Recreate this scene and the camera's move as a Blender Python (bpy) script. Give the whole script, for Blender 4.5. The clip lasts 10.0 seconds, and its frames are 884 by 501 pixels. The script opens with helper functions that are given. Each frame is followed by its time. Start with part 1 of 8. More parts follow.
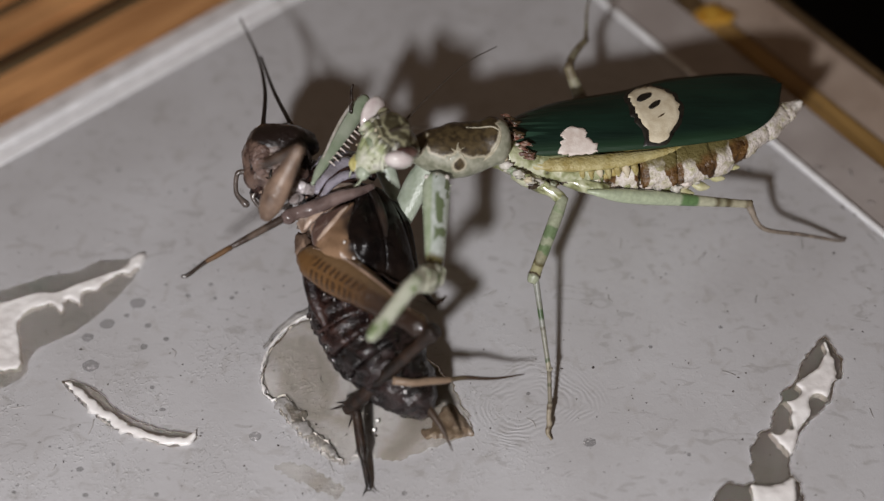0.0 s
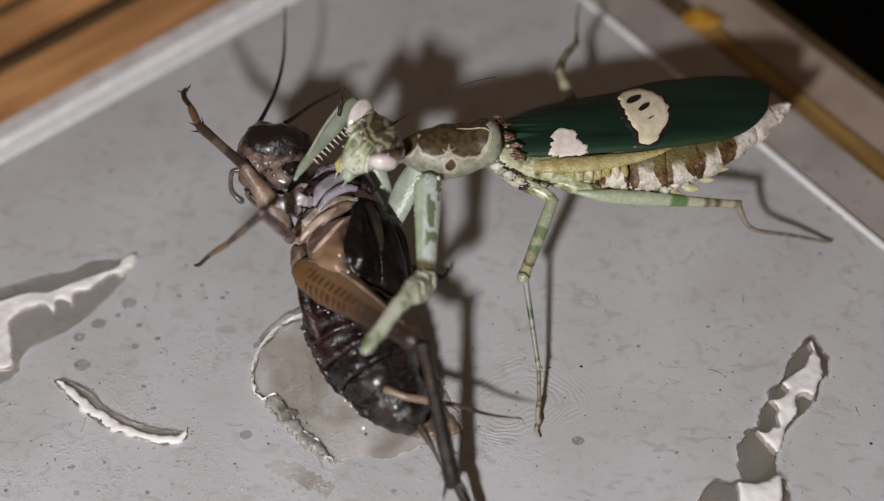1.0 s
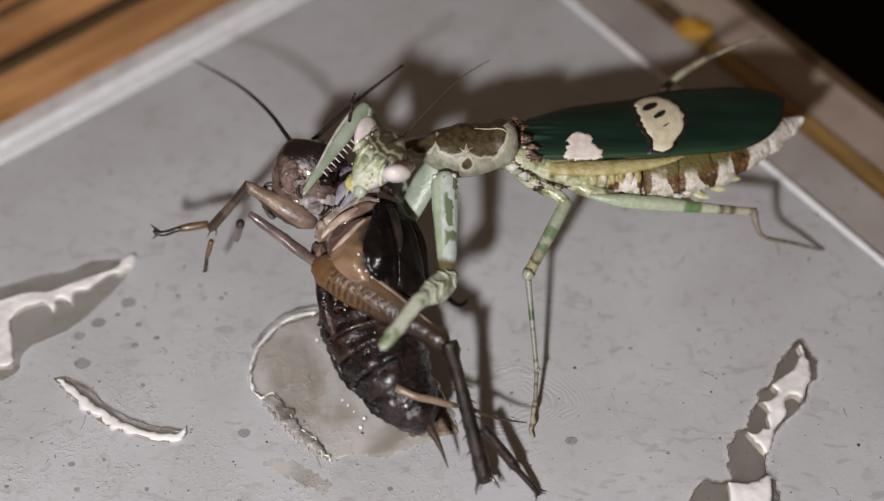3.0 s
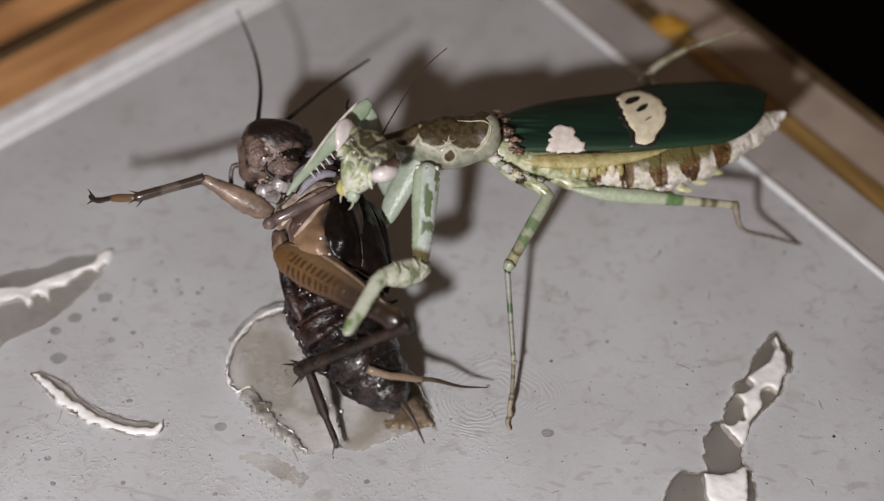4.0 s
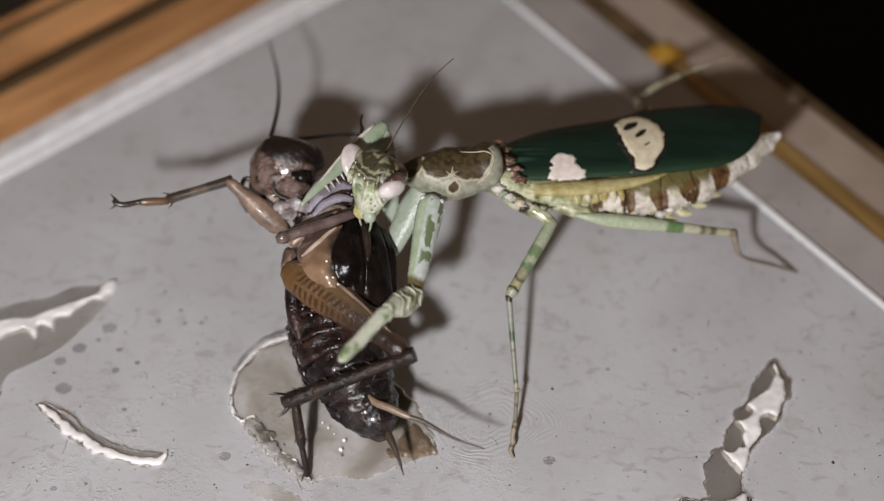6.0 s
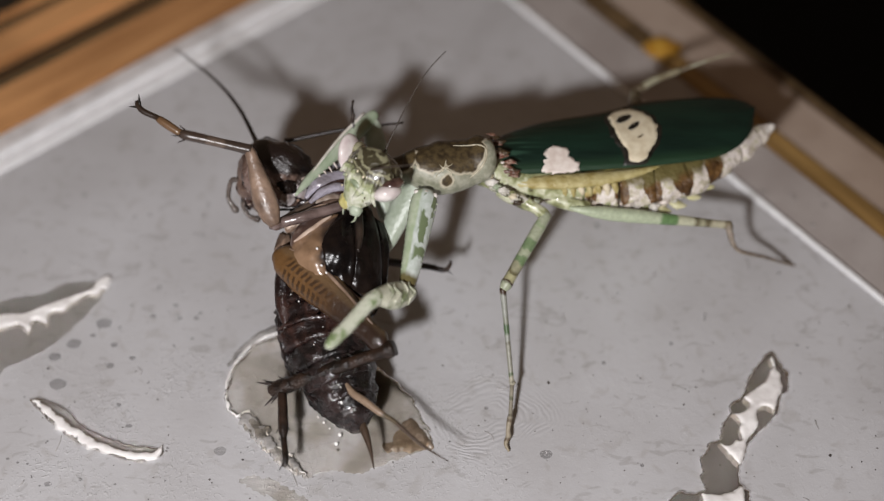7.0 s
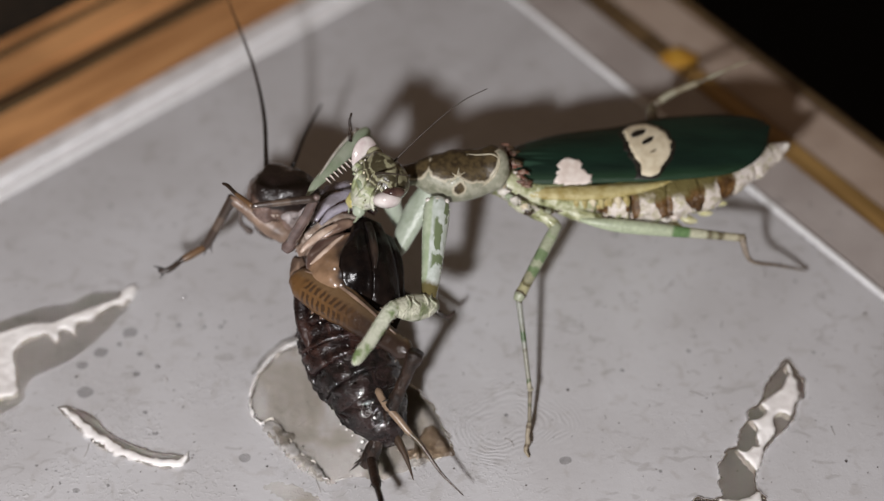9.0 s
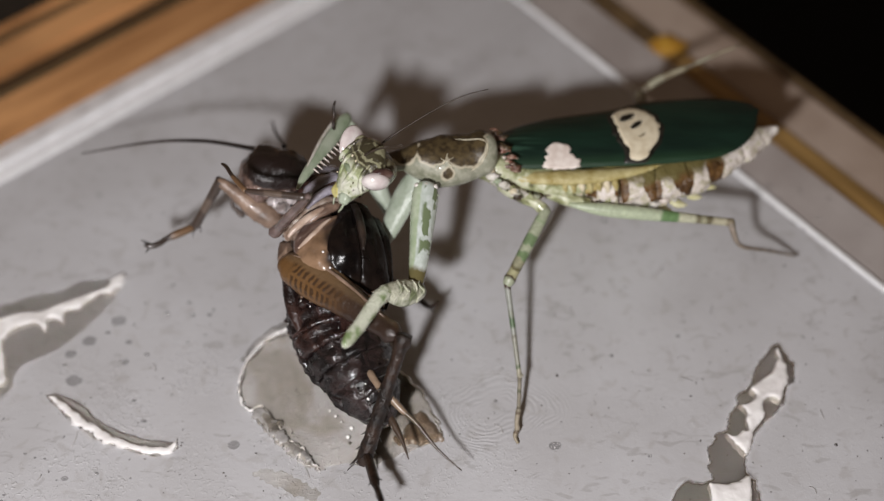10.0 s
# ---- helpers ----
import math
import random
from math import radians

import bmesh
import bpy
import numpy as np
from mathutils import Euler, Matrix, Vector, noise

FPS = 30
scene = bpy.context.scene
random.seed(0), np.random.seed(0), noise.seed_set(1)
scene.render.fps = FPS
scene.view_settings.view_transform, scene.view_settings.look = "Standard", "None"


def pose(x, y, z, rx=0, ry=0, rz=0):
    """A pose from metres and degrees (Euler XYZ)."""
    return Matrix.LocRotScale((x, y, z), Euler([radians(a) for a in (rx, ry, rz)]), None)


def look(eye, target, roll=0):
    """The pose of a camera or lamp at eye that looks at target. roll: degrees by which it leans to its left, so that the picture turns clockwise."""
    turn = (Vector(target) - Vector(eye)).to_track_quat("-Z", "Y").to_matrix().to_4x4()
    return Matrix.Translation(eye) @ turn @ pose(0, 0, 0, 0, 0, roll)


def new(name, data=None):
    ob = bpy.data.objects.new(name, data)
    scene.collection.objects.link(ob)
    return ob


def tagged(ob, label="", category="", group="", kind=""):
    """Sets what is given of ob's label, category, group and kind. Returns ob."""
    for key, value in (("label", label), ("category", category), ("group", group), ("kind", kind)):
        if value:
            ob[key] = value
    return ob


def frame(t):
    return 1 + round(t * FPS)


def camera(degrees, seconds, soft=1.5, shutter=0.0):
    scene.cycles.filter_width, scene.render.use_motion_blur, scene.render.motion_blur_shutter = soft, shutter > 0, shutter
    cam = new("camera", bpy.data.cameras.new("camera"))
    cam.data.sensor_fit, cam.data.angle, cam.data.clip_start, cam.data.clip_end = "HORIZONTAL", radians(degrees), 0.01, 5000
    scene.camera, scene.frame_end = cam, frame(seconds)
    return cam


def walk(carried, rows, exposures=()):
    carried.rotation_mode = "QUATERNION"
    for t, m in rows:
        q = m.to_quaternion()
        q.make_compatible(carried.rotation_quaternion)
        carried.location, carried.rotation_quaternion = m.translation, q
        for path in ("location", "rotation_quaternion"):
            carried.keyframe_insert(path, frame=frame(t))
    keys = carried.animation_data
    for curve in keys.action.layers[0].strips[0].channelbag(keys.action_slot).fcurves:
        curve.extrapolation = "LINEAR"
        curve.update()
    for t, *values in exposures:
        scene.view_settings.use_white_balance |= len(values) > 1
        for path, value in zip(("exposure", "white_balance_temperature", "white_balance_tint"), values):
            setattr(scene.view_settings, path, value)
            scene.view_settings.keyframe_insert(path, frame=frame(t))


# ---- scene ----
cam = camera(32, 10.0, soft=1.3, shutter=0.28)
cam.data.dof.use_dof = True
cam.data.dof.focus_distance = 0.147
cam.data.dof.aperture_fstop = 11.5
CAMERA_ROWS = [
    (0, pose(0.00075, -0.09671, 0.12694, 36.345, 1.252, 0.945)),
    (0.5, pose(0.00131, -0.09643, 0.12752, 36.660, 1.326, 0.901)),
    (1, pose(0.00105, -0.09824, 0.12724, 36.741, 1.010, 0.788)),
    (1.5, pose(-0.00012, -0.09919, 0.12800, 36.977, 0.734, 0.620)),
    (2, pose(-0.00064, -0.09974, 0.12907, 36.920, 0.791, 0.766)),
    (2.5, pose(-0.00069, -0.09960, 0.12914, 36.893, 0.513, 0.850)),
    (4, pose(0.00035, -0.10176, 0.12790, 37.503, -0.180, 0.218)),
    (4.5, pose(0.00074, -0.10162, 0.12825, 37.370, -0.133, 0.150)),
    (5, pose(0.00055, -0.10180, 0.12953, 37.670, -0.001, 0.089)),
    (5.5, pose(-0.00012, -0.10167, 0.12998, 38.034, -0.040, -0.021)),
    (7, pose(-0.00023, -0.10225, 0.12873, 38.322, -0.151, -0.358)),
    (7.5, pose(0.00054, -0.10226, 0.12899, 38.475, 0.053, -0.487)),
    (8, pose(0.00047, -0.10265, 0.12898, 38.644, 0.323, -0.398)),
    (8.5, pose(-0.00067, -0.10338, 0.13071, 38.447, 0.619, -0.141)),
    (9, pose(-0.00037, -0.10345, 0.13082, 38.542, 0.512, -0.061)),
    (9.5, pose(-0.00012, -0.10328, 0.13049, 38.299, 0.435, -0.210)),
    (10, pose(0.00044, -0.10451, 0.12969, 38.584, 0.610, -0.381)),
]
walk(cam, CAMERA_ROWS, [(0, -0.18), (1, -0.09), (2, 0.01), (4.5, 0.0), (5.5, 0.03), (7, 0.08), (10, 0.08)])

# ---- world and lamp ----
world = bpy.data.worlds.new("world")
scene.world = world
world.use_nodes = True
world.node_tree.nodes["Background"].inputs[0].default_value = (1.0, 0.69, 0.48, 1)
world.node_tree.nodes["Background"].inputs[1].default_value = 0.094
torch_data = bpy.data.lights.new("torch", "AREA")
torch_data.shape, torch_data.size, torch_data.energy = "DISK", 0.0125, 0.366
torch_data.color = (0.985, 0.967, 0.985)
torch = new("torch", torch_data)
torch.matrix_world = look((-0.0365, -0.1490, 0.1270), (0.0, -0.004, 0.0))

MM = 0.001
THING, PIECE = {}, {}


# ---- building helpers (lengths in millimetres) ----
def spot(x, y, z, rx=0, ry=0, rz=0):
    return pose(x * MM, y * MM, z * MM, rx, ry, rz)


def bone(a, b, roll=0):
    """A pose at a whose x axis points to b, with z turned up and forwards, then rolled about x."""
    a, b = Vector(a), Vector(b)
    x = (b - a).normalized()
    up = Vector((0.0, -0.6, 0.8))
    if abs(x.dot(up)) > 0.96:
        up = Vector((0.0, 0.8, 0.6))
    y = up.cross(x).normalized()
    z = x.cross(y)
    m = Matrix((x, y, z)).transposed().to_4x4()
    m.translation = a * MM
    return m @ pose(0, 0, 0, roll)


def part(name, bm, material, parent=None, label="", smooth=True):
    me = bpy.data.meshes.new(name)
    for v in bm.verts:
        v.co *= MM
    bmesh.ops.recalc_face_normals(bm, faces=bm.faces)
    for f in bm.faces:
        f.smooth = smooth
    bm.to_mesh(me)
    bm.free()
    me.materials.append(material)
    ob = new(name, me)
    if parent:
        ob.parent = parent
    if label:
        ob["label"] = label
    return ob


def spline(pts, n):
    """Points along a smooth curve through pts, n to each span; pts may be of any width."""
    p = [np.array(q, float) for q in pts]
    p = [2 * p[0] - p[1]] + p + [2 * p[-1] - p[-2]]
    out = []
    for i in range(1, len(p) - 2):
        for k in range(n):
            t = k / n
            out.append(0.5 * (2 * p[i] + (p[i + 1] - p[i - 1]) * t
                              + (2 * p[i - 1] - 5 * p[i] + 4 * p[i + 1] - p[i + 2]) * t * t
                              + (3 * p[i] - p[i - 1] - 3 * p[i + 1] + p[i + 2]) * t ** 3))
    out.append(p[-2])
    return out


def tube(pts, n=4, sides=12, up=(0, 0, 1), rough=0.0, bm=None, close=True):
    """A swept body. pts: rows of x, y, z, half width, half height."""
    bm = bm or bmesh.new()
    rows = spline([(q if len(q) == 5 else (*q, q[3])) for q in pts], n)
    rings = []
    for i, r in enumerate(rows):
        a = rows[max(i - 1, 0)][:3]
        b = rows[min(i + 1, len(rows) - 1)][:3]
        t = Vector(b - a).normalized()
        side = Vector(up).cross(t)
        side = side.normalized() if side.length > 1e-4 else Vector((0, 1, 0))
        top = t.cross(side)
        ring = []
        for k in range(sides):
            an = 2 * math.pi * k / sides
            wob = 1 + rough * noise.noise(Vector(r[:3]) * 1.3 + Vector((k * 0.7, 0, 0)))
            ring.append(bm.verts.new(Vector(r[:3]) + side * (math.cos(an) * max(r[3], 0.02) * wob)
                                     + top * (math.sin(an) * max(r[4], 0.02) * wob)))
        rings.append(ring)
    for a, b in zip(rings, rings[1:]):
        for k in range(sides):
            bm.faces.new((a[k], a[(k + 1) % sides], b[(k + 1) % sides], b[k]))
    if close:
        bm.faces.new(rings[0])
        bm.faces.new(rings[-1])
    return bm


def ball(c, r, bm=None, u=16, v=10, rough=0.0, turn=None):
    """An ellipsoid at c with half sizes r."""
    bm = bm or bmesh.new()
    made = bmesh.ops.create_uvsphere(bm, u_segments=u, v_segments=v, radius=1.0)["verts"]
    for q in made:
        k = 1 + rough * noise.noise(q.co * 1.7 + Vector(c))
        p = Vector((q.co.x * r[0], q.co.y * r[1], q.co.z * r[2])) * k
        q.co = (turn @ p if turn else p) + Vector(c)
    return bm


def slab(corners, z0, z1, bm=None, bevel=0.0):
    """A prism over an outline of x, y corners."""
    bm = bm or bmesh.new()
    low = [bm.verts.new((x, y, z0)) for x, y in corners]
    top = [bm.verts.new((x, y, z1)) for x, y in corners]
    bm.faces.new(low)
    bm.faces.new(top)
    for i in range(len(corners)):
        j = (i + 1) % len(corners)
        bm.faces.new((low[i], low[j], top[j], top[i]))
    if bevel:
        bmesh.ops.bevel(bm, geom=bm.edges[:], offset=bevel, segments=2, affect="EDGES")
    return bm


def shell(left, right, rise, thick=0.12, n=6, across=16, ridges=(), rough=0.0, seed=1):
    """A curved plate between two edges of x, y, z rows; rise: its height between them; ridges: rows of place across, height, width."""
    a, b = spline(left, n), spline(right, n)
    out = Vector((0.0, -0.35, 0.94))
    bm = bmesh.new()
    top, low = {}, {}
    for i, (p, q) in enumerate(zip(a, b)):
        u = i / (len(a) - 1)
        for j in range(across + 1):
            v = j / across
            h = rise * math.sin(math.pi * v) ** 0.7 * (0.35 + 0.65 * math.sin(math.pi * min(max(u, 0.06), 0.94)))
            for v0, amp, w in ridges:
                h += amp * math.exp(-((v - v0) / w) ** 2) * math.sin(math.pi * min(0.15 + 0.8 * u, 1.0))
            c = Vector(p + (q - p) * v)
            h += rough * noise.noise(c * 1.1 + Vector((seed, 0, 0)))
            top[i, j] = bm.verts.new(c + out * h)
            low[i, j] = bm.verts.new(c + out * (h - thick))
    for i in range(len(a) - 1):
        for j in range(across):
            bm.faces.new((top[i, j], top[i + 1, j], top[i + 1, j + 1], top[i, j + 1]))
            bm.faces.new((low[i, j + 1], low[i + 1, j + 1], low[i + 1, j], low[i, j]))
        for j in (0, across):
            bm.faces.new((top[i, j], top[i + 1, j], low[i + 1, j], low[i, j]))
    for i in (0, len(a) - 1):
        for j in range(across):
            bm.faces.new((top[i, j], top[i, j + 1], low[i, j + 1], low[i, j]))
    return bm


# ---- materials ----
class Nodes:
    def __init__(self, name):
        self.m = bpy.data.materials.new(name)
        self.m.use_nodes = True
        self.t = self.m.node_tree
        self.b = self.t.nodes["Principled BSDF"]
        self.o = self.t.nodes.new("ShaderNodeTexCoord").outputs["Object"]

    def link(self, a, b):
        self.t.links.new(a, b)

    def put(self, socket, v):
        if isinstance(v, bpy.types.NodeSocket):
            self.link(v, socket)
        else:
            socket.default_value = v

    def calc(self, op, a, b=0.0, c=0.0):
        n = self.t.nodes.new("ShaderNodeMath")
        n.operation = op
        for s, v in zip(n.inputs, (a, b, c)):
            self.put(s, v)
        return n.outputs[0]

    def axes(self):
        n = self.t.nodes.new("ShaderNodeSeparateXYZ")
        self.link(self.o, n.inputs[0])
        return [self.calc("MULTIPLY", s, 1000.0) for s in n.outputs]

    def noise(self, per_mm, detail=4.0, stretch=(1, 1, 1), warp=0.0):
        v = self.t.nodes.new("ShaderNodeMapping")
        v.inputs["Scale"].default_value = [s * per_mm * 1000 for s in stretch]
        self.link(self.o, v.inputs["Vector"])
        n = self.t.nodes.new("ShaderNodeTexNoise")
        n.inputs["Scale"].default_value = 1.0
        n.inputs["Detail"].default_value = detail
        n.inputs["Distortion"].default_value = warp
        self.link(v.outputs[0], n.inputs["Vector"])
        return n.outputs["Fac"]

    def ramp(self, fac, stops, hard=False):
        n = self.t.nodes.new("ShaderNodeValToRGB")
        n.color_ramp.interpolation = "CONSTANT" if hard else "LINEAR"
        e = n.color_ramp.elements
        while len(e) < len(stops):
            e.new(0.5)
        for s, (p, c) in zip(e, stops):
            s.position, s.color = p, (*c, 1) if len(c) == 3 else c
        self.put(n.inputs[0], fac)
        return n.outputs[0]

    def mix(self, fac, a, b):
        n = self.t.nodes.new("ShaderNodeMix")
        n.data_type = "RGBA"
        self.put(n.inputs[0], fac)
        for s, v in ((n.inputs[6], a), (n.inputs[7], b)):
            self.put(s, (*v, 1) if isinstance(v, tuple) else v)
        return n.outputs[2]

    def step(self, v, edge, soft):
        n = self.t.nodes.new("ShaderNodeMapRange")
        n.interpolation_type = "SMOOTHSTEP"
        for s, q in zip(n.inputs, (v, edge - soft, edge + soft, 0.0, 1.0)):
            self.put(s, q)
        return n.outputs[0]

    def done(self, colour, rough=0.5, bump=None, depth=0.02, spec=0.5, coat=0.0, metal=0.0):
        self.put(self.b.inputs["Base Color"], (*colour, 1) if isinstance(colour, tuple) else colour)
        self.put(self.b.inputs["Roughness"], rough)
        self.b.inputs["Specular IOR Level"].default_value = spec
        self.b.inputs["Coat Weight"].default_value = coat
        self.b.inputs["Coat Roughness"].default_value = 0.08
        self.b.inputs["Metallic"].default_value = metal
        if bump is not None:
            n = self.t.nodes.new("ShaderNodeBump")
            n.inputs["Strength"].default_value = 0.6
            n.inputs["Distance"].default_value = depth * MM
            self.link(bump, n.inputs["Height"])
            self.link(n.outputs[0], self.b.inputs["Normal"])
        return self.m


def mottled(name, a, b, per_mm=1.0, rough=0.45, depth=0.03, coat=0.0, lo=0.35, hi=0.65, spec=0.5):
    n = Nodes(name)
    f = n.noise(per_mm, 5.0)
    return n.done(n.ramp(f, [(lo, a), (hi, b)]), rough, n.noise(per_mm * 4, 3.0), depth, spec, coat)


def banded(name, stops, length, per_mm=1.2, rough=0.4, wob=0.5, coat=0.0):
    """Rings of colour along x; stops as millimetres and colours."""
    n = Nodes(name)
    x = n.axes()[0]
    w = n.calc("MULTIPLY", n.calc("SUBTRACT", n.noise(per_mm, 3.0), 0.5), wob * 2)
    f = n.calc("DIVIDE", n.calc("ADD", x, w), length)
    soft = []
    for i, (p, c) in enumerate(stops):
        p = p / length
        if i:
            soft.append((max(p - 0.012, 0), stops[i - 1][1]))
        soft.append((min(p + 0.012, 1), c))
    col = n.ramp(f, soft)
    g = n.ramp(n.noise(per_mm * 3), [(0.3, (0.72, 0.72, 0.72)), (0.7, (1, 1, 1))])
    k = n.t.nodes.new("ShaderNodeMix")
    k.data_type, k.blend_type = "RGBA", "MULTIPLY"
    k.inputs[0].default_value = 1.0
    n.link(col, k.inputs[6])
    n.link(g, k.inputs[7])
    return n.done(k.outputs[2], rough, n.noise(per_mm * 5, 3.0), 0.03, 0.5, coat)


PALE, GREEN, LEAF, CREAM = (0.37, 0.40, 0.28), (0.13, 0.23, 0.09), (0.045, 0.12, 0.04), (0.62, 0.60, 0.45)
OLIVE, UMBER, BLACK = (0.11, 0.085, 0.03), (0.055, 0.03, 0.015), (0.008, 0.006, 0.006)
TAN, AMBER = (0.36, 0.20, 0.10), (0.20, 0.085, 0.022)


def floor_material():
    n = Nodes("smudged_white_plastic")
    x, y, z = n.axes()
    big = n.noise(0.07, 5.0)
    mid = n.noise(0.5, 6.0, warp=0.6)
    fine = n.noise(5.0, 4.0)
    col = n.mix(n.step(big, 0.5, 0.22), (0.445, 0.436, 0.440), (0.515, 0.511, 0.522))
    col = n.mix(n.calc("MULTIPLY", n.step(mid, 0.62, 0.08), 0.30), col, (0.30, 0.275, 0.25))
    smear = n.noise(0.55, 5.0, (0.55, 1.3, 1), 1.4)
    col = n.mix(n.calc("MULTIPLY", n.step(smear, 0.635, 0.035), 0.32), col, (0.25, 0.235, 0.22))
    col = n.mix(n.calc("MULTIPLY", n.step(n.noise(1.9, 2.0), 0.74, 0.03), 0.45), col, (0.22, 0.2, 0.18))
    # ridges of a fingerprint beside the mantis's middle foot
    dx = n.calc("SUBTRACT", x, 5.0)
    dy = n.calc("MULTIPLY", n.calc("SUBTRACT", y, -21.5), 1.25)
    r = n.calc("SQRT", n.calc("ADD", n.calc("MULTIPLY", dx, dx), n.calc("MULTIPLY", dy, dy)))
    r2 = n.calc("ADD", r, n.calc("MULTIPLY", n.noise(0.22, 2.0), 4.5))
    wave = n.calc("SINE", n.calc("MULTIPLY", r2, 2 * math.pi / 0.62))
    mask = n.calc("MULTIPLY", n.calc("SUBTRACT", 1.0, n.step(r, 6.5, 2.5)), n.step(n.noise(0.3, 3.0), 0.46, 0.12))
    h = n.calc("ADD", n.calc("MULTIPLY", n.calc("MULTIPLY", wave, mask), 0.45), n.calc("MULTIPLY", fine, 0.35))
    h = n.calc("ADD", h, n.calc("MULTIPLY", n.noise(1.1, 6.0, warp=0.3), 1.15))
    crust = n.calc("MULTIPLY", n.step(n.noise(0.16, 3.0), 0.5, 0.12), n.calc("MULTIPLY", n.calc("SUBTRACT", 1.0, n.step(y, -12.0, 9.0)), n.calc("SUBTRACT", 1.0, n.calc("MULTIPLY", n.step(x, 4.0, 8.0), 0.8))))
    grit = n.step(n.noise(2.6, 5.0, warp=0.8), 0.60, 0.07)
    h = n.calc("ADD", h, n.calc("MULTIPLY", n.calc("MULTIPLY", grit, crust), 1.6))
    col = n.mix(n.calc("MULTIPLY", n.calc("MULTIPLY", grit, crust), 0.25), col, (0.66, 0.65, 0.64))
    rough = n.ramp(mid, [(0.3, (0.34, 0.34, 0.34)), (0.7, (0.6, 0.6, 0.6))])
    return n.done(col, rough, h, 0.055, 0.45)


def wood_material(name, a, b, angle):
    n = Nodes(name)
    v = n.t.nodes.new("ShaderNodeMapping")
    v.inputs["Rotation"].default_value = (0, 0, -radians(angle))
    n.link(n.o, v.inputs["Vector"])
    n.o = v.outputs[0]
    g = n.noise(1.2, 6.0, (0.05, 1, 1), 0.4)
    k = n.noise(0.12, 4.0, (0.4, 1, 1))
    col = n.mix(n.step(g, 0.5, 0.2), a, b)
    col = n.mix(n.calc("MULTIPLY", n.step(k, 0.55, 0.15), 0.5), col, tuple(c * 1.5 for c in b))
    return n.done(col, 0.42, g, 0.08, 0.5)


def clear(name, tint=(1, 1, 1), rough=0.03, ior=1.45, bump=0.0):
    n = Nodes(name)
    n.b.inputs["Transmission Weight"].default_value = 1.0
    n.b.inputs["IOR"].default_value = ior
    return n.done(tint, rough, n.noise(0.8, 4.0) if bump else None, bump)


M_FLOOR = floor_material()
M_WOOD = wood_material("varnished_wood", (0.34, 0.158, 0.060), (0.56, 0.29, 0.122), 39.4)
M_WOOD_STRIP = wood_material("worn_wood_edge", (0.15, 0.085, 0.028), (0.33, 0.20, 0.068), -51.3)
# darker copy of the wood; on the rounded board edges it paints their shade
M_WOOD_DARK = wood_material("dark_and_shaded_wood", (0.050, 0.031, 0.015), (0.125, 0.079, 0.037), 39.4)
M_DARK = mottled("dark_groove", (0.010, 0.007, 0.004), (0.025, 0.016, 0.009), 0.5, 0.7)
M_BOARD = mottled("pale_laminate", (0.33, 0.29, 0.27), (0.42, 0.38, 0.36), 0.12, 0.35, 0.02)
M_LEDGE = mottled("pinkish_tan_laminate", (0.30, 0.225, 0.175), (0.41, 0.325, 0.265), 0.12, 0.4, 0.02)
# near-black colour holds the darkness around the tray
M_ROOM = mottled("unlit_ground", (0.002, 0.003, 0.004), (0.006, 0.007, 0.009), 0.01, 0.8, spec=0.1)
M_RIM_WHITE = mottled("milky_plastic_edge", (0.82, 0.82, 0.83), (0.92, 0.92, 0.93), 0.6, 0.22)
# darker tint puts the trail's shade and refraction into the water's colour
M_WATER_DARK = clear("shade_tinted_water", (0.42, 0.39, 0.35), 0.03, 1.333, 0.06)
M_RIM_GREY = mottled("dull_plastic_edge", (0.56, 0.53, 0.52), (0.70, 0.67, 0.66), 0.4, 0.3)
M_WATER = clear("murky_water", (0.88, 0.84, 0.78), 0.02, 1.333, 0.05)
M_STAIN = mottled("yellow_stain", (0.42, 0.20, 0.02), (0.55, 0.32, 0.05), 0.8, 0.4)

# ---- the tray: its corner lies at the back ----
CORNER, U, V = Vector((-0.2, 49.8, 0)), Vector((-0.773, -0.635, 0)), Vector((0.628, -0.778, 0))


def at(a, b):
    """Plan place a mm along the back-left edge from the corner, b mm along the back-right edge."""
    p = CORNER + U * a + V * b
    return p.x, p.y


def strip(name, material, a0, a1, b0, b1, z0, z1, bevel=0.0, parent=None, label=""):
    return part(name, slab([at(a0, b0), at(a1, b0), at(a1, b1), at(a0, b1)], z0, z1, bevel=bevel), material, parent, label, False)


def moulding(a0, a1, profile):
    """A long bar along a, its section given as (b, z) corners."""
    bm = bmesh.new()
    ends = [[bm.verts.new((*at(a, b), z)) for b, z in profile] for a in (a0, a1)]
    for k in range(len(profile)):
        m = (k + 1) % len(profile)
        bm.faces.new((ends[0][k], ends[0][m], ends[1][m], ends[1][k]))
    for e in ends:
        bm.faces.new(e)
    bmesh.ops.recalc_face_normals(bm, faces=bm.faces)
    return bm


floor_sheet = bmesh.new()
grid_n = 60
verts = {}
for i in range(grid_n + 1):
    for j in range(grid_n + 1):
        x, y = at(190 * i / grid_n, 190 * j / grid_n)
        verts[i, j] = floor_sheet.verts.new((x, y, 0.0))
for i in range(grid_n):
    for j in range(grid_n):
        floor_sheet.faces.new((verts[i, j], verts[i + 1, j], verts[i + 1, j + 1], verts[i, j + 1]))
floor = part("floor", floor_sheet, M_FLOOR)
tagged(floor, "smudged pale grey plastic tray floor with fingerprints", "floor", kind="structure")
tagged(strip("tray_base", M_BOARD, 0, 190, 0, 190, -2.2, -0.35), "pale underside of the plastic tray", "tray", kind="structure")

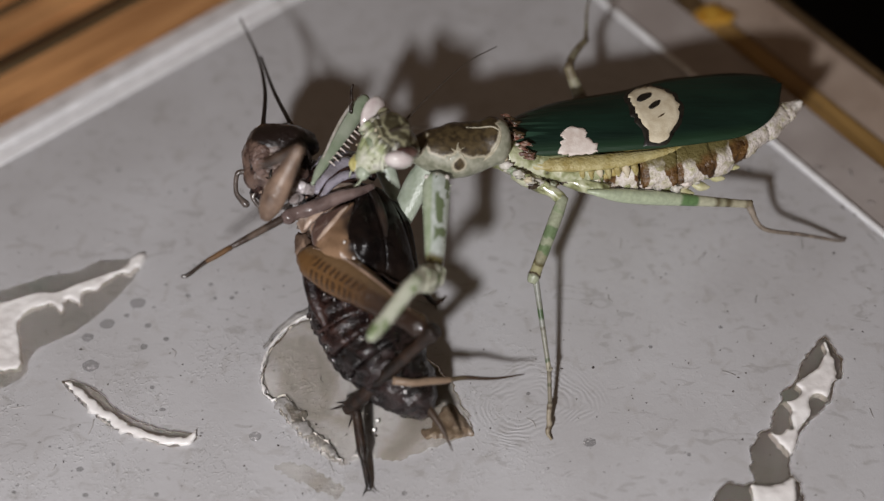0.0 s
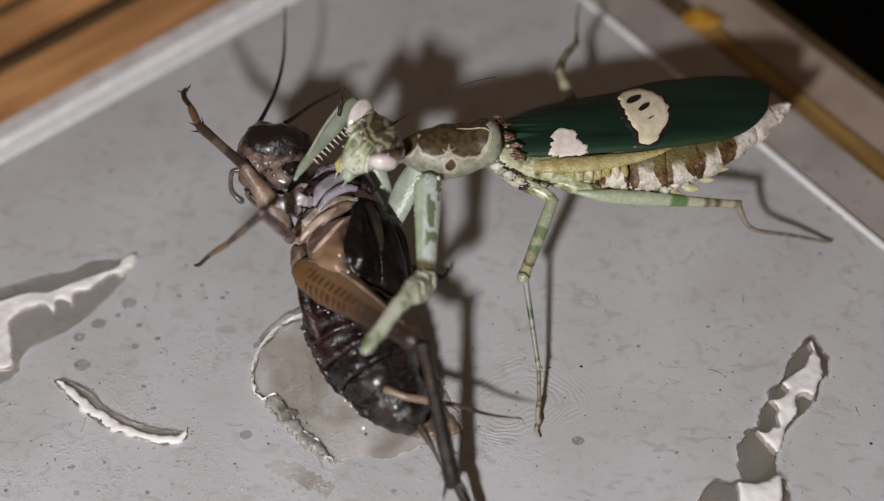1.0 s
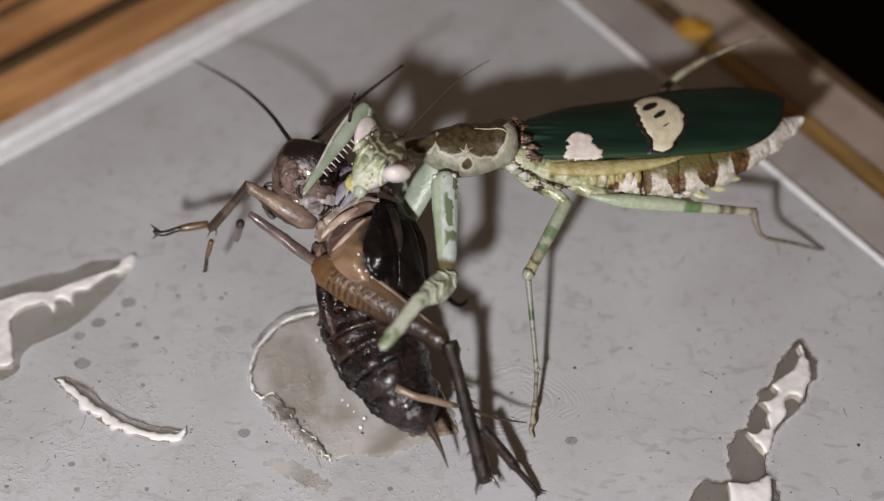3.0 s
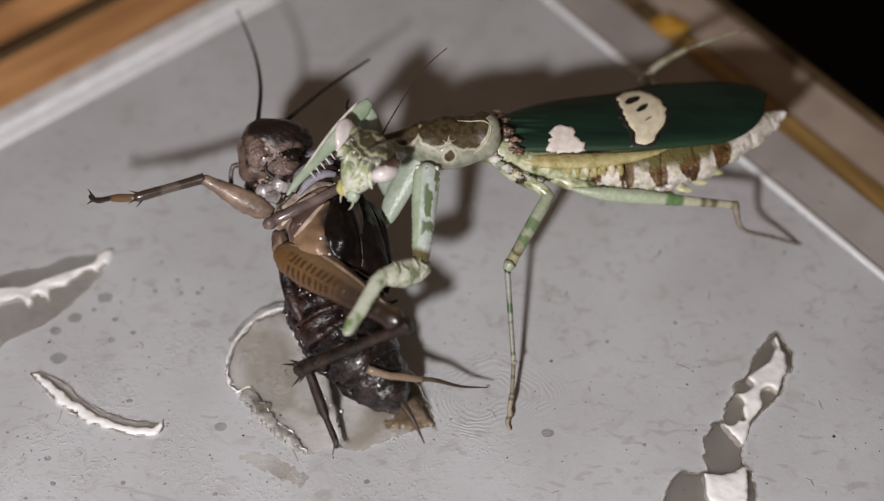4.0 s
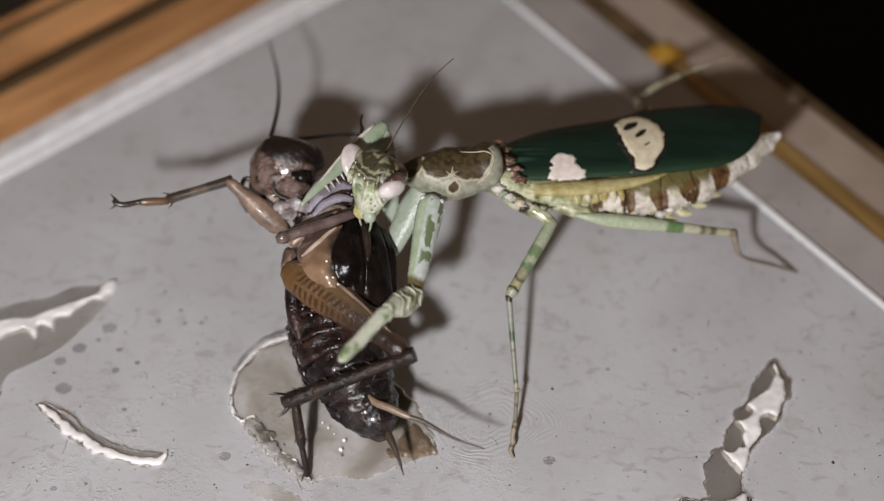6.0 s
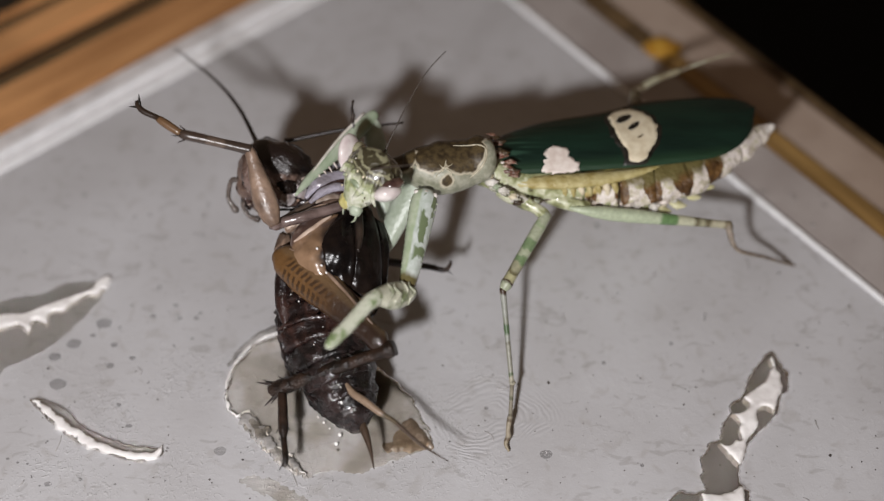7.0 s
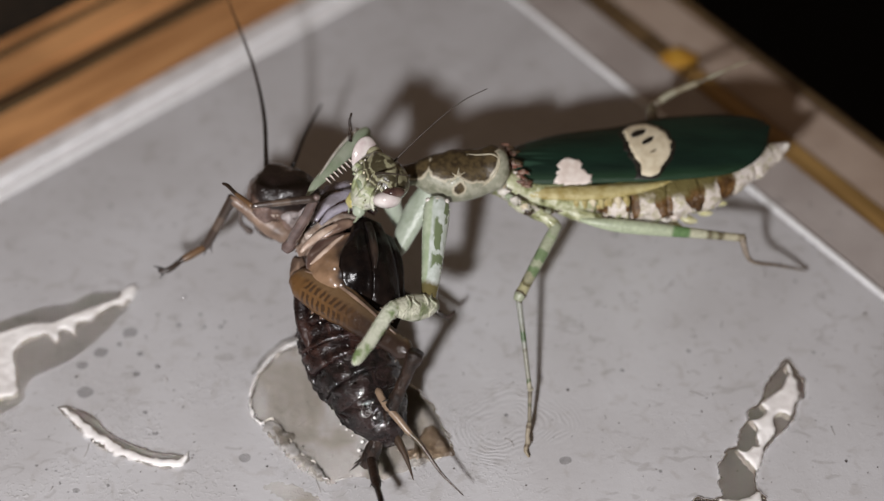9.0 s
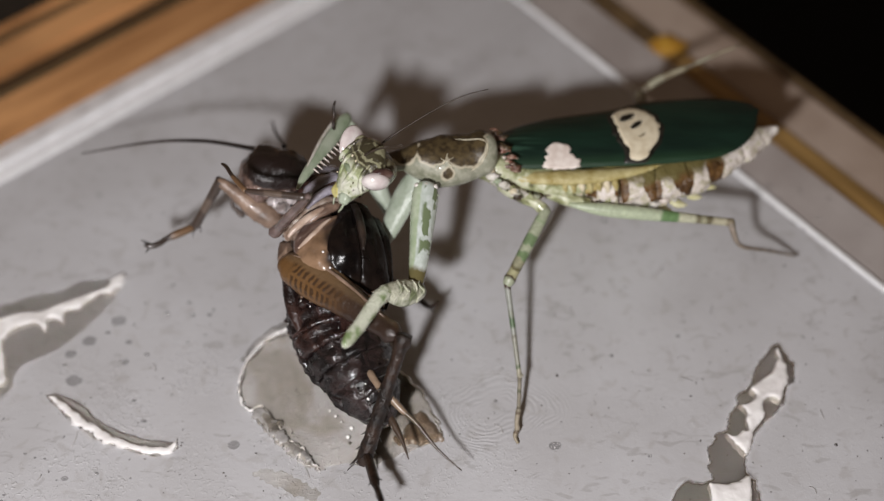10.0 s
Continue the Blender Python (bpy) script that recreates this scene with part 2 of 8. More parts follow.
rim = new("tray_rim")
tagged(rim, "milky raised plastic rim along two tray edges", "tray rim", kind="structure")
strip("rim_lip", M_RIM_WHITE, 0, 190, -1.7, -0.05, -2.0, 0.22, 0.1, rim, "bright inner edge of the rim")
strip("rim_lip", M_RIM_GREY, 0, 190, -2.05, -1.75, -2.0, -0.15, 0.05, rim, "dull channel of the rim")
strip("rim_lip", M_RIM_WHITE, 0, 190, -2.95, -2.1, -2.0, 0.36, 0.16, rim, "thin bright ridge of the rim")
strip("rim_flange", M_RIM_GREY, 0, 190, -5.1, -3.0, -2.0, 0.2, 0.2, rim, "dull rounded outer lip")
strip("rim_lip", M_RIM_WHITE, -0.8, -0.1, -1.4, 190, -2.0, 0.3, 0.15, rim, "thin milky edge line")
strip("rim_flange", M_BOARD, -7.2, -0.9, -4.0, 190, -2.0, -0.2, 0.2, rim, "flat pale flange")

frame_left = new("wooden_frame")
tagged(frame_left, "orange-brown varnished wooden boards beside the tray", "wooden frame", kind="structure")
strip("board", M_WOOD, -40, 190, -12.3, -5.15, -4.0, -0.15, 0.5, frame_left)
part("rounded_edge", moulding(-40, 190, [(-12.35, -0.2), (-13.2, -0.35), (-14.2, -0.7), (-15.0, -1.2), (-15.0, -6.0), (-12.35, -6.0)]), M_WOOD_DARK, frame_left, "far edge of the board, rounded into the groove, shade put into its darker wood")
strip("groove", M_DARK, -40, 190, -15.9, -15.05, -6.0, -1.6, 0, frame_left, "dark groove between boards")
strip("board", M_WOOD, -40, 190, -20.6, -15.95, -4.0, -0.3, 0.4, frame_left)
part("rounded_edge", moulding(-40, 190, [(-20.65, -0.35), (-21.4, -0.5), (-22.2, -0.9), (-22.2, -5.0), (-20.65, -5.0)]), M_WOOD_DARK, frame_left, "far edge of the board, rounded into the groove, shade put into its darker wood")
strip("board", M_WOOD, -40, 190, -23.6, -22.35, -4.0, -0.5, 0.3, frame_left)
strip("groove", M_DARK, -40, 190, -36.0, -23.65, -6.0, -3.0, 0, frame_left, "dark gap past the boards")
frame_right = new("wooden_edging")
tagged(frame_right, "narrow worn wooden edging beside the tray's flange", "edging", kind="structure")
strip("edge_strip", M_WOOD_DARK, -9.9, -7.25, -4, 30.2, -3.0, -0.2, 0.3, frame_right, "darker end of the edging")
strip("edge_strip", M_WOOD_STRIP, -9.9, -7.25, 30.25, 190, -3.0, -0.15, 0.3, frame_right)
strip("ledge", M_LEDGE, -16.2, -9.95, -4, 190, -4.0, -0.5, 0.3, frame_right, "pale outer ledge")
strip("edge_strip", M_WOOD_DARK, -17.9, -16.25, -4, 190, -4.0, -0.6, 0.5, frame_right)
tagged(part("stain", ball((*at(-9.0, 32.5), -0.15), (2.2, 1.6, 0.35), rough=0.5), M_STAIN), "dried yellow resin blob on the edging", "stain")
tagged(part("ground", slab([(-480, -480), (480, -480), (480, 480), (-480, 480)], -160, -150), M_ROOM), "floor under the tray, its unlit darkness put into a near-black colour", "ground", kind="structure")


# ---- water ----
def lobe(outline, height, edge, seed, jag=0.3, step=0.16, ripple=0.03):
    """A low heap over a closed outline: its rim rises from under the floor within edge mm and is ragged."""
    pts = np.array([p[:2] for p in spline([*outline, outline[0]], 5)])
    a, b = pts[:-1], pts[1:]
    x0, y0 = pts.min(0) - 1.0
    x1, y1 = pts.max(0) + 1.0
    nx, ny = int((x1 - x0) / step) + 1, int((y1 - y0) / step) + 1
    gx, gy = np.meshgrid(x0 + step * np.arange(nx), y0 + step * np.arange(ny), indexing="ij")
    best = np.full(gx.shape, 1e9)
    inside = np.zeros(gx.shape, bool)
    for p, q in zip(a, b):
        d = q - p
        t = np.clip(((gx - p[0]) * d[0] + (gy - p[1]) * d[1]) / max(d @ d, 1e-9), 0, 1)
        best = np.minimum(best, np.hypot(gx - p[0] - t * d[0], gy - p[1] - t * d[1]))
        if abs(d[1]) > 1e-9:
            inside ^= ((p[1] > gy) != (q[1] > gy)) & (gx < d[0] * (gy - p[1]) / d[1] + p[0])
    best = np.where(inside, best, -best)
    bm = bmesh.new()
    made = {}
    for i in range(nx):
        for j in range(ny):
            d = best[i, j]
            if d < -0.8:
                continue
            x, y = gx[i, j], gy[i, j]
            if abs(d) < edge * 2:
                d += jag * (0.7 * noise.noise(Vector((x * 0.8, y * 0.8, seed))) + 0.5 * noise.noise(Vector((x * 2.3, y * 2.3, seed))))
            if d > 0:
                u = 1 - min(d / edge, 1.0)
                z = height * math.sqrt(max(1 - u * u, 0)) * (1 + 0.25 * noise.noise(Vector((x * 0.5, y * 0.5, seed + 3))))
                z += ripple * min(d / edge, 1) * noise.noise(Vector((x * 1.1, y * 1.1, seed + 7)))
            else:
                z = max(2.2 * height * d / edge, -0.25)
            made[i, j] = bm.verts.new((x, y, z))
    for i, j in list(made):
        q = [made.get(k) for k in ((i, j), (i + 1, j), (i + 1, j + 1), (i, j + 1))]
        if all(q) and max(v.co.z for v in q) > -0.04:
            bm.faces.new(q)
    for v in [v for v in bm.verts if not v.link_faces]:
        bm.verts.remove(v)
    return bm


def pool(label, outline, height, edge, seed, jag, material):
    return tagged(part("puddle", lobe(outline, height, edge, seed, jag), material), label, "water", kind="stuff")


def murk():
    """Tea-coloured water with drifts of brown silt in it."""
    n = Nodes("silty_water")
    n.b.inputs["Transmission Weight"].default_value = 1.0
    n.b.inputs["IOR"].default_value = 1.333
    drift = n.noise(0.11, 3.0, warp=1.2)
    col = n.ramp(drift, [(0.34, (0.17, 0.14, 0.10)), (0.48, (0.29, 0.26, 0.21)), (0.62, (0.48, 0.455, 0.41))])
    col = n.mix(n.calc("MULTIPLY", n.step(n.noise(0.5, 5.0, warp=1.5), 0.62, 0.06), 0.25), col, (0.24, 0.17, 0.11))
    return n.done(col, 0.04, n.noise(0.5, 4.0, warp=0.5), 0.10)


M_MURK = murk()
# white colour stands for light focused and mirrored by the water; also bubbles
M_GLARE_BUBBLE = mottled("white_glare_and_bubbles", (0.78, 0.75, 0.73), (0.93, 0.91, 0.89), 0.5, 0.10, 0.10, 0.7)
# grey that paints dull reflection and shade along the puddle's rim
M_WATER_SHADE = mottled("grey_water_shade", (0.19, 0.18, 0.17), (0.38, 0.365, 0.35), 0.9, 0.2, 0.25, 0.5)
M_SILT = mottled("brown_silt", (0.14, 0.100, 0.070), (0.27, 0.215, 0.165), 0.8, 0.3)

main = pool("shallow murky water puddle under the cricket's abdomen",
            [(-14.6, -11.0), (-17.3, -11.8), (-19.6, -14.2), (-20.9, -17.2), (-20.5, -20.0), (-18.6, -22.7), (-16.4, -25.1), (-13.2, -27.8), (-10.1, -27.3), (-7.5, -27.6), (-4.2, -26.3), (-0.3, -24.5), (-1.2, -21.8), (-3.0, -18), (-7.5, -14), (-11.0, -11.6)], 0.5, 0.7, 3, 0.45, M_MURK)
main.visible_shadow = False
smear_long = pool("long water smear with white glare along its ragged edge",
                  [(-53.0, -10.2), (-47.3, -8.3), (-43.9, -6.9), (-40.7, -6.2), (-38.6, -4.9), (-36.0, -4.7), (-34.1, -3.8), (-34.4, -5.6), (-36.1, -8.9), (-39.2, -12.8), (-43.3, -15.5), (-44.1, -18.5), (-47, -20.1), (-53, -20)], 0.45, 0.6, 11, 0.3, M_WATER)
streak = pool("thin curved streak of water with a white highlight",
              [(-40.2, -19.1), (-38.6, -19.0), (-35.9, -20.5), (-34.9, -21.6), (-32.9, -23.0), (-29.5, -24.3), (-26.5, -24.8), (-26.5, -25.7), (-28.8, -26.3), (-31.7, -25.3), (-34.6, -24.2), (-37.7, -21.7)], 0.3, 0.4, 17, 0.2, M_WATER)
trail = pool("ragged curved trail of water, its glare white and its shade dark", [(33.9, -13.6), (33.4, -14.0), (32.0, -15.8), (30.9, -17.4), (30.5, -18.8), (29.0, -20.1), (28.7, -21.2), (27.8, -22.5), (27.4, -24.0), (26.5, -24.6), (25.5, -25.9), (25.3, -27.2), (25.3, -28.6), (25.6, -29.6), (24.4, -29.8), (22.2, -30.2), (21.6, -33.2), (29.2, -33.2), (29.8, -30.4), (29.4, -29.2), (29.0, -28.4), (29.5, -26.7), (30.0, -25.5), (30.5, -24.4), (31.8, -22.9), (33.5, -21.4), (34.2, -19.6), (35.2, -17.9), (35.4, -16.5), (34.9, -15.4), (34.3, -14.1)], 0.4, 0.6, 23, 0.35, M_WATER_DARK)
smear = pool("faint dried water smear", [(-19.1, -28.0), (-17.6, -27.7), (-15.8, -28.0), (-14.2, -29.0), (-12.0, -30.4), (-12.9, -31.4), (-15.8, -30.1), (-18.0, -29.2)], 0.10, 0.35, 31, 0.7, M_MURK)
smear.visible_shadow = False


# white lobes put the water's bright caustics into colour; others are film and silt
def glare_or_film(parent, outline, seed, label="white patch for light focused through the water", material=None, height=0.62, edge=0.5, jag=0.3):
    return part("glare_or_film", lobe(outline, height, edge, seed, jag, 0.13, 0.08), material or M_GLARE_BUBBLE, parent, label)


def rim_line(parent, spine, seed, label="thin white glare along the water's rim", material=None):
    """A thin broken thread of painted glare or shade; spine of x, y and half width."""
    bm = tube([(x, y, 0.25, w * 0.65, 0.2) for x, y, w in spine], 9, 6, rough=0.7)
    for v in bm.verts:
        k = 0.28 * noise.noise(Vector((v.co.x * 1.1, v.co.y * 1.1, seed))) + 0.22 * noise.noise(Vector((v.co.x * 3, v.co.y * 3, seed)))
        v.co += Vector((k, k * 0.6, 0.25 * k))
    return part("glare_or_film", bm, material or M_GLARE_BUBBLE, parent, label)


glare_or_film(smear_long, [(-52.0, -11.4), (-47.0, -9.7), (-44.0, -8.7), (-42.3, -8.7), (-39.1, -7.0), (-36.2, -5.9), (-35.5, -4.6), (-33.9, -4.0), (-34.9, -6.5), (-36.4, -6.6), (-37.9, -8.4), (-39.4, -9.0), (-39.5, -10.5), (-40.4, -10.0), (-41.2, -9.9), (-41.3, -11.4), (-42.6, -10.5), (-44.5, -11.2), (-45.4, -13.0), (-44.5, -15.8), (-44.4, -18.0), (-47.0, -18.4), (-52, -18)], 2)
rim_line(streak, [(-39.6, -19.4, 0.15), (-38.4, -20.2, 0.45), (-36.6, -21.9, 0.8), (-34.6, -23.4, 0.7), (-32.2, -24.7, 0.85), (-29.8, -25.5, 0.6), (-27.6, -25.8, 0.75), (-26.8, -25.4, 0.45), (-26.6, -24.8, 0.15)], 4, "white crest highlight of the streak")
glare_or_film(trail, [(33.9, -14.1), (34.2, -15.1), (34.3, -16.1), (34.6, -16.7), (34.5, -18.3), (33.9, -19.6), (33.3, -21.0), (32.5, -20.6), (31.9, -20.7), (31.5, -21.6), (31.6, -22.5), (31.1, -23.4), (30.4, -24.2), (30.0, -25.1), (29.8, -25.9), (29.2, -26.9), (28.9, -26.9), (28.3, -26.1), (27.7, -25.3), (27.2, -24.4), (27.9, -24.7), (28.5, -24.7), (29.0, -24.2), (29.5, -24.2), (29.5, -22.9), (29.7, -22.3), (29.1, -21.4), (28.7, -21.2), (29.9, -21.0), (30.7, -20.5), (30.9, -20.1), (30.4, -19.5), (30.7, -19.0), (32.1, -17.9), (33.0, -17.2), (33.3, -16.3), (33.7, -15.7), (33.5, -14.9)], 6, jag=0.18)
glare_or_film(trail, [(25.1, -30.0), (25.7, -30.2), (27.1, -30.1), (29.0, -29.3), (29.2, -30.2), (28.7, -33.2), (25.3, -33.2)], 8)
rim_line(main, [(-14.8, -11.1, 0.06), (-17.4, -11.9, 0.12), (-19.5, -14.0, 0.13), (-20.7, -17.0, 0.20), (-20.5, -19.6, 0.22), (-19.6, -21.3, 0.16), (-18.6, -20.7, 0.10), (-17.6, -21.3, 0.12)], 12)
glare_or_film(main, [(-19.4, -21.5), (-18.8, -20.8), (-17.9, -21.0), (-17.0, -22.0), (-16.0, -22.5), (-16.1, -23.3), (-15.2, -24.7), (-13.7, -25.9), (-12.7, -27.4), (-13.6, -27.3), (-15.8, -25.7), (-17.1, -24.3), (-18.4, -22.8)], 14, "grey wrinkled band for the reflection on the water's sloping rim", M_WATER_SHADE, 0.52, 0.4, 0.5)
rim_line(main, [(-12.6, -10.4, 0.15), (-14.6, -10.5, 0.35), (-17.2, -11.2, 0.5), (-19.4, -13.2, 0.45), (-20.6, -15.2, 0.2)], 18, "dark crescent of shade at the water's edge", M_WATER_SHADE)
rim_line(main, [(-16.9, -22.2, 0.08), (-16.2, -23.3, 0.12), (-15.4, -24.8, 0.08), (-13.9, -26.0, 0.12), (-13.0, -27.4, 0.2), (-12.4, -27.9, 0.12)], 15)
for pts in ([(-5.2, -24.3), (-4.0, -23.6), (-3.2, -24.0), (-3.6, -24.9), (-4.6, -25.1)], [(-3.2, -23.4), (-2.6, -22.4), (-1.8, -22.9), (-2.2, -23.9)]):
    glare_or_film(main, pts, 16, "brown silt", M_SILT, 0.22, 0.6, 0.7)
glare_or_film(main, [(-4.6, -25.0), (-4.0, -23.4), (-3.1, -21.8), (-2.2, -21.3), (-1.1, -22.8), (-0.2, -24.7), (-1.3, -25.0), (-2.7, -25.4)], 19, "brown silt film at the water's edge", M_SILT, 0.5, 1.2, 0.4)
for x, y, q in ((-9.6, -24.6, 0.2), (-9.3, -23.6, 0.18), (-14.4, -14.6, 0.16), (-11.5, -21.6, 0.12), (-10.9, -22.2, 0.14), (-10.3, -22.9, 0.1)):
    part("bubble", ball((x, y, 0.5), (q, q, q), u=12, v=8), M_GLARE_BUBBLE, main, "white bubble")

# ---- droplets, crumbs and fibres on the tray ----
rng = random.Random(7)


def free(x, y):
    return not (-24 < x < 2 and -29 < y < 6) and not (x < -33 and -18 < y < -3) and not (x > 22 and y < -13)


def chip(bm, c, r):
    """A small eight-sided grain."""
    p = [bm.verts.new(Vector(c) + Vector(d) * (r * rng.uniform(0.6, 1.3))) for d in ((1, 0, 0), (0, 1, 0), (-1, 0, 0), (0, -1, 0), (0, 0, 0.7), (0, 0, -0.3))]
    for i in range(4):
        bm.faces.new((p[i], p[(i + 1) % 4], p[4]))
        bm.faces.new((p[(i + 1) % 4], p[i], p[5]))


drops, crumbs, fibres = bmesh.new(), bmesh.new(), bmesh.new()
for k in range(95):
    x, y = rng.uniform(-44, -22) if k < 55 else rng.uniform(-44, 44), rng.uniform(-33, -4) if k < 55 else rng.uniform(-34, 8)
    if free(x, y):
        w = rng.uniform(0.1, 0.3) * (1.6 if rng.random() < 0.2 else 1)
        ball((x, y, 0.0), (w, w * rng.uniform(0.6, 0.95), 0.07 + 0.06 * w), drops, 12, 8, 0.3)
for x, y, w in ((-34.0, -9.9, 0.8), (-36.7, -12.4, 0.75), (-37.6, -17.3, 0.85), (-38.4, -14.0, 0.6), (-34.9, -11.4, 0.3), (-32.6, -12.6, 0.35), (-30.6, -14.2, 0.3), (-20.8, -25.1, 0.6), (10.6, -25.6, 0.6), (-29.0, -9.0, 0.3)):
    ball((x, y, 0.0), (w, w * 0.8, 0.16), drops, 16, 8, 0.25)
for k in range(650):
    x, y = rng.uniform(-48, 46), rng.uniform(-34, 30)
    w = rng.uniform(0.04, 0.11) * (1.8 if rng.random() < 0.07 else 1)
    chip(crumbs, (x, y, w * 0.3), w)
for k in range(45):
    x, y, a, l = rng.uniform(-46, 42), rng.uniform(-34, 10), rng.uniform(0, math.pi), rng.uniform(0.3, 0.9)
    c, s2, w = math.cos(a), math.sin(a), rng.uniform(-0.3, 0.3)
    tube([(x - c * l, y - s2 * l, 0.02, 0.05), (x - s2 * w, y + c * w, 0.03, 0.06), (x + c * l, y + s2 * l, 0.02, 0.05)], 3, 5, bm=fibres)
dd = part("water_droplets", drops, clear("grey_droplet", (0.25, 0.24, 0.23), 0.04, 1.333, 0.04))
dd.visible_shadow = False
tagged(dd, "small flat clear water droplets scattered on the tray", "droplets", kind="stuff")
tagged(part("crumbs", crumbs, mottled("dark_crumb", (0.05, 0.04, 0.035), (0.2, 0.18, 0.16), 0.4, 0.6)), "tiny dark specks of dirt on the tray", "dirt", kind="stuff")
tagged(part("fibres", fibres, mottled("grey_fibre", (0.28, 0.27, 0.26), (0.44, 0.42, 0.41), 0.3, 0.5)), "short grey fibres and scratches on the tray", "fibres", kind="stuff")


# ---- insect materials ----
def wing_green():
    n = Nodes("leathery_green_wing")
    v = n.noise(0.5, 5.0, (0.25, 1, 1))
    col = n.mix(n.step(v, 0.5, 0.2), (0.003, 0.0125, 0.0085), (0.006, 0.022, 0.014))
    x = n.axes()[0]
    vein = n.calc("MULTIPLY", n.step(n.noise(1.1, 3.0, (0.10, 1.6, 1.6)), 0.54, 0.06), n.calc("SUBTRACT", 1.0, n.step(x, -2.6, 2.6)))
    col = n.mix(n.calc("MULTIPLY", vein, 0.75), col, (0.035, 0.085, 0.055))
    y = n.axes()[1]
    u = n.calc("DIVIDE", n.calc("ADD", x, 6.3), 27.6)
    edge = n.calc("ADD", n.calc("MULTIPLY", u, 1.6), n.calc("MULTIPLY", n.calc("POWER", u, 3.0), 1.6))
    margin = n.calc("SUBTRACT", 1.0, n.step(n.calc("SUBTRACT", y, edge), -0.9, 0.8))
    col = n.mix(n.calc("MULTIPLY", margin, 0.6), col, (0.022, 0.055, 0.024))
    return n.done(col, 0.38, n.noise(2.2, 5.0, (0.12, 1, 1)), 0.12, 0.4)


def abdomen_flank():
    n = Nodes("yellow_flank_with_brown_wedges")
    x, y, z = n.axes()
    w = n.calc("MULTIPLY", n.calc("SUBTRACT", n.noise(0.55, 4.0, warp=0.5), 0.5), 1.5)
    saw = n.calc("DIVIDE", n.calc("PINGPONG", n.calc("ADD", n.calc("ADD", x, w), n.calc("MULTIPLY", z, 0.25)), 1.6), 1.6)
    up = n.calc("DIVIDE", n.calc("ADD", n.calc("ADD", z, n.calc("MULTIPLY", w, 0.35)), 3.45), 1.5)
    wedge = n.step(n.calc("SUBTRACT", n.calc("MINIMUM", n.calc("MULTIPLY", up, 0.50), 0.58), saw), 0.04, 0.05)
    wedge = n.calc("MULTIPLY", n.calc("MULTIPLY", wedge, n.step(x, 2.6, 1.0)), n.calc("SUBTRACT", 1.0, n.step(x, 18.2, 0.6)))
    pale = n.ramp(n.noise(1.1, 5.0, warp=0.4), [(0.33, (0.40, 0.37, 0.24)), (0.45, (0.60, 0.54, 0.46)), (0.56, (0.74, 0.68, 0.64)), (0.68, (0.50, 0.47, 0.30))])
    brown = n.mix(n.step(n.noise(1.3, 4.0), 0.5, 0.15), (0.060, 0.029, 0.010), (0.15, 0.078, 0.025))
    col = n.mix(wedge, pale, brown)
    col = n.mix(n.step(n.calc("SUBTRACT", n.calc("ADD", z, n.calc("MULTIPLY", w, 0.4)), n.calc("MULTIPLY", n.step(x, 4.5, 1.8), 0.95)), -2.1, 0.25), col, n.mix(n.step(n.calc("ADD", x, w), 6.0, 1.5), (0.42, 0.33, 0.11), (0.15, 0.125, 0.045)))
    low = n.calc("SUBTRACT", 1.0, n.step(n.calc("ADD", n.calc("SUBTRACT", z, n.calc("MULTIPLY", saw, 0.5)), n.calc("MULTIPLY", w, 0.4)), -4.3, 0.15))
    col = n.mix(low, col, (0.50, 0.48, 0.24))
    return n.done(col, 0.4, n.calc("ADD", n.noise(1.2, 5.0, warp=0.5), n.noise(3.0, 4.0)), 0.25)


def near_any(n, spots):
    """The least of the distances to some places, less each one's radius, in millimetres."""
    v = n.t.nodes.new("ShaderNodeVectorMath")
    v.operation = "SCALE"
    v.inputs[3].default_value = 1000.0
    n.link(n.o, v.inputs[0])
    best = None
    for x, y, z, q in spots:
        d = n.t.nodes.new("ShaderNodeVectorMath")
        d.operation = "DISTANCE"
        n.link(v.outputs[0], d.inputs[0])
        d.inputs[1].default_value = (x, y, z)
        e = n.calc("SUBTRACT", d.outputs["Value"], q)
        best = e if best is None else n.calc("MINIMUM", best, e)
    return best


def saddle():
    n = Nodes("cream_and_olive_saddle")
    w = n.calc("MULTIPLY", n.calc("SUBTRACT", n.noise(0.7, 4.0, warp=0.6), 0.5), 1.0)
    d = n.calc("ADD", near_any(n, [(-14.9, -1.7, 3.2, 1.45), (-12.0, -2.0, 3.8, 1.75), (-9.2, -1.4, 3.8, 2.3), (-10.7, -4.2, 2.4, 0.6), (-14.6, 0.9, 3.0, 2.0), (-12.0, 0.6, 3.6, 2.3), (-9.3, 0.7, 3.6, 2.6), (-16.8, -1.2, 2.8, 1.6)]), w)
    cream = n.mix(n.step(n.noise(1.2, 5.0), 0.5, 0.2), (0.19, 0.195, 0.135), (0.355, 0.35, 0.275))
    rim = n.mix(n.step(d, 0.12, 0.14), (0.50, 0.45, 0.34), cream)
    brown = n.mix(n.step(n.noise(1.6, 4.0), 0.5, 0.2), (0.030, 0.020, 0.010), (0.092, 0.066, 0.030))
    return n.done(n.mix(n.step(d, -0.05, 0.12), brown, rim), 0.44, n.noise(2.2, 5.0), 0.12, 0.4, 0.08)


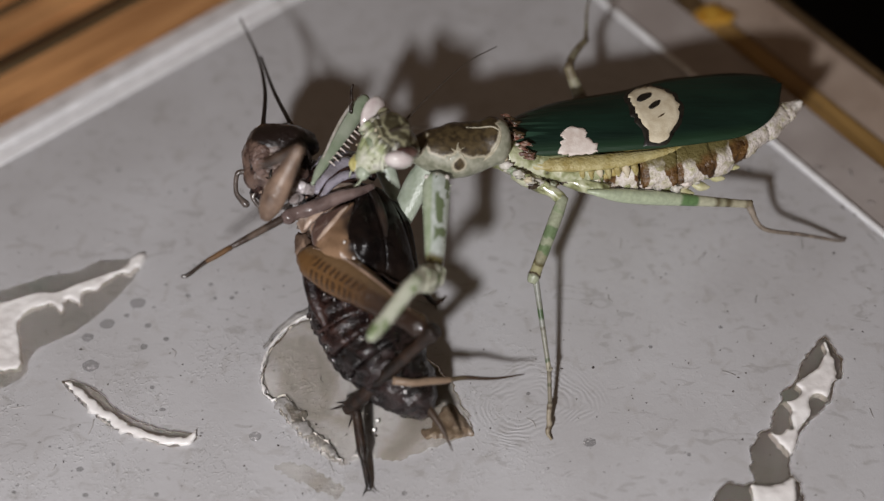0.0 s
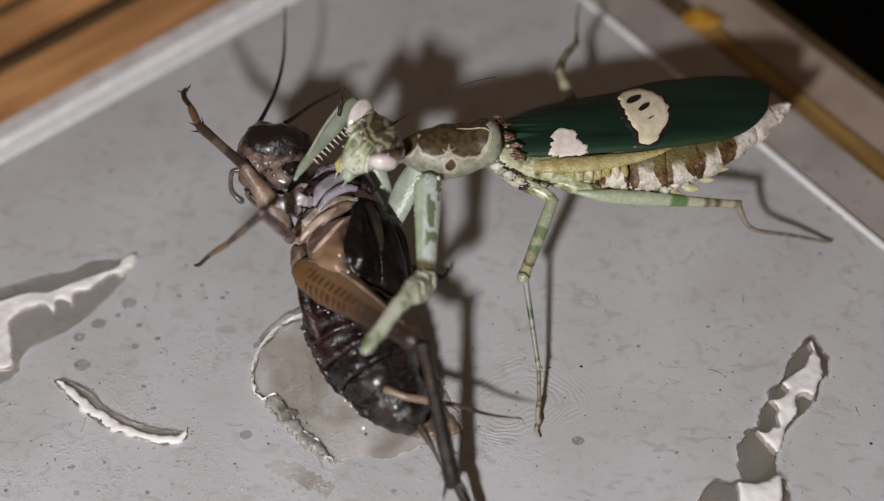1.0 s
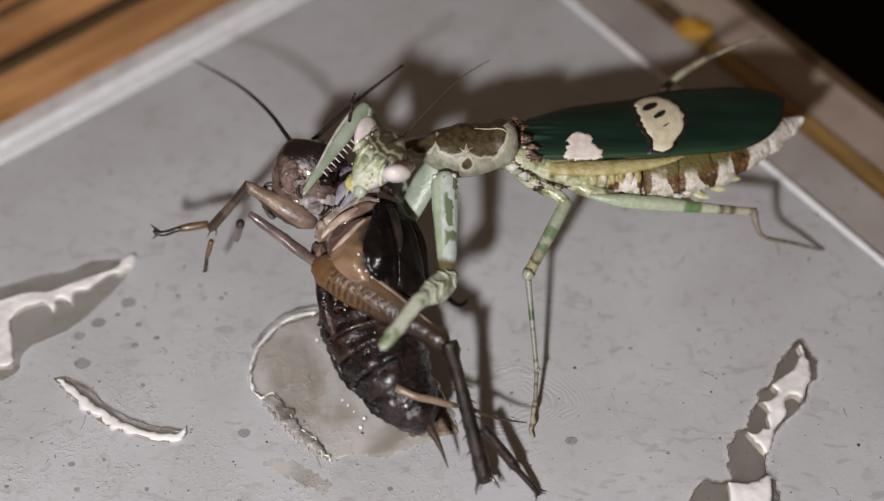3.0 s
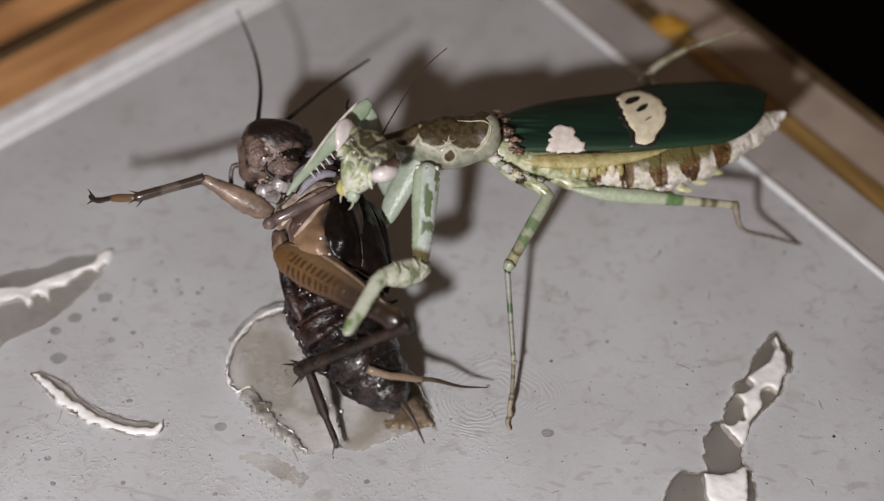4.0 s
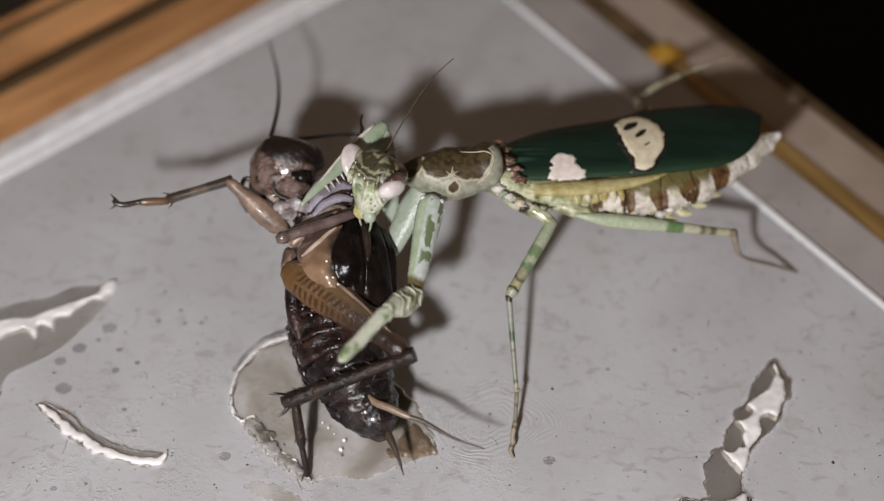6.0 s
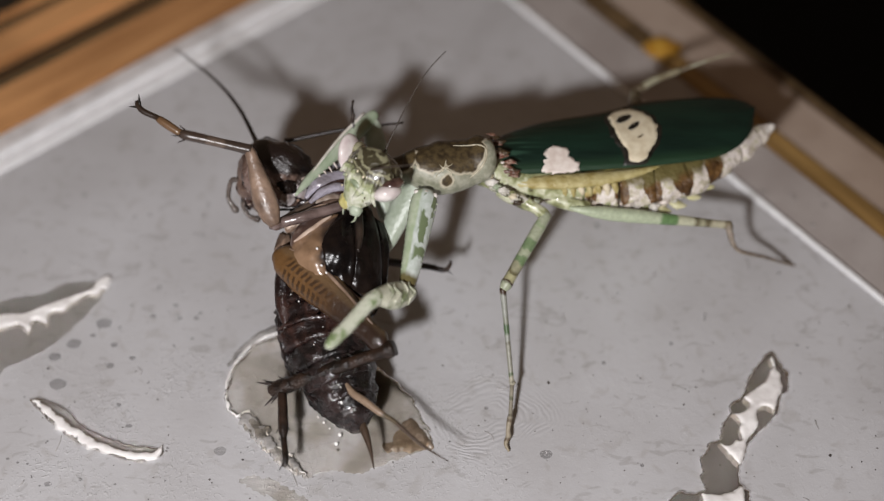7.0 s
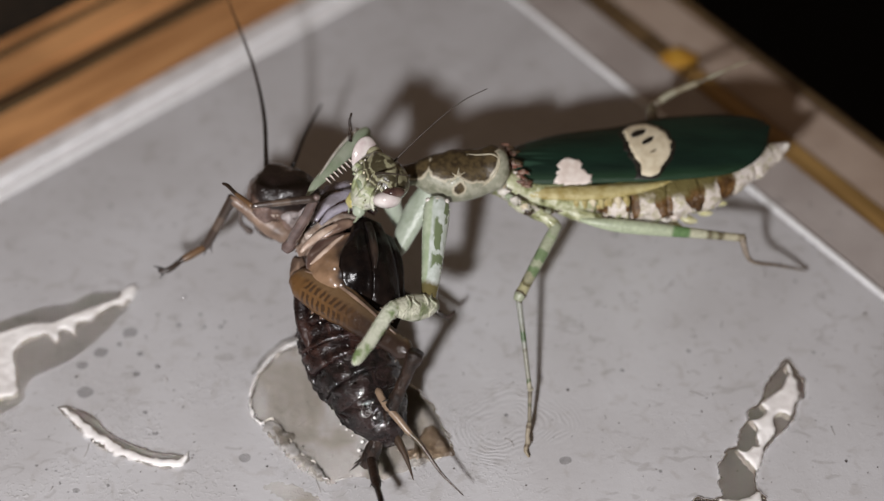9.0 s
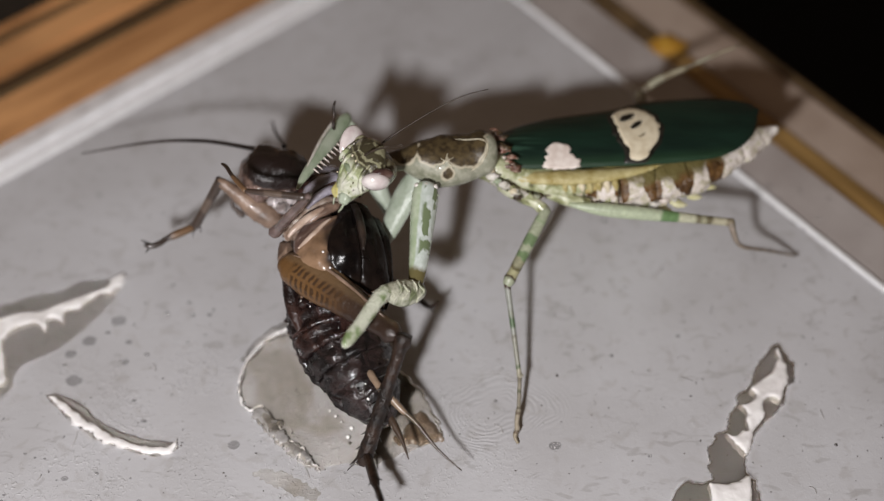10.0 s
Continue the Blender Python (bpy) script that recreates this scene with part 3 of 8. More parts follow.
def face_material(name="mottled_green_face", bands=False):
    n = Nodes(name)
    x, y, z = n.axes()
    f = n.noise(0.85, 5.0, warp=0.5)
    col = n.ramp(f, [(0.31, (0.08, 0.075, 0.03)), (0.41, (0.25, 0.262, 0.125)), (0.52, (0.43, 0.45, 0.27)), (0.67, (0.65, 0.645, 0.50))])
    if bands:
        col = n.ramp(n.noise(0.75, 5.0, warp=0.6), [(0.30, (0.17, 0.20, 0.085)), (0.42, (0.36, 0.40, 0.22)), (0.50, (0.52, 0.54, 0.40)), (0.64, (0.68, 0.68, 0.58))])
        q = n.calc("ADD", y, n.calc("MULTIPLY", n.calc("SUBTRACT", n.noise(0.8, 4.0), 0.5), 2.2))
        s = n.calc("SINE", n.calc("MULTIPLY", q, 2 * math.pi / 0.85))
        olive = n.mix(n.step(s, 0.35, 0.45), (0.050, 0.043, 0.023), (0.25, 0.24, 0.15))
        col = n.mix(n.step(q, 0.35, 0.5), col, olive)
    return n.done(col, 0.3, n.noise(2.5, 4.0), 0.2, 0.5, 0.35)


def femur_stripes():
    n = Nodes("striped_amber_shell")
    x, y, z = n.axes()
    w = n.calc("MULTIPLY", n.calc("SUBTRACT", n.noise(0.8, 3.0), 0.5), 0.8)
    v = n.calc("ADD", n.calc("ADD", y, 0.25), n.calc("MULTIPLY", w, 0.5))
    s = n.calc("ABSOLUTE", v)
    ph = n.calc("ADD", n.calc("ADD", x, n.calc("MULTIPLY", s, -0.35)), w)
    wave = n.calc("SINE", n.calc("MULTIPLY", ph, 2 * math.pi / 0.64))
    rows = n.calc("MULTIPLY", n.step(s, 0.16, 0.08), n.calc("SUBTRACT", 1.0, n.step(s, 1.05, 0.2)))
    inside = n.calc("MULTIPLY", rows, n.calc("MULTIPLY", n.step(x, 1.2, 0.5), n.calc("SUBTRACT", 1.0, n.step(x, 7.2, 1.4))))
    f = n.calc("MULTIPLY", n.step(wave, 0.0, 0.3), inside)
    base = n.mix(n.step(n.calc("ADD", x, n.calc("MULTIPLY", w, 4.0)), 6.4, 3.2), (0.125, 0.063, 0.022), (0.026, 0.014, 0.009))
    base = n.mix(n.calc("MULTIPLY", n.step(v, 1.0, 0.35), 0.5), base, (0.15, 0.10, 0.055))
    return n.done(n.mix(n.calc("MULTIPLY", f, 0.8), base, (0.030, 0.015, 0.007)), 0.36, n.noise(1.6, 5.0), 0.22, 0.5, 0.2)


def cricket_face():
    n = Nodes("tan_face_with_dark_crown")
    x, y, z = n.axes()
    h = n.calc("ADD", n.calc("ADD", n.calc("MULTIPLY", y, 0.79), n.calc("MULTIPLY", x, 0.3)), n.calc("MULTIPLY", z, 0.62))
    w = n.calc("MULTIPLY", n.calc("SUBTRACT", n.noise(0.55, 4.0), 0.5), 3.2)
    f = n.step(n.calc("ADD", h, w), 1.15, 0.3)
    tan = n.mix(n.step(n.noise(1.1, 5.0), 0.52, 0.15), (0.150, 0.098, 0.076), (0.050, 0.028, 0.022))
    return n.done(n.mix(f, tan, (0.012, 0.007, 0.006)), 0.34, n.noise(1.7, 6.0, warp=0.6), 0.26, 0.45, 0.4)


def coxa_material():
    """Pale green along one side, white with green blotches along the other, brown at the far end."""
    n = Nodes("green_white_coxa")
    x, y, z = n.axes()
    w = n.calc("MULTIPLY", n.calc("SUBTRACT", n.noise(0.7, 4.0), 0.5), 1.1)
    green = n.mix(n.step(n.noise(0.9, 4.0), 0.5, 0.2), (0.34, 0.42, 0.27), (0.49, 0.55, 0.41))
    white = n.mix(n.step(n.noise(1.3, 4.0), 0.5, 0.2), (0.48, 0.54, 0.48), (0.62, 0.67, 0.64))
    blot = n.calc("MULTIPLY", n.step(n.noise(0.62, 3.0, (0.8, 1.3, 1), 0.5), 0.55, 0.03), n.step(y, -0.1, 0.2))
    side = n.mix(blot, white, (0.16, 0.205, 0.11))
    col = n.mix(n.step(n.calc("ADD", y, n.calc("MULTIPLY", w, 0.35)), -0.38, 0.12), green, side)
    col = n.mix(n.step(n.calc("ADD", x, w), 8.7, 0.35), col, (0.13, 0.11, 0.045))
    return n.done(col, 0.24, n.noise(2.6, 4.0), 0.06, 0.5, 0.5)


M_WING, M_FLANK, M_SADDLE, M_FACE = wing_green(), abdomen_flank(), saddle(), face_material()
M_HEAD = face_material("banded_green_face", True)
M_SPOT = mottled("cream_wing_spot", (0.58, 0.50, 0.35), (0.70, 0.63, 0.47), 1.4, 0.5, 0.05)
M_SPOT_PINK = mottled("pinkish_wing_spot", (0.60, 0.51, 0.45), (0.74, 0.67, 0.61), 1.4, 0.5, 0.05)
M_BLACK = mottled("black_marking", BLACK, (0.02, 0.018, 0.012), 2.0, 0.4)
M_SCALE = mottled("white_pinkish_scale", (0.46, 0.44, 0.36), (0.68, 0.64, 0.60), 1.2, 0.35, 0.15, 0.2)
M_YELLOW = mottled("yellow_hindwing_edge", (0.34, 0.27, 0.09), (0.52, 0.46, 0.23), 0.9, 0.42, 0.25)
M_CREAM = mottled("pale_yellow_plate", (0.46, 0.44, 0.21), (0.66, 0.63, 0.42), 1.0, 0.38, 0.12)
M_EYE = mottled("pinkish_white_eye", (0.55, 0.46, 0.45), (0.74, 0.69, 0.66), 0.7, 0.15, 0.01, 0.6)
M_EYE_EDGE = mottled("olive_eye_back", (0.13, 0.11, 0.065), (0.32, 0.31, 0.20), 1.0, 0.2, 0.01, 0.6)
M_EYE_DARK = mottled("maroon_eye_back", (0.045, 0.022, 0.020), (0.12, 0.07, 0.055), 1.0, 0.15, 0.01, 0.6)
M_LIP = mottled("yellow_lip", (0.42, 0.37, 0.12), (0.62, 0.57, 0.27), 1.0, 0.3)
M_PALE = mottled("pale_green_leg", (0.20, 0.245, 0.15), (0.40, 0.43, 0.33), 0.8, 0.4, 0.04)
M_THREAD = mottled("dark_thread", (0.03, 0.022, 0.015), (0.05, 0.035, 0.025), 1.0, 0.5)
M_ROSE = mottled("reddish_wing_hinge", (0.18, 0.07, 0.045), (0.52, 0.42, 0.34), 1.3, 0.35, 0.15, 0.2, 0.42, 0.58)
M_RUST = mottled("rust_red_scale", (0.07, 0.028, 0.018), (0.24, 0.13, 0.09), 1.2, 0.35, 0.15, 0.2)
M_UMBER = mottled("umber_scale", (0.035, 0.022, 0.012), (0.10, 0.065, 0.03), 1.2, 0.35, 0.15, 0.2)
M_COXA = coxa_material()
M_FORE = mottled("cream_fore_femur", (0.17, 0.195, 0.105), (0.53, 0.53, 0.42), 0.9, 0.32, 0.25, 0.3, 0.40, 0.57)
M_FAR_GREEN = mottled("dull_green_plate", (0.29, 0.335, 0.255), (0.41, 0.455, 0.375), 0.7, 0.35, 0.12)
M_FORE_TIBIA = mottled("pale_fore_tibia", (0.17, 0.23, 0.10), (0.53, 0.55, 0.44), 0.8, 0.32, 0.22, 0.3, 0.38, 0.54)
M_HOOK = mottled("mint_green_tibia", (0.24, 0.31, 0.20), (0.42, 0.47, 0.37), 0.35, 0.3, 0.08, 0.3)
M_LEG = banded("banded_middle_femur", [(0, PALE), (1.0, (0.3, 0.36, 0.22)), (1.5, PALE), (3.0, (0.17, 0.24, 0.12)), (3.9, PALE), (4.6, (0.16, 0.23, 0.11)), (5.4, (0.30, 0.29, 0.19)), (6.3, (0.13, 0.11, 0.05)), (6.6, (0.40, 0.38, 0.22)), (7.6, UMBER), (7.9, PALE)], 8.4, 1.1, 0.35, 0.7, 0.2)
M_SHIN = banded("banded_middle_tibia", [(0, UMBER), (0.4, (0.32, 0.33, 0.29)), (2.6, (0.24, 0.25, 0.20)), (3.4, (0.08, 0.13, 0.06)), (4.3, (0.31, 0.32, 0.28)), (5.0, (0.14, 0.12, 0.08)), (5.2, (0.28, 0.275, 0.225)), (8.0, (0.12, 0.15, 0.08)), (8.5, (0.40, 0.37, 0.28))], 9.3, 1.0, 0.4, 0.5)
M_FOOT = banded("banded_tarsus", [(0, (0.29, 0.26, 0.20)), (1.2, (0.13, 0.13, 0.08)), (1.6, (0.28, 0.25, 0.19)), (3.4, (0.15, 0.11, 0.07)), (3.7, (0.36, 0.31, 0.23)), (5.2, (0.14, 0.10, 0.06)), (5.5, (0.30, 0.25, 0.17))], 6.6, 0.9, 0.5, 0.2)
M_HIND = banded("banded_hind_femur", [(0, (0.46, 0.52, 0.36)), (7.3, GREEN), (9.0, (0.50, 0.50, 0.36)), (10.9, (0.15, 0.13, 0.075)), (11.4, (0.34, 0.33, 0.22)), (11.9, (0.13, 0.11, 0.06)), (12.5, (0.44, 0.41, 0.29)), (14.0, (0.24, 0.20, 0.13))], 14.7, 0.8, 0.4, 0.3)
M_HIND_SHIN = mottled("dull_brown_shin", (0.13, 0.105, 0.085), (0.30, 0.25, 0.20), 1.0, 0.5)
M_FAR_LEG = banded("dull_far_leg", [(0, (0.13, 0.10, 0.06)), (1.3, (0.30, 0.28, 0.19)), (3.0, (0.20, 0.165, 0.10)), (4.0, (0.27, 0.235, 0.15)), (5.5, (0.14, 0.11, 0.065))], 6.5, 0.9, 0.5)

def wet_shell(name, a, b):
    """Dark wrinkled skin, wet in patches."""
    n = Nodes(name)
    wide, fine = n.noise(0.6, 5.0, warp=0.8), n.noise(2.2, 5.0, (1, 2.2, 1), 0.5)
    col = n.mix(n.step(wide, 0.52, 0.14), a, b)
    h = n.calc("ADD", n.calc("MULTIPLY", wide, 1.6), n.calc("MULTIPLY", fine, 0.8))
    rough = n.ramp(n.noise(0.9, 3.0), [(0.38, (0.14, 0.14, 0.14)), (0.62, (0.38, 0.38, 0.38))])
    return n.done(col, rough, h, 0.20, 0.45, 0.2)


M_CFACE, M_FEMUR = cricket_face(), femur_stripes()
M_SHELL = wet_shell("wet_black_brown_shell", (0.006, 0.005, 0.005), (0.028, 0.018, 0.017))
M_WINGCASE = mottled("glossy_black_wing", (0.004, 0.003, 0.003), (0.014, 0.009, 0.007), 0.4, 0.24, 0.10, 0.0, spec=0.16)
M_VEIL = mottled("brown_wing_panel", (0.010, 0.007, 0.006), (0.085, 0.055, 0.040), 0.35, 0.3, 0.16, 0.25, 0.42, 0.70)
M_CROWN = mottled("dark_crown", (0.005, 0.004, 0.004), (0.022, 0.013, 0.010), 0.7, 0.36, 0.2, 0.15)
M_BELLY = wet_shell("reddish_brown_belly", (0.009, 0.005, 0.005), (0.040, 0.019, 0.015))
M_TAN = mottled("tan_flank", (0.13, 0.082, 0.061), (0.32, 0.215, 0.158), 0.5, 0.26, 0.2, 0.4)
def flank_tan():
    """Tan, brown above a slanting ridge, with a dark patch below it and a black edge at the wing."""
    n = Nodes("tan_flank_with_black_edge")
    x, y, z = n.axes()
    w = n.calc("MULTIPLY", n.calc("SUBTRACT", n.noise(0.5, 4.0), 0.5), 1.3)
    d = n.calc("ADD", near_any(n, [(2.7, 1.8, 5.0, 1.6), (2.3, -0.2, 4.6, 1.2), (2.6, 3.6, 5.0, 1.0)]), w)
    tan = n.mix(n.step(n.noise(0.6, 5.0), 0.5, 0.2), (0.175, 0.105, 0.060), (0.30, 0.187, 0.113))
    across = n.calc("ADD", n.calc("ADD", n.calc("MULTIPLY", x, -0.73), n.calc("MULTIPLY", y, 0.68)), n.calc("MULTIPLY", w, 0.3))
    along = n.calc("ADD", n.calc("MULTIPLY", x, 0.68), n.calc("MULTIPLY", y, 0.73))
    tan = n.mix(n.step(across, 2.1, 0.25), tan, (0.115, 0.069, 0.055))
    patch = n.calc("MULTIPLY", n.calc("MULTIPLY", n.step(across, 0.95, 0.3), n.calc("SUBTRACT", 1.0, n.step(across, 1.7, 0.15))), n.step(n.calc("ADD", along, w), 2.6, 0.7))
    tan = n.mix(n.calc("MULTIPLY", patch, 0.85), tan, (0.055, 0.033, 0.028))
    return n.done(n.mix(n.step(d, 0.1, 0.5), (0.010, 0.007, 0.008), tan), 0.3, n.noise(1.2, 5.0), 0.06, 0.5, 0.9)


M_TAN_SPOT = flank_tan()
M_TANLEG = mottled("tan_leg", (0.105, 0.068, 0.049), (0.27, 0.185, 0.133), 0.5, 0.4, 0.16, 0.12)
M_DARKLEG = mottled("dark_spiny_leg", (0.006, 0.004, 0.003), (0.030, 0.016, 0.010), 0.9, 0.34, 0.3, 0.2, spec=0.35)
M_SHIN_BROWN = banded("brown_shin", [(0, (0.05, 0.034, 0.026)), (2.4, (0.115, 0.082, 0.062)), (4.2, (0.055, 0.036, 0.027)), (6.6, (0.04, 0.025, 0.018))], 6.7, 0.8, 0.28, 0.5, 0.4)
M_PALP = mottled("grey_brown_palp", (0.045, 0.035, 0.03), (0.16, 0.13, 0.115), 0.7, 0.2, 0.1, 0.5)
M_TOES = banded("amber_foot", [(0, (0.16, 0.09, 0.045)), (2.6, (0.03, 0.018, 0.012)), (5.2, (0.02, 0.012, 0.01))], 5.3, 0.8, 0.3, 0.3, 0.3)
M_LILAC = mottled("wet_lilac_tissue", (0.19, 0.17, 0.185), (0.40, 0.375, 0.445), 0.7, 0.15, 0.25, 0.7)
M_BAR = mottled("lilac_brown_leg", (0.075, 0.050, 0.045), (0.20, 0.145, 0.132), 0.5, 0.22, 0.14, 0.55)
M_CHEEK = mottled("wet_rosy_cheek", (0.06, 0.036, 0.030), (0.195, 0.130, 0.108), 0.8, 0.2, 0.45, 0.7)
M_BEAD = clear("clear_bead", (1, 1, 1), 0.02, 1.333)
M_TISSUE = mottled("clear_grey_tissue", (0.20, 0.165, 0.155), (0.44, 0.40, 0.40), 0.7, 0.1, 0.25, 0.9)
M_FLESH = mottled("torn_pale_flesh", (0.22, 0.15, 0.11), (0.50, 0.42, 0.36), 0.8, 0.15, 0.15, 0.7)
M_FOLD = mottled("pale_skin_fold", (0.34, 0.235, 0.175), (0.60, 0.475, 0.39), 0.7, 0.24, 0.1, 0.5)
M_CERCUS = banded("pale_cercus", [(0, (0.27, 0.19, 0.13)), (2.9, (0.10, 0.075, 0.045)), (4.5, (0.06, 0.038, 0.025)), (10.5, (0.03, 0.02, 0.015))], 10.6, 0.8, 0.3, 0.5)
M_FEELER = banded("dark_feeler", [(0, (0.015, 0.010, 0.008)), (9, (0.028, 0.018, 0.013)), (20, (0.05, 0.035, 0.028))], 20.5, 0.5, 0.4)


# ---- mantis ----
mantis = new("mantis")
THING["mantis"] = mantis
tagged(mantis, "green and cream flower mantis eating a cricket, standing on the tray", "mantis")


def wing_at(u, v):
    """A place on the folded forewing: u from hinge to tip, v from the near edge to the far one."""
    x = -6.3 + 27.6 * u
    near = -1.6 + 1.5 * u + 1.1 * u ** 3 + 0.7 * max(0.0, (u - 0.55) / 0.45) ** 1.3
    far = 3.7 + 5.2 * u ** 0.7 - 0.7 * u ** 3 - 0.9 * math.exp(-(u / 0.12) ** 2) + 0.95 / (1 + math.exp(-(u - 0.5) / 0.035))
    mid = near + 0.74 * (far - near)
    k = math.sqrt(max(0.0, 1 - max(0.0, (u - 0.76) / 0.24) ** 2.4))
    near, far = mid + (near - mid) * k, mid + (far - mid) * k
    y = near + (far - near) * v
    z = -0.1 + 1.5 * math.sin(math.pi * min(1, 0.15 + 0.75 * v)) * (1 - 0.55 * u ** 3) - 0.3 * u - 0.5 * (1 - v) * 0.6
    return Vector((x, y, z))


bm = bmesh.new()
nu, nv = 44, 14
top, low = {}, {}
for i in range(nu + 1):
    for j in range(nv + 1):
        p = wing_at(i / nu, j / nv)
        p.z += 0.05 * noise.noise(Vector((p.x * 0.35, p.y * 1.6, 2)))
        top[i, j] = bm.verts.new(p)
        low[i, j] = bm.verts.new(p - Vector((0, 0, 0.14)))
for i in range(nu):
    for j in range(nv):
        bm.faces.new((top[i, j], top[i + 1, j], top[i + 1, j + 1], top[i, j + 1]))
        bm.faces.new((low[i, j + 1], low[i + 1, j + 1], low[i + 1, j], low[i, j]))
for i in range(nu):
    bm.faces.new((top[i + 1, 0], top[i, 0], low[i, 0], low[i + 1, 0]))
    bm.faces.new((top[i, nv], top[i + 1, nv], low[i + 1, nv], low[i, nv]))
for j in range(nv):
    bm.faces.new((top[0, j], top[0, j + 1], low[0, j + 1], low[0, j]))
    bm.faces.new((top[nu, j + 1], top[nu, j], low[nu, j], low[nu, j + 1]))
forewing = part("forewing", bm, M_WING, mantis, "dark green leathery forewing")


def wing_patch(name, material, outline, lift, parent, label=""):
    """A thin raised patch that follows the forewing; outline in wing u, v."""
    pts = spline([*outline, outline[0]], 5)[:-1]
    cu = sum(p[0] for p in pts) / len(pts)
    cv = sum(p[1] for p in pts) / len(pts)
    bm = bmesh.new()
    rings = []
    for s in (1.0, 0.97, 0.8, 0.55, 0.3):
        rings.append([])
        for p in pts:
            k = 0.010 * noise.noise(Vector((p[0] * 150, p[1] * 30, 4))) if s > 0.9 and len(outline) > 8 else 0.0
            q = wing_at(cu + (p[0] - cu) * s + k, cv + (p[1] - cv) * s + 3 * k)
            rings[-1].append(bm.verts.new(q + Vector((0, -0.3, 1)) * (lift * (0.1 if s == 1.0 else 1))))
    for a, b in zip(rings, rings[1:]):
        for k in range(len(pts)):
            bm.faces.new((a[k], a[(k + 1) % len(pts)], b[(k + 1) % len(pts)], b[k]))
    bm.faces.new(rings[-1])
    return part(name, bm, material, parent, label)


wing_patch("eyespot_ring", M_BLACK, [(0.428, 0.84), (0.452, 0.97), (0.49, 1.0), (0.53, 0.96), (0.60, 0.75), (0.631, 0.50), (0.622, 0.28), (0.588, 0.14), (0.562, 0.03), (0.49, 0.02), (0.482, 0.18), (0.45, 0.40), (0.436, 0.62)], 0.08, forewing, "black edge of the eyespot")
wing_patch("eyespot", M_SPOT, [(0.445, 0.86), (0.475, 0.95), (0.525, 0.91), (0.572, 0.79), (0.605, 0.62), (0.616, 0.49), (0.611, 0.32), (0.582, 0.18), (0.56, 0.07), (0.505, 0.06), (0.499, 0.20), (0.47, 0.41), (0.455, 0.63)], 0.16, forewing, "cream pear-shaped eyespot")
wing_patch("eyespot_mark", M_BLACK, [(0.468, 0.68), (0.474, 0.745), (0.492, 0.785), (0.524, 0.77), (0.521, 0.70), (0.486, 0.65)], 0.24, forewing, "black oval mark")
wing_patch("eyespot_mark", M_BLACK, [(0.506, 0.53), (0.525, 0.59), (0.551, 0.61), (0.545, 0.54), (0.516, 0.495)], 0.24, forewing, "black oval mark")
wing_patch("eyespot_mark", M_UMBER, [(0.535, 0.355), (0.548, 0.385), (0.562, 0.40), (0.549, 0.365)], 0.24, forewing, "thin dark mark")
wing_patch("pale_spot", M_SPOT_PINK, [(0.18, 0.02), (0.191, 0.10), (0.188, 0.16), (0.207, 0.20), (0.196, 0.28), (0.226, 0.38), (0.265, 0.345), (0.287, 0.27), (0.279, 0.21), (0.302, 0.13), (0.322, 0.05), (0.315, -0.01), (0.265, -0.03), (0.215, -0.02)], 0.14, forewing, "ragged pinkish white triangular spot")
part("hindwing_edge", tube([(-5.4, -1.9, -0.25, 0.3, 0.3), (-3, -1.95, -0.45, 0.75, 0.5), (1, -1.8, -0.6, 0.95, 0.55), (5, -1.35, -0.75, 0.85, 0.5), (8, -0.75, -0.8, 0.5, 0.35), (11, 0.1, -0.8, 0.2, 0.2)], 5, 12, rough=0.12), M_YELLOW, mantis, "yellow edge of the folded hindwing")

seg_x = [(-5.5, 1.8, 1.8, 1.3), (-1, 1.5, 3.2, 1.75), (3, 1.2, 3.8, 1.95), (6.5, 1.0, 4.1, 2.0), (10, 1.1, 4.1, 1.95), (13, 1.8, 3.8, 1.75), (16, 3.0, 3.1, 1.5), (19.0, 4.0, 2.0, 1.15), (21.4, 5.4, 1.2, 0.75), (23.3, 6.6, 0.4, 0.3)]
for a, b in zip(seg_x, seg_x[1:]):
    m = [(p + q) / 2 for p, q in zip(a, b)]
    za, zb = -2.75 + 0.02 * max(a[0], 0), -2.75 + 0.02 * max(b[0], 0)
    part("abdomen_segment", tube([(a[0] - 0.2, a[1], za, a[2] * 0.96, a[3] * 0.96), (a[0] + 0.3, a[1] + 0.05, za, a[2], a[3]), (m[0], m[1], (za + zb) / 2, m[2] * 1.02, m[3] * 1.03), (b[0] + 0.1, b[1], zb, b[2] * 1.0, b[3] * 1.0)], 4, 36, rough=0.16), M_FLANK, mantis)
for k in range(18):
    x = 2.6 + 0.95 * k
    y = -2.75 if x < 10 else -2.75 + 0.21 * (x - 10) ** 1.55
    part("side_scale", ball((x, y - 0.12, -3.55 + 0.05 * max(k - 8, 0) + 0.5 * (k % 2) + 0.15 * math.sin(2.7 * k)), (0.5 + 0.14 * math.sin(1.7 * k), 0.34, 0.34), rough=0.8), (M_SCALE, M_SPOT_PINK, M_SCALE, M_FACE)[k % 4], mantis)
for k in range(8):
    x = 4.6 + 1.6 * k
    y = -2.55 if x < 10 else -2.55 + 0.2 * (x - 10) ** 1.6
    part("belly_plate", tube([(x - 0.7, y + 0.15, -4.1, 0.4, 0.3), (x, y - 0.3, -4.3, 0.55, 0.36), (x + 0.6, y - 0.45, -4.35, 0.34, 0.22), (x + 1.0, y - 0.5, -4.35, 0.08, 0.08)], 3, 10, rough=0.35), M_CREAM, mantis, "pale yellow pointed belly plate")
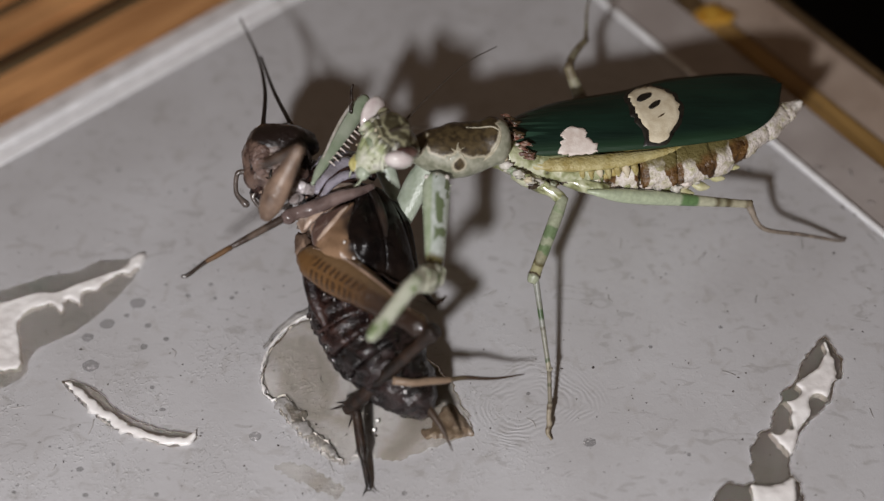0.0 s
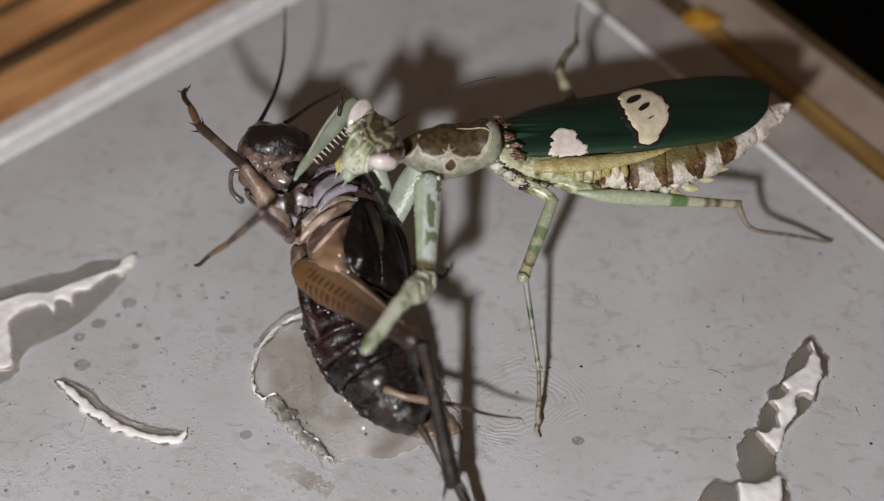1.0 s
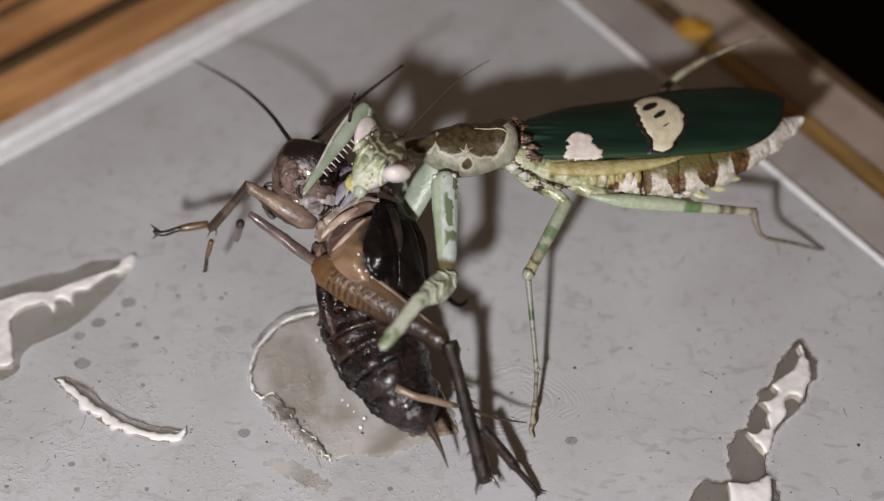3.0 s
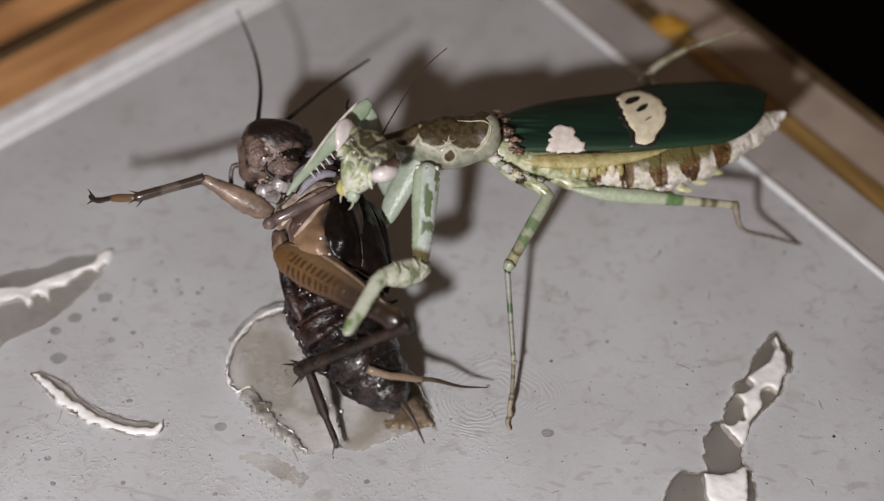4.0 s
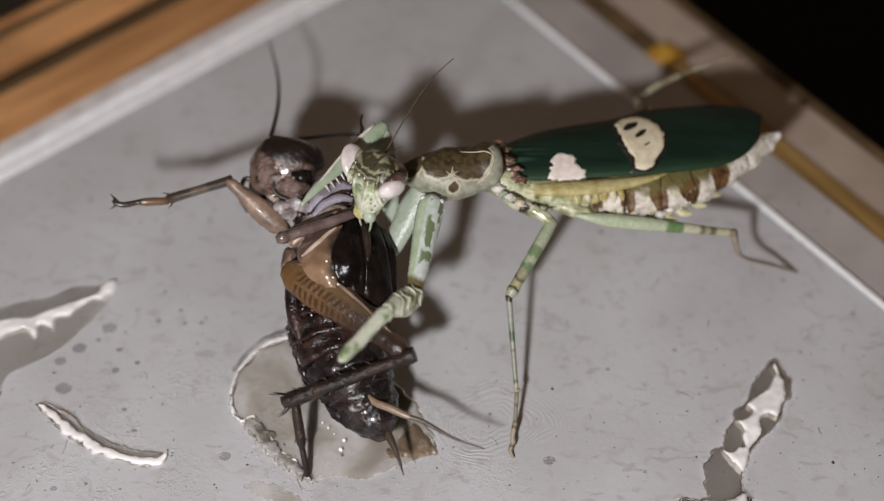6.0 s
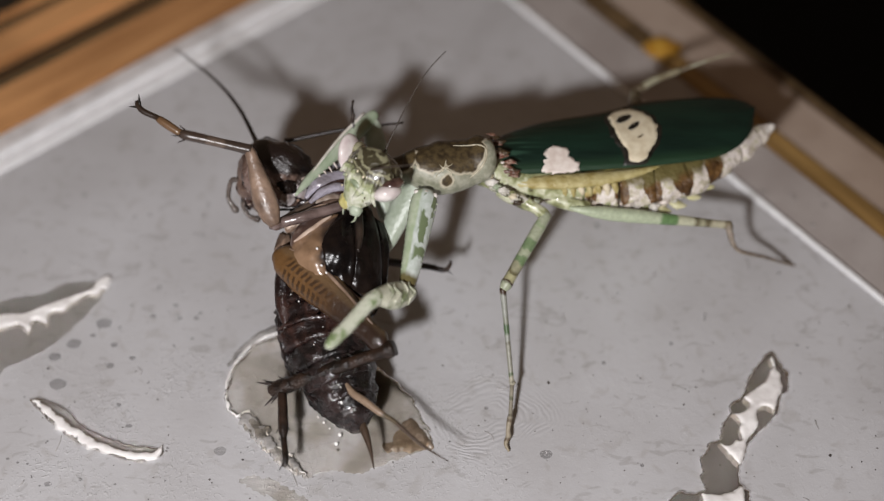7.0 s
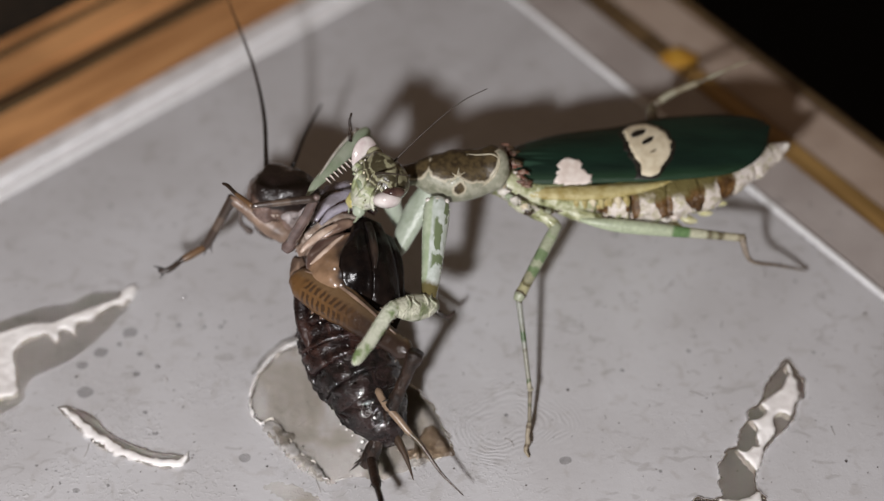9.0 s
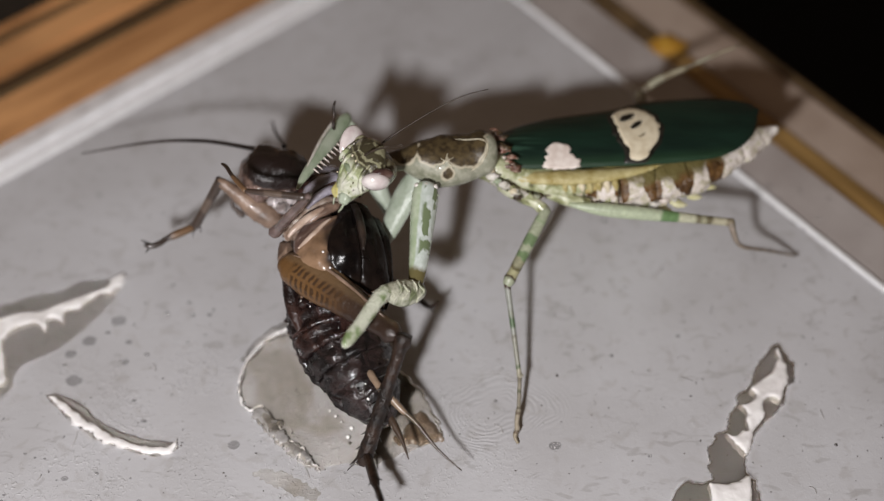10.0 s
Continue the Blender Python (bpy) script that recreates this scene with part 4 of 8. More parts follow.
for k in range(13):
    x = -4.2 + 0.85 * k
    part("wing_fringe", tube([(x, -2.3 + 0.03 * k, -0.85, 0.4, 0.3), (x + 0.15, -2.65 + 0.03 * k, -1.3, 0.34, 0.25), (x + 0.25, -2.9 + 0.03 * k, -1.75 - 0.25 * (k % 2), 0.1, 0.1)], 3, 8, rough=0.4), M_SPOT if k % 3 == 2 else M_YELLOW, mantis)
for k in range(15):
    x = -3.8 + 1.05 * k
    part("belly_fold", ball((x, -2.75 + 0.05 * k - 0.25 * math.sin(k), -2.0 - 0.12 * k + 0.2 * math.cos(2.1 * k)), (0.62, 0.42, 0.36), rough=0.6), (M_SCALE, M_FACE, M_SCALE, M_UMBER, M_SPOT)[k % 5], mantis)
for k in range(12):
    x, y = 15.5 + 0.68 * k, 0.9 + 0.50 * k
    part("tail_scale", ball((x, y - 0.75 + 0.045 * k, -2.9 + 0.08 * k), (0.62, 0.40, 0.40), rough=0.6, turn=Matrix.Rotation(0.6, 3, "Z")), M_SCALE, mantis)
SHIELD = [(-15.0, -1.8, 2.0, 1.3, 1.2), (-13.6, -1.8, 1.9, 2.0, 1.9), (-11.8, -1.7, 1.6, 2.75, 2.3), (-10.2, -1.5, 1.6, 2.75, 2.35), (-8.4, -1.1, 1.8, 2.3, 2.1), (-7.0, -0.8, 2.0, 2.3, 2.1), (-6.2, -0.6, 1.9, 1.5, 1.6)]
shield = part("pronotum", tube(SHIELD, 5, 24, rough=0.08), M_SADDLE, mantis, "olive and cream saddle-shaped thorax shield")
SHIELD_ROWS = spline(SHIELD, 5)


def on_shield(x, an, lift=0.05):
    """A place on the thorax shield, by x and the angle round it."""
    row = min(SHIELD_ROWS, key=lambda q: abs(q[0] - x))
    an = radians(an)
    return x, row[1] + math.cos(an) * (row[3] + lift), row[2] + math.sin(an) * (row[4] + lift)


M_CROSS = mottled("cream_cross", (0.34, 0.31, 0.22), (0.56, 0.51, 0.38), 1.6, 0.4, 0.1)
for pts in ([(-10.7, 110, 0.05), (-10.8, 118, 0.15), (-10.9, 127, 0.16), (-11.1, 134, 0.10)], [(-10.1, 122, 0.05), (-10.5, 125, 0.13), (-10.9, 128, 0.14)], [(-11.4, 119, 0.05), (-11.2, 124, 0.13), (-10.9, 128, 0.13)], [(-11.0, 130, 0.14), (-11.5, 138, 0.18), (-11.8, 147, 0.1)], [(-10.7, 131, 0.12), (-10.3, 139, 0.14), (-10.2, 148, 0.05)]):
    part("saddle_mark", tube([(*on_shield(x, an), w * 0.42, w * 0.40) for x, an, w in pts], 4, 8, rough=0.9), M_CROSS, shield, "raised cream cross mark")
part("shield_rim", tube([(*on_shield(x, an, 0.06), w * 0.6) for x, an, w in ((-10.0, 78, 0.05), (-8.8, 84, 0.11), (-7.6, 92, 0.14), (-6.9, 106, 0.16), (-6.8, 124, 0.17), (-7.1, 144, 0.17), (-7.8, 162, 0.14), (-8.8, 176, 0.06))], 5, 8, rough=0.5), M_CROSS, shield, "pale rear rim")
part("neck", tube([(-18.6, -2.6, 1.9, 0.8, 0.8), (-16.5, -2.2, 2.0, 1.0, 0.9), (-14.6, -1.8, 2.1, 1.3, 1.1)], 4, 12), M_SADDLE, mantis)
scale_rng = random.Random(21)
for k in range(30):
    u = scale_rng.random()
    x, y, z = -6.4 + 2.6 * u + scale_rng.uniform(-0.35, 0.6), 1.2 - 3.4 * u + scale_rng.uniform(-0.3, 0.3), 3.0 - 2.5 * u + scale_rng.uniform(-0.2, 0.25)
    q = scale_rng.uniform(0.14, 0.34)
    part("hinge_scale", ball((x, y, z), (q * 1.7, q * 0.75, q * 0.5), rough=0.9, u=10, v=7, turn=Matrix.Rotation(scale_rng.uniform(-0.5, 0.3), 3, "Z")), scale_rng.choice((M_ROSE, M_ROSE, M_SPOT_PINK, M_RUST, M_RUST, M_UMBER)), mantis)
for k in range(22):
    u = k / 21
    x, y, z = -6.7 + 5.2 * u, -2.5 - 1.5 * math.sin(2.6 * u) + scale_rng.uniform(-0.3, 0.3), 0.9 - 2.6 * u + scale_rng.uniform(-0.2, 0.3)
    q = scale_rng.uniform(0.28, 0.55)
    part("thorax_scale", ball((x, y, z), (q * 1.2, q * 0.8, q * 0.8), rough=0.7, u=10, v=7), scale_rng.choice((M_SCALE, M_SCALE, M_FACE, M_PALE, M_SPOT, M_UMBER)), mantis)
part("thorax", tube([(-6.8, -0.8, 0.2, 1.6, 1.7), (-4.0, -1.0, -1.1, 2.0, 1.6), (0.0, -0.9, -1.8, 2.2, 1.5), (4, -0.2, -2.2, 2.2, 1.4)], 4, 16, rough=0.2), M_FACE, mantis, "pale mottled underside of the thorax")
part("middle_coxa", tube([(-5.4, -2.3, -1.0, 0.8, 0.8), (-3.4, -3.5, -1.4, 0.75, 0.75), (-1.8, -4.4, -1.7, 0.6, 0.6), (-0.9, -5.1, -2.1, 0.5, 0.5)], 4, 10, rough=0.2), M_FACE, mantis)
part("hind_coxa", tube([(-0.5, -2.2, -2.3, 0.8, 0.8), (1.4, -3.1, -2.5, 0.7, 0.7), (3.6, -3.5, -2.6, 0.55, 0.55)], 4, 10, rough=0.2), M_FACE, mantis)

# legs, each piece along its own x axis
def piece(key, name, rows, material, parent, label="", n=3, sides=10, rough=0.0):
    PIECE[key] = part(name, tube(rows, n, sides, rough=rough), material, parent, label)
    return PIECE[key]


def spines(parent, material, name, rows):
    for x, y, z, dx, dy, dz, r in rows:
        part(name, tube([(x, y, z, r), (x + dx * 0.5, y + dy * 0.5, z + dz * 0.5, r * 0.6), (x + dx, y + dy, z + dz, 0.02)], 2, 6), material, parent)


coxa = piece("fore_coxa", "fore_coxa", [(-0.4, 0, 0, 0.75, 0.7), (0.1, 0, 0, 1.15, 0.95), (0.9, 0, 0, 1.28, 1.0), (3, 0, 0, 1.25, 1.0), (6, 0, 0, 1.05, 0.9), (9, 0, 0, 0.85, 0.75), (10.4, 0, 0, 0.65)], M_COXA, mantis, "green and white banded fore leg", 4, 12)
spines(coxa, M_PALE, "spine", [(0.8 + 0.62 * k, (1.2 - 0.04 * k) * q, 0.25, 0.1, 0.22 * q, 0.05, 0.09) for k in range(13) for q in (1, -1)])
for k in range(5):
    part("joint_scale", ball((0.05 + 0.12 * (k % 2), -0.9 + 0.45 * k, 0.72 - 0.25 * abs(k - 2) * 0.5), (0.26, 0.27, 0.24), rough=0.2, u=12, v=8), M_SCALE, coxa)
femur = piece("fore_femur", "fore_femur", [(-0.8, 0, 0, 0.7), (0.3, 0.1, 0, 1.15, 0.9), (2.0, 0.2, 0, 1.3, 0.95), (3.6, 0.1, 0, 0.95, 0.8), (4.6, 0, 0, 0.6)], M_FORE, mantis, "zigzag-striped fore femur", 4, 12)
for k in range(4):
    x = 0.1 + 1.05 * k
    part("ridge", tube([(x - 0.35, -1.05, 0.35, 0.06), (x + 0.3 * (-1) ** k, -0.5, 0.88, 0.11), (x - 0.25, 0.1, 0.98, 0.13), (x + 0.45, 0.7, 0.86, 0.1), (x + 0.3, 1.2, 0.45, 0.05)], 4, 8, rough=0.4), M_FORE, femur, "wavy cream ridge")
shank = piece("fore_tibia", "fore_tibia", [(-0.5, 0.1, 0, 0.5), (0.3, 0.1, 0, 0.75, 0.65), (1.6, 0, 0, 0.70, 0.58), (3.5, 0.05, 0, 0.68, 0.52), (5.4, 0, 0, 0.62, 0.5), (6.5, 0, 0, 0.45, 0.4), (6.9, 0, 0, 0.15)], M_FORE_TIBIA, mantis, "pale green fore tibia gripping the cricket", 5, 14, 0.22)
spines(shank, M_UMBER, "spine", [(0.6 + 0.55 * k, (0.68 - 0.03 * k) * q, 0.15, 0.22, 0.26 * q, 0, 0.09) for k in range(10) for q in (1, -1)])
part("far_coxa", tube([(-13.4, -2.2, 0.6, 1.0, 0.8), (-14.5, -3.5, -0.6, 1.35, 0.8), (-15.6, -5.0, -2.0, 1.25, 0.7), (-16.6, -6.6, -3.6, 0.9, 0.6), (-17.2, -7.6, -4.6, 0.3, 0.3)], 4, 12), M_FAR_GREEN, mantis, "pale green far fore leg")
FAR_FEMUR = 10.30
piece("far_femur", "far_femur", [(0, 0, 0, 0.6), (2, 0, 0, 0.9, 0.7), (6, 0, 0, 1.1, 0.6), (9, 0, 0, 0.95, 0.6), (FAR_FEMUR, 0, 0, 0.5)], M_FAR_GREEN, mantis, "pale green far fore femur", 4, 12)
hook = piece("far_tibia", "far_tibia", [(-0.6, 0, 0, 0.5), (0.6, 0, 0, 0.78, 0.6), (3.5, 0, 0, 0.74, 0.5), (7.0, 0, 0, 0.6, 0.45), (9.8, 0, 0, 0.42, 0.35), (11.6, 0.15, 0, 0.12)], M_HOOK, mantis, "green toothed tibia hooked over the cricket", 4, 12)
spines(hook, M_BLACK, "tooth", [(2.9 + 0.66 * k, 0.92 - 0.06 * k, 0.2, 0.25, 0.7, 0.0, 0.10) for k in range(9)])
spines(hook, M_SPOT_PINK, "tooth", [(3.2 + 0.66 * k, 0.85 - 0.06 * k, 0.3, 0.2, 0.72, 0.0, 0.11) for k in range(9)])
part("tibia_ridge", tube([(0.3, -0.75, 0.35, 0.16), (4, -0.75, 0.4, 0.17), (8, -0.35, 0.3, 0.12), (10, 0, 0.1, 0.06)], 4, 8), M_SCALE, hook, "pale ridge")
piece("far_tarsus", "far_tarsus", [(0, 0, 0, 0.22), (1.4, 0.1, 0, 0.16), (1.8, 0, 0, 0.2), (2.6, 0.1, 0, 0.13), (3.4, -0.1, 0, 0.1)], M_DARKLEG, mantis, "thin dark tarsus", 3, 8)
piece("middle_femur_m", "middle_femur", [(-0.3, 0, 0, 0.5), (1.5, 0, 0, 0.62), (5, 0, 0, 0.6), (7.0, 0, 0, 0.55), (7.8, 0, 0, 0.62), (8.5, 0, 0, 0.4)], M_LEG, mantis, "green-banded middle femur", 4, 12)
piece("middle_tibia_m", "middle_tibia", [(-0.2, 0, 0, 0.34), (1.0, 0, 0, 0.3), (5.0, 0, 0, 0.26), (8.6, 0, 0, 0.24), (9.0, 0.05, 0, 0.34), (9.3, 0, 0, 0.2)], M_SHIN, mantis, "thin banded middle tibia", 4, 10)
piece("middle_tarsus_m", "middle_tarsus", [(-0.1, 0, 0, 0.22), (2.8, 0.1, 0, 0.2), (3.2, 0.1, 0, 0.28), (4.4, 0, 0, 0.22), (5.0, 0.1, 0, 0.28), (5.8, -0.1, 0, 0.2), (6.5, 0.3, 0, 0.1)], M_FOOT, mantis, "jointed tarsus with a small claw", 3, 8)
piece("hind_femur_m", "hind_femur", [(-2.0, 0.2, -0.2, 0.15), (-0.8, 0.1, 0, 0.4), (1.5, 0, 0, 0.68), (5, 0, 0, 0.7), (10, 0, 0, 0.5), (13.5, 0, 0, 0.4), (14.7, 0, 0, 0.45)], M_HIND, mantis, "pale banded hind femur", 4, 12)
piece("hind_tibia_m", "hind_tibia", [(-0.2, 0, 0, 0.4), (0.7, -0.8, 0, 0.32), (1.6, -1.5, 0.1, 0.26), (2.8, -1.75, 0.1, 0.23), (4.6, -1.5, 0, 0.22), (7, -1.0, 0, 0.2), (10, -0.5, 0, 0.18), (12, -0.2, 0, 0.15), (13.0, 0.1, 0, 0.1)], M_HIND_SHIN, mantis, "brown hind tibia and foot", 4, 8)
piece("far_hind_femur", "far_hind_femur", [(-1.5, 0, 0, 0.6), (1, 0, 0, 0.7), (3, 0, 0, 0.55), (4.2, 0, 0, 0.5)], M_FAR_LEG, mantis, "dull far hind femur", 3, 10)
piece("far_hind_tibia", "far_hind_tibia", [(-0.2, 0, 0, 0.5), (2, 0.3, 0, 0.42), (4, 0.2, 0, 0.36), (5.7, 0, 0, 0.32)], M_FAR_LEG, mantis, "dull far hind tibia", 3, 8)
piece("far_hind_tarsus", "far_hind_tarsus", [(-0.1, 0, 0, 0.26), (2, 0.1, 0, 0.18), (4.5, 0.2, 0, 0.14), (6.5, 0, 0, 0.08)], M_FAR_LEG, mantis, "dull far hind foot", 3, 8)
piece("mantis_antenna", "antenna", [(0, 0, 0, 0.13), (3, 0.25, 0, 0.08), (7, 0.35, 0, 0.06), (10, 0.15, 0, 0.055), (12.5, -0.5, 0, 0.04)], M_THREAD, mantis, "hair-thin dark antenna", 4, 6)

# head: x from eye to eye, y up the face, z out of the face
def mantis_head_part(name, bm, material, parent, label=""):
    for v in bm.verts:
        v.co *= 1.18
        if v.co.y < 0:
            v.co.y *= 0.95
    return part(name, bm, material, parent, label)


bm = tube([(0, 2.2, -0.9, 0.5, 0.6), (0, 1.7, -0.4, 1.7, 1.0), (0, 0.9, -0.1, 2.3, 1.3), (0, 0.0, 0.0, 2.2, 1.4), (0, -1.2, 0.1, 1.7, 1.3), (0, -2.2, 0.1, 1.2, 1.1), (0, -3.1, 0.0, 0.8, 0.8), (0, -3.7, -0.2, 0.4, 0.4)], 4, 18, up=(0, 0, 1), rough=0.12)
head = mantis_head_part("head", bm, M_HEAD, mantis, "triangular mottled green head")
PIECE["mantis_head"] = head
mantis_head_part("crown", ball((0, 0.55, -1.0), (2.4, 1.25, 1.6), rough=0.12, u=24, v=16), M_HEAD, head, "olive-banded back of the head")
for s in (-1, 1):
    tilt = Matrix.Rotation(radians(-36 * s), 3, "Z")
    eye = mantis_head_part("eye", ball(((2.25 if s > 0 else 2.38) * s, 0.4, 0.05), (0.72, 1.12, 1.2) if s > 0 else (0.56, 1.7, 1.25), turn=tilt, u=20, v=14), M_EYE, head, "pinkish white bulging eye")
    mantis_head_part("eye_back", ball((2.05, 0.95, -0.35) if s > 0 else (-1.95, 0.7, -0.5), (0.55, 1.0, 1.05) if s > 0 else (0.5, 1.0, 0.9), turn=tilt, u=20, v=14), M_EYE_DARK if s > 0 else M_EYE_EDGE, head, "maroon rear of the eye" if s > 0 else "olive rear of the eye")
    mantis_head_part("palp", tube([(0.5 * s + 0.4, -3.0, 0.5, 0.12), (0.7 * s + 0.5, -3.6, 0.7, 0.1), (0.5 * s + 0.4, -4.3, 0.5, 0.07)], 3, 8), M_PALE, head)
    mantis_head_part("ocellus", ball((0.35 * s, 0.75, 1.25), (0.11, 0.13, 0.12), u=10, v=8), M_SPOT, head)
for k in range(14):
    px, py = scale_rng.uniform(-1.6, 1.6), scale_rng.uniform(-2.2, 1.5)
    q = scale_rng.uniform(0.06, 0.13)
    mantis_head_part("tubercle", ball((px, py, 1.40 * math.sqrt(max(0.05, 1 - (px / 2.4) ** 2 - (py / 3.6) ** 2))), (q, q * 1.3, q * 0.7), u=8, v=6, rough=0.4), scale_rng.choice((M_SPOT, M_PALE, M_SCALE, M_UMBER, M_FACE)), head)
for s in (-1, 1):
    mantis_head_part("eye_rim", tube([(1.45 * s, 1.5, 0.75, 0.05), (1.6 * s, 0.6, 1.0, 0.2), (1.85 * s, -0.5, 0.9, 0.2), (2.2 * s, -1.1, 0.6, 0.06)], 4, 8, rough=0.5), M_HEAD, head, "pale rim beside the eye")
    mantis_head_part("face_fold", tube([(0.25 * s, 1.5, 1.0, 0.08), (0.7 * s, 0.4, 1.22, 0.22), (0.6 * s, -0.9, 1.24, 0.22), (0.2 * s, -2.0, 1.1, 0.06)], 4, 8, rough=0.5), M_HEAD, head)
mantis_head_part("frons", tube([(-1.0, -0.5, 1.05, 0.15, 0.2), (0, -0.2, 1.35, 0.3, 0.25), (1.0, -0.5, 1.05, 0.15, 0.2)], 4, 10, rough=0.3), M_PALE, head, "pale green face plate")
for s in (-1, 1):
    mantis_head_part("jaw", tube([(0.45 * s, -2.8, 0.5, 0.2), (0.7 * s, -3.2, 0.7, 0.2), (0.55 * s, -3.6, 0.6, 0.1)], 3, 8), M_SCALE, head, "pale wet mouthpart")
mantis_head_part("lip", ball((-0.35, -2.85, 0.65), (0.66, 0.68, 0.5), rough=0.4), M_LIP, head, "yellow lip")
mantis_head_part("lip", ball((0.75, -2.85, 0.6), (0.62, 0.6, 0.5), rough=0.2), M_HOOK, head, "round green lip")
mantis_head_part("antenna", tube([(0.3, 1.3, 0.8, 0.13), (1.3, 2.6, 1.2, 0.1), (2.6, 4.0, 1.3, 0.07), (3.8, 5.2, 1.1, 0.05)], 4, 6), M_THREAD, head, "short dark antenna")

# ---- cricket ----
cricket = new("cricket")
THING["cricket"] = cricket
tagged(cricket, "half-eaten dark brown cricket held by the mantis", "cricket")
part("thorax", tube([(-1.6, 9.6, 0.8, 1.6, 1.6), (-0.6, 7.4, 0.4, 2.8, 2.2), (0.6, 4.6, -0.3, 3.6, 2.8), (1.3, 1.5, -1.2, 3.9, 2.9), (1.7, -1.2, -2.2, 3.8, 2.8)], 5, 24, rough=0.10), M_TAN, cricket, "tan flank of the thorax")
part("thorax_back", tube([(1.6, 8.6, 2.2, 0.5, 0.4), (2.9, 6.8, 2.3, 1.9, 1.4), (3.9, 4.0, 1.5, 2.7, 1.8), (5.0, 1.2, 0.1, 2.2, 1.7), (5.8, -1.4, -1.2, 1.2, 1.0), (6.2, -2.8, -1.9, 0.2, 0.2)], 5, 20, rough=0.08), M_WINGCASE, cricket, "black back under the wings")
RIDGE = [(3.3, 7.0, 4.3), (3.6, 4.9, 4.7), (4.2, 2.4, 4.6), (4.6, 0.6, 3.8), (4.6, -0.9, 2.6), (4.4, -1.9, 1.9)]
part("wing_case", shell([(2.3, 6.4, 4.1), (2.1, 4.6, 4.4), (1.6, 2.4, 4.8), (1.4, 0.4, 4.5), (2.0, -1.0, 3.5), (3.2, -1.8, 2.4)], RIDGE, 0.45, ridges=[(0.62, 0.06, 0.08), (0.97, 0.12, 0.07)], rough=0.20), M_WINGCASE, cricket, "glossy black side of the folded wing")
case = part("wing_case", shell(RIDGE, [(5.0, 6.8, 3.6), (6.0, 4.6, 3.2), (6.7, 2.6, 2.2), (7.05, 0.8, 1.3), (7.15, -0.9, 0.5), (6.3, -2.3, 0.4)], 0.55, ridges=[(0.04, 0.12, 0.06), (0.30, 0.05, 0.09), (0.66, 0.09, 0.14)], rough=0.24, seed=4), M_WINGCASE, cricket, "black pleated wing")
part("wing_panel", shell([(3.5, 6.0, 4.75), (3.9, 4.3, 5.0), (4.35, 2.4, 4.85), (4.7, 0.8, 4.1)], [(4.1, 6.0, 4.9), (4.7, 4.3, 5.1), (5.1, 2.2, 4.75), (4.95, 0.8, 4.05)], 0.2, 0.08, across=8, rough=0.15, seed=9), M_VEIL, case, "brown translucent wing panel")
part("wing_case", shell([(5.0, 6.4, 2.9), (6.0, 4.0, 2.4), (6.4, 1.6, 1.4), (6.4, -0.8, 0.2), (6.0, -2.6, -0.4)], [(6.2, 6.2, 2.2), (7.2, 4.0, 1.6), (7.5, 1.6, 0.8), (7.5, -0.8, -0.3), (6.9, -2.9, -0.7)], 0.3, ridges=[(0.5, 0.15, 0.1)], seed=6), M_WINGCASE, cricket, "outer black wing lobe")
# pale tube stands for the highlight on the wing's wet lower edge
part("wing_edge", tube([(3.3, -1.85, 2.5, 0.06), (4.2, -2.0, 2.1, 0.1), (5.2, -2.35, 1.3, 0.11), (6.2, -2.35, 0.55, 0.07)], 4, 8, rough=0.4), M_BAR, cricket, "pale hem for the highlight along the wing's lower edge")
for pts, m in (
        ([(-2.4, 7.2, 2.6, 0.4), (-0.8, 8.0, 3.2, 0.8, 0.6), (1.0, 8.6, 3.4, 0.75, 0.6), (2.6, 8.8, 3.0, 0.3)], M_TAN),
        ([(-2.4, 5.6, 2.7, 0.4), (-0.6, 6.4, 3.3, 0.85, 0.6), (1.2, 7.2, 3.6, 0.8, 0.6), (2.8, 7.6, 3.3, 0.3)], M_FLESH),
        ([(-2.0, 6.4, 2.8, 0.2), (-0.2, 7.2, 3.7, 0.3), (1.4, 7.9, 3.9, 0.3), (2.4, 8.2, 3.7, 0.15)], M_BELLY),
        ([(-1.8, 4.6, 2.9, 0.3), (0.0, 5.6, 3.8, 0.7, 0.45), (1.6, 6.4, 4.0, 0.6, 0.4), (2.6, 7.0, 3.6, 0.15)], M_TAN)):
    part("skin_fold", tube(pts, 5, 12, rough=0.22), m, cricket, "wrinkled fold of skin")
part("flank", shell([(-1.2, 4.6, 3.3), (-2.0, 2.9, 3.1), (-1.9, 1.3, 3.0), (-1.0, -0.4, 3.0), (0.4, -1.5, 2.6)], [(2.5, 5.2, 4.2), (2.7, 3.2, 4.5), (2.5, 1.2, 4.5), (2.1, -0.4, 3.9), (2.0, -1.7, 3.0)], 0.75, 0.5, across=20, rough=0.16), M_TAN_SPOT, cricket, "smooth wet tan flank shaded black at its edges")
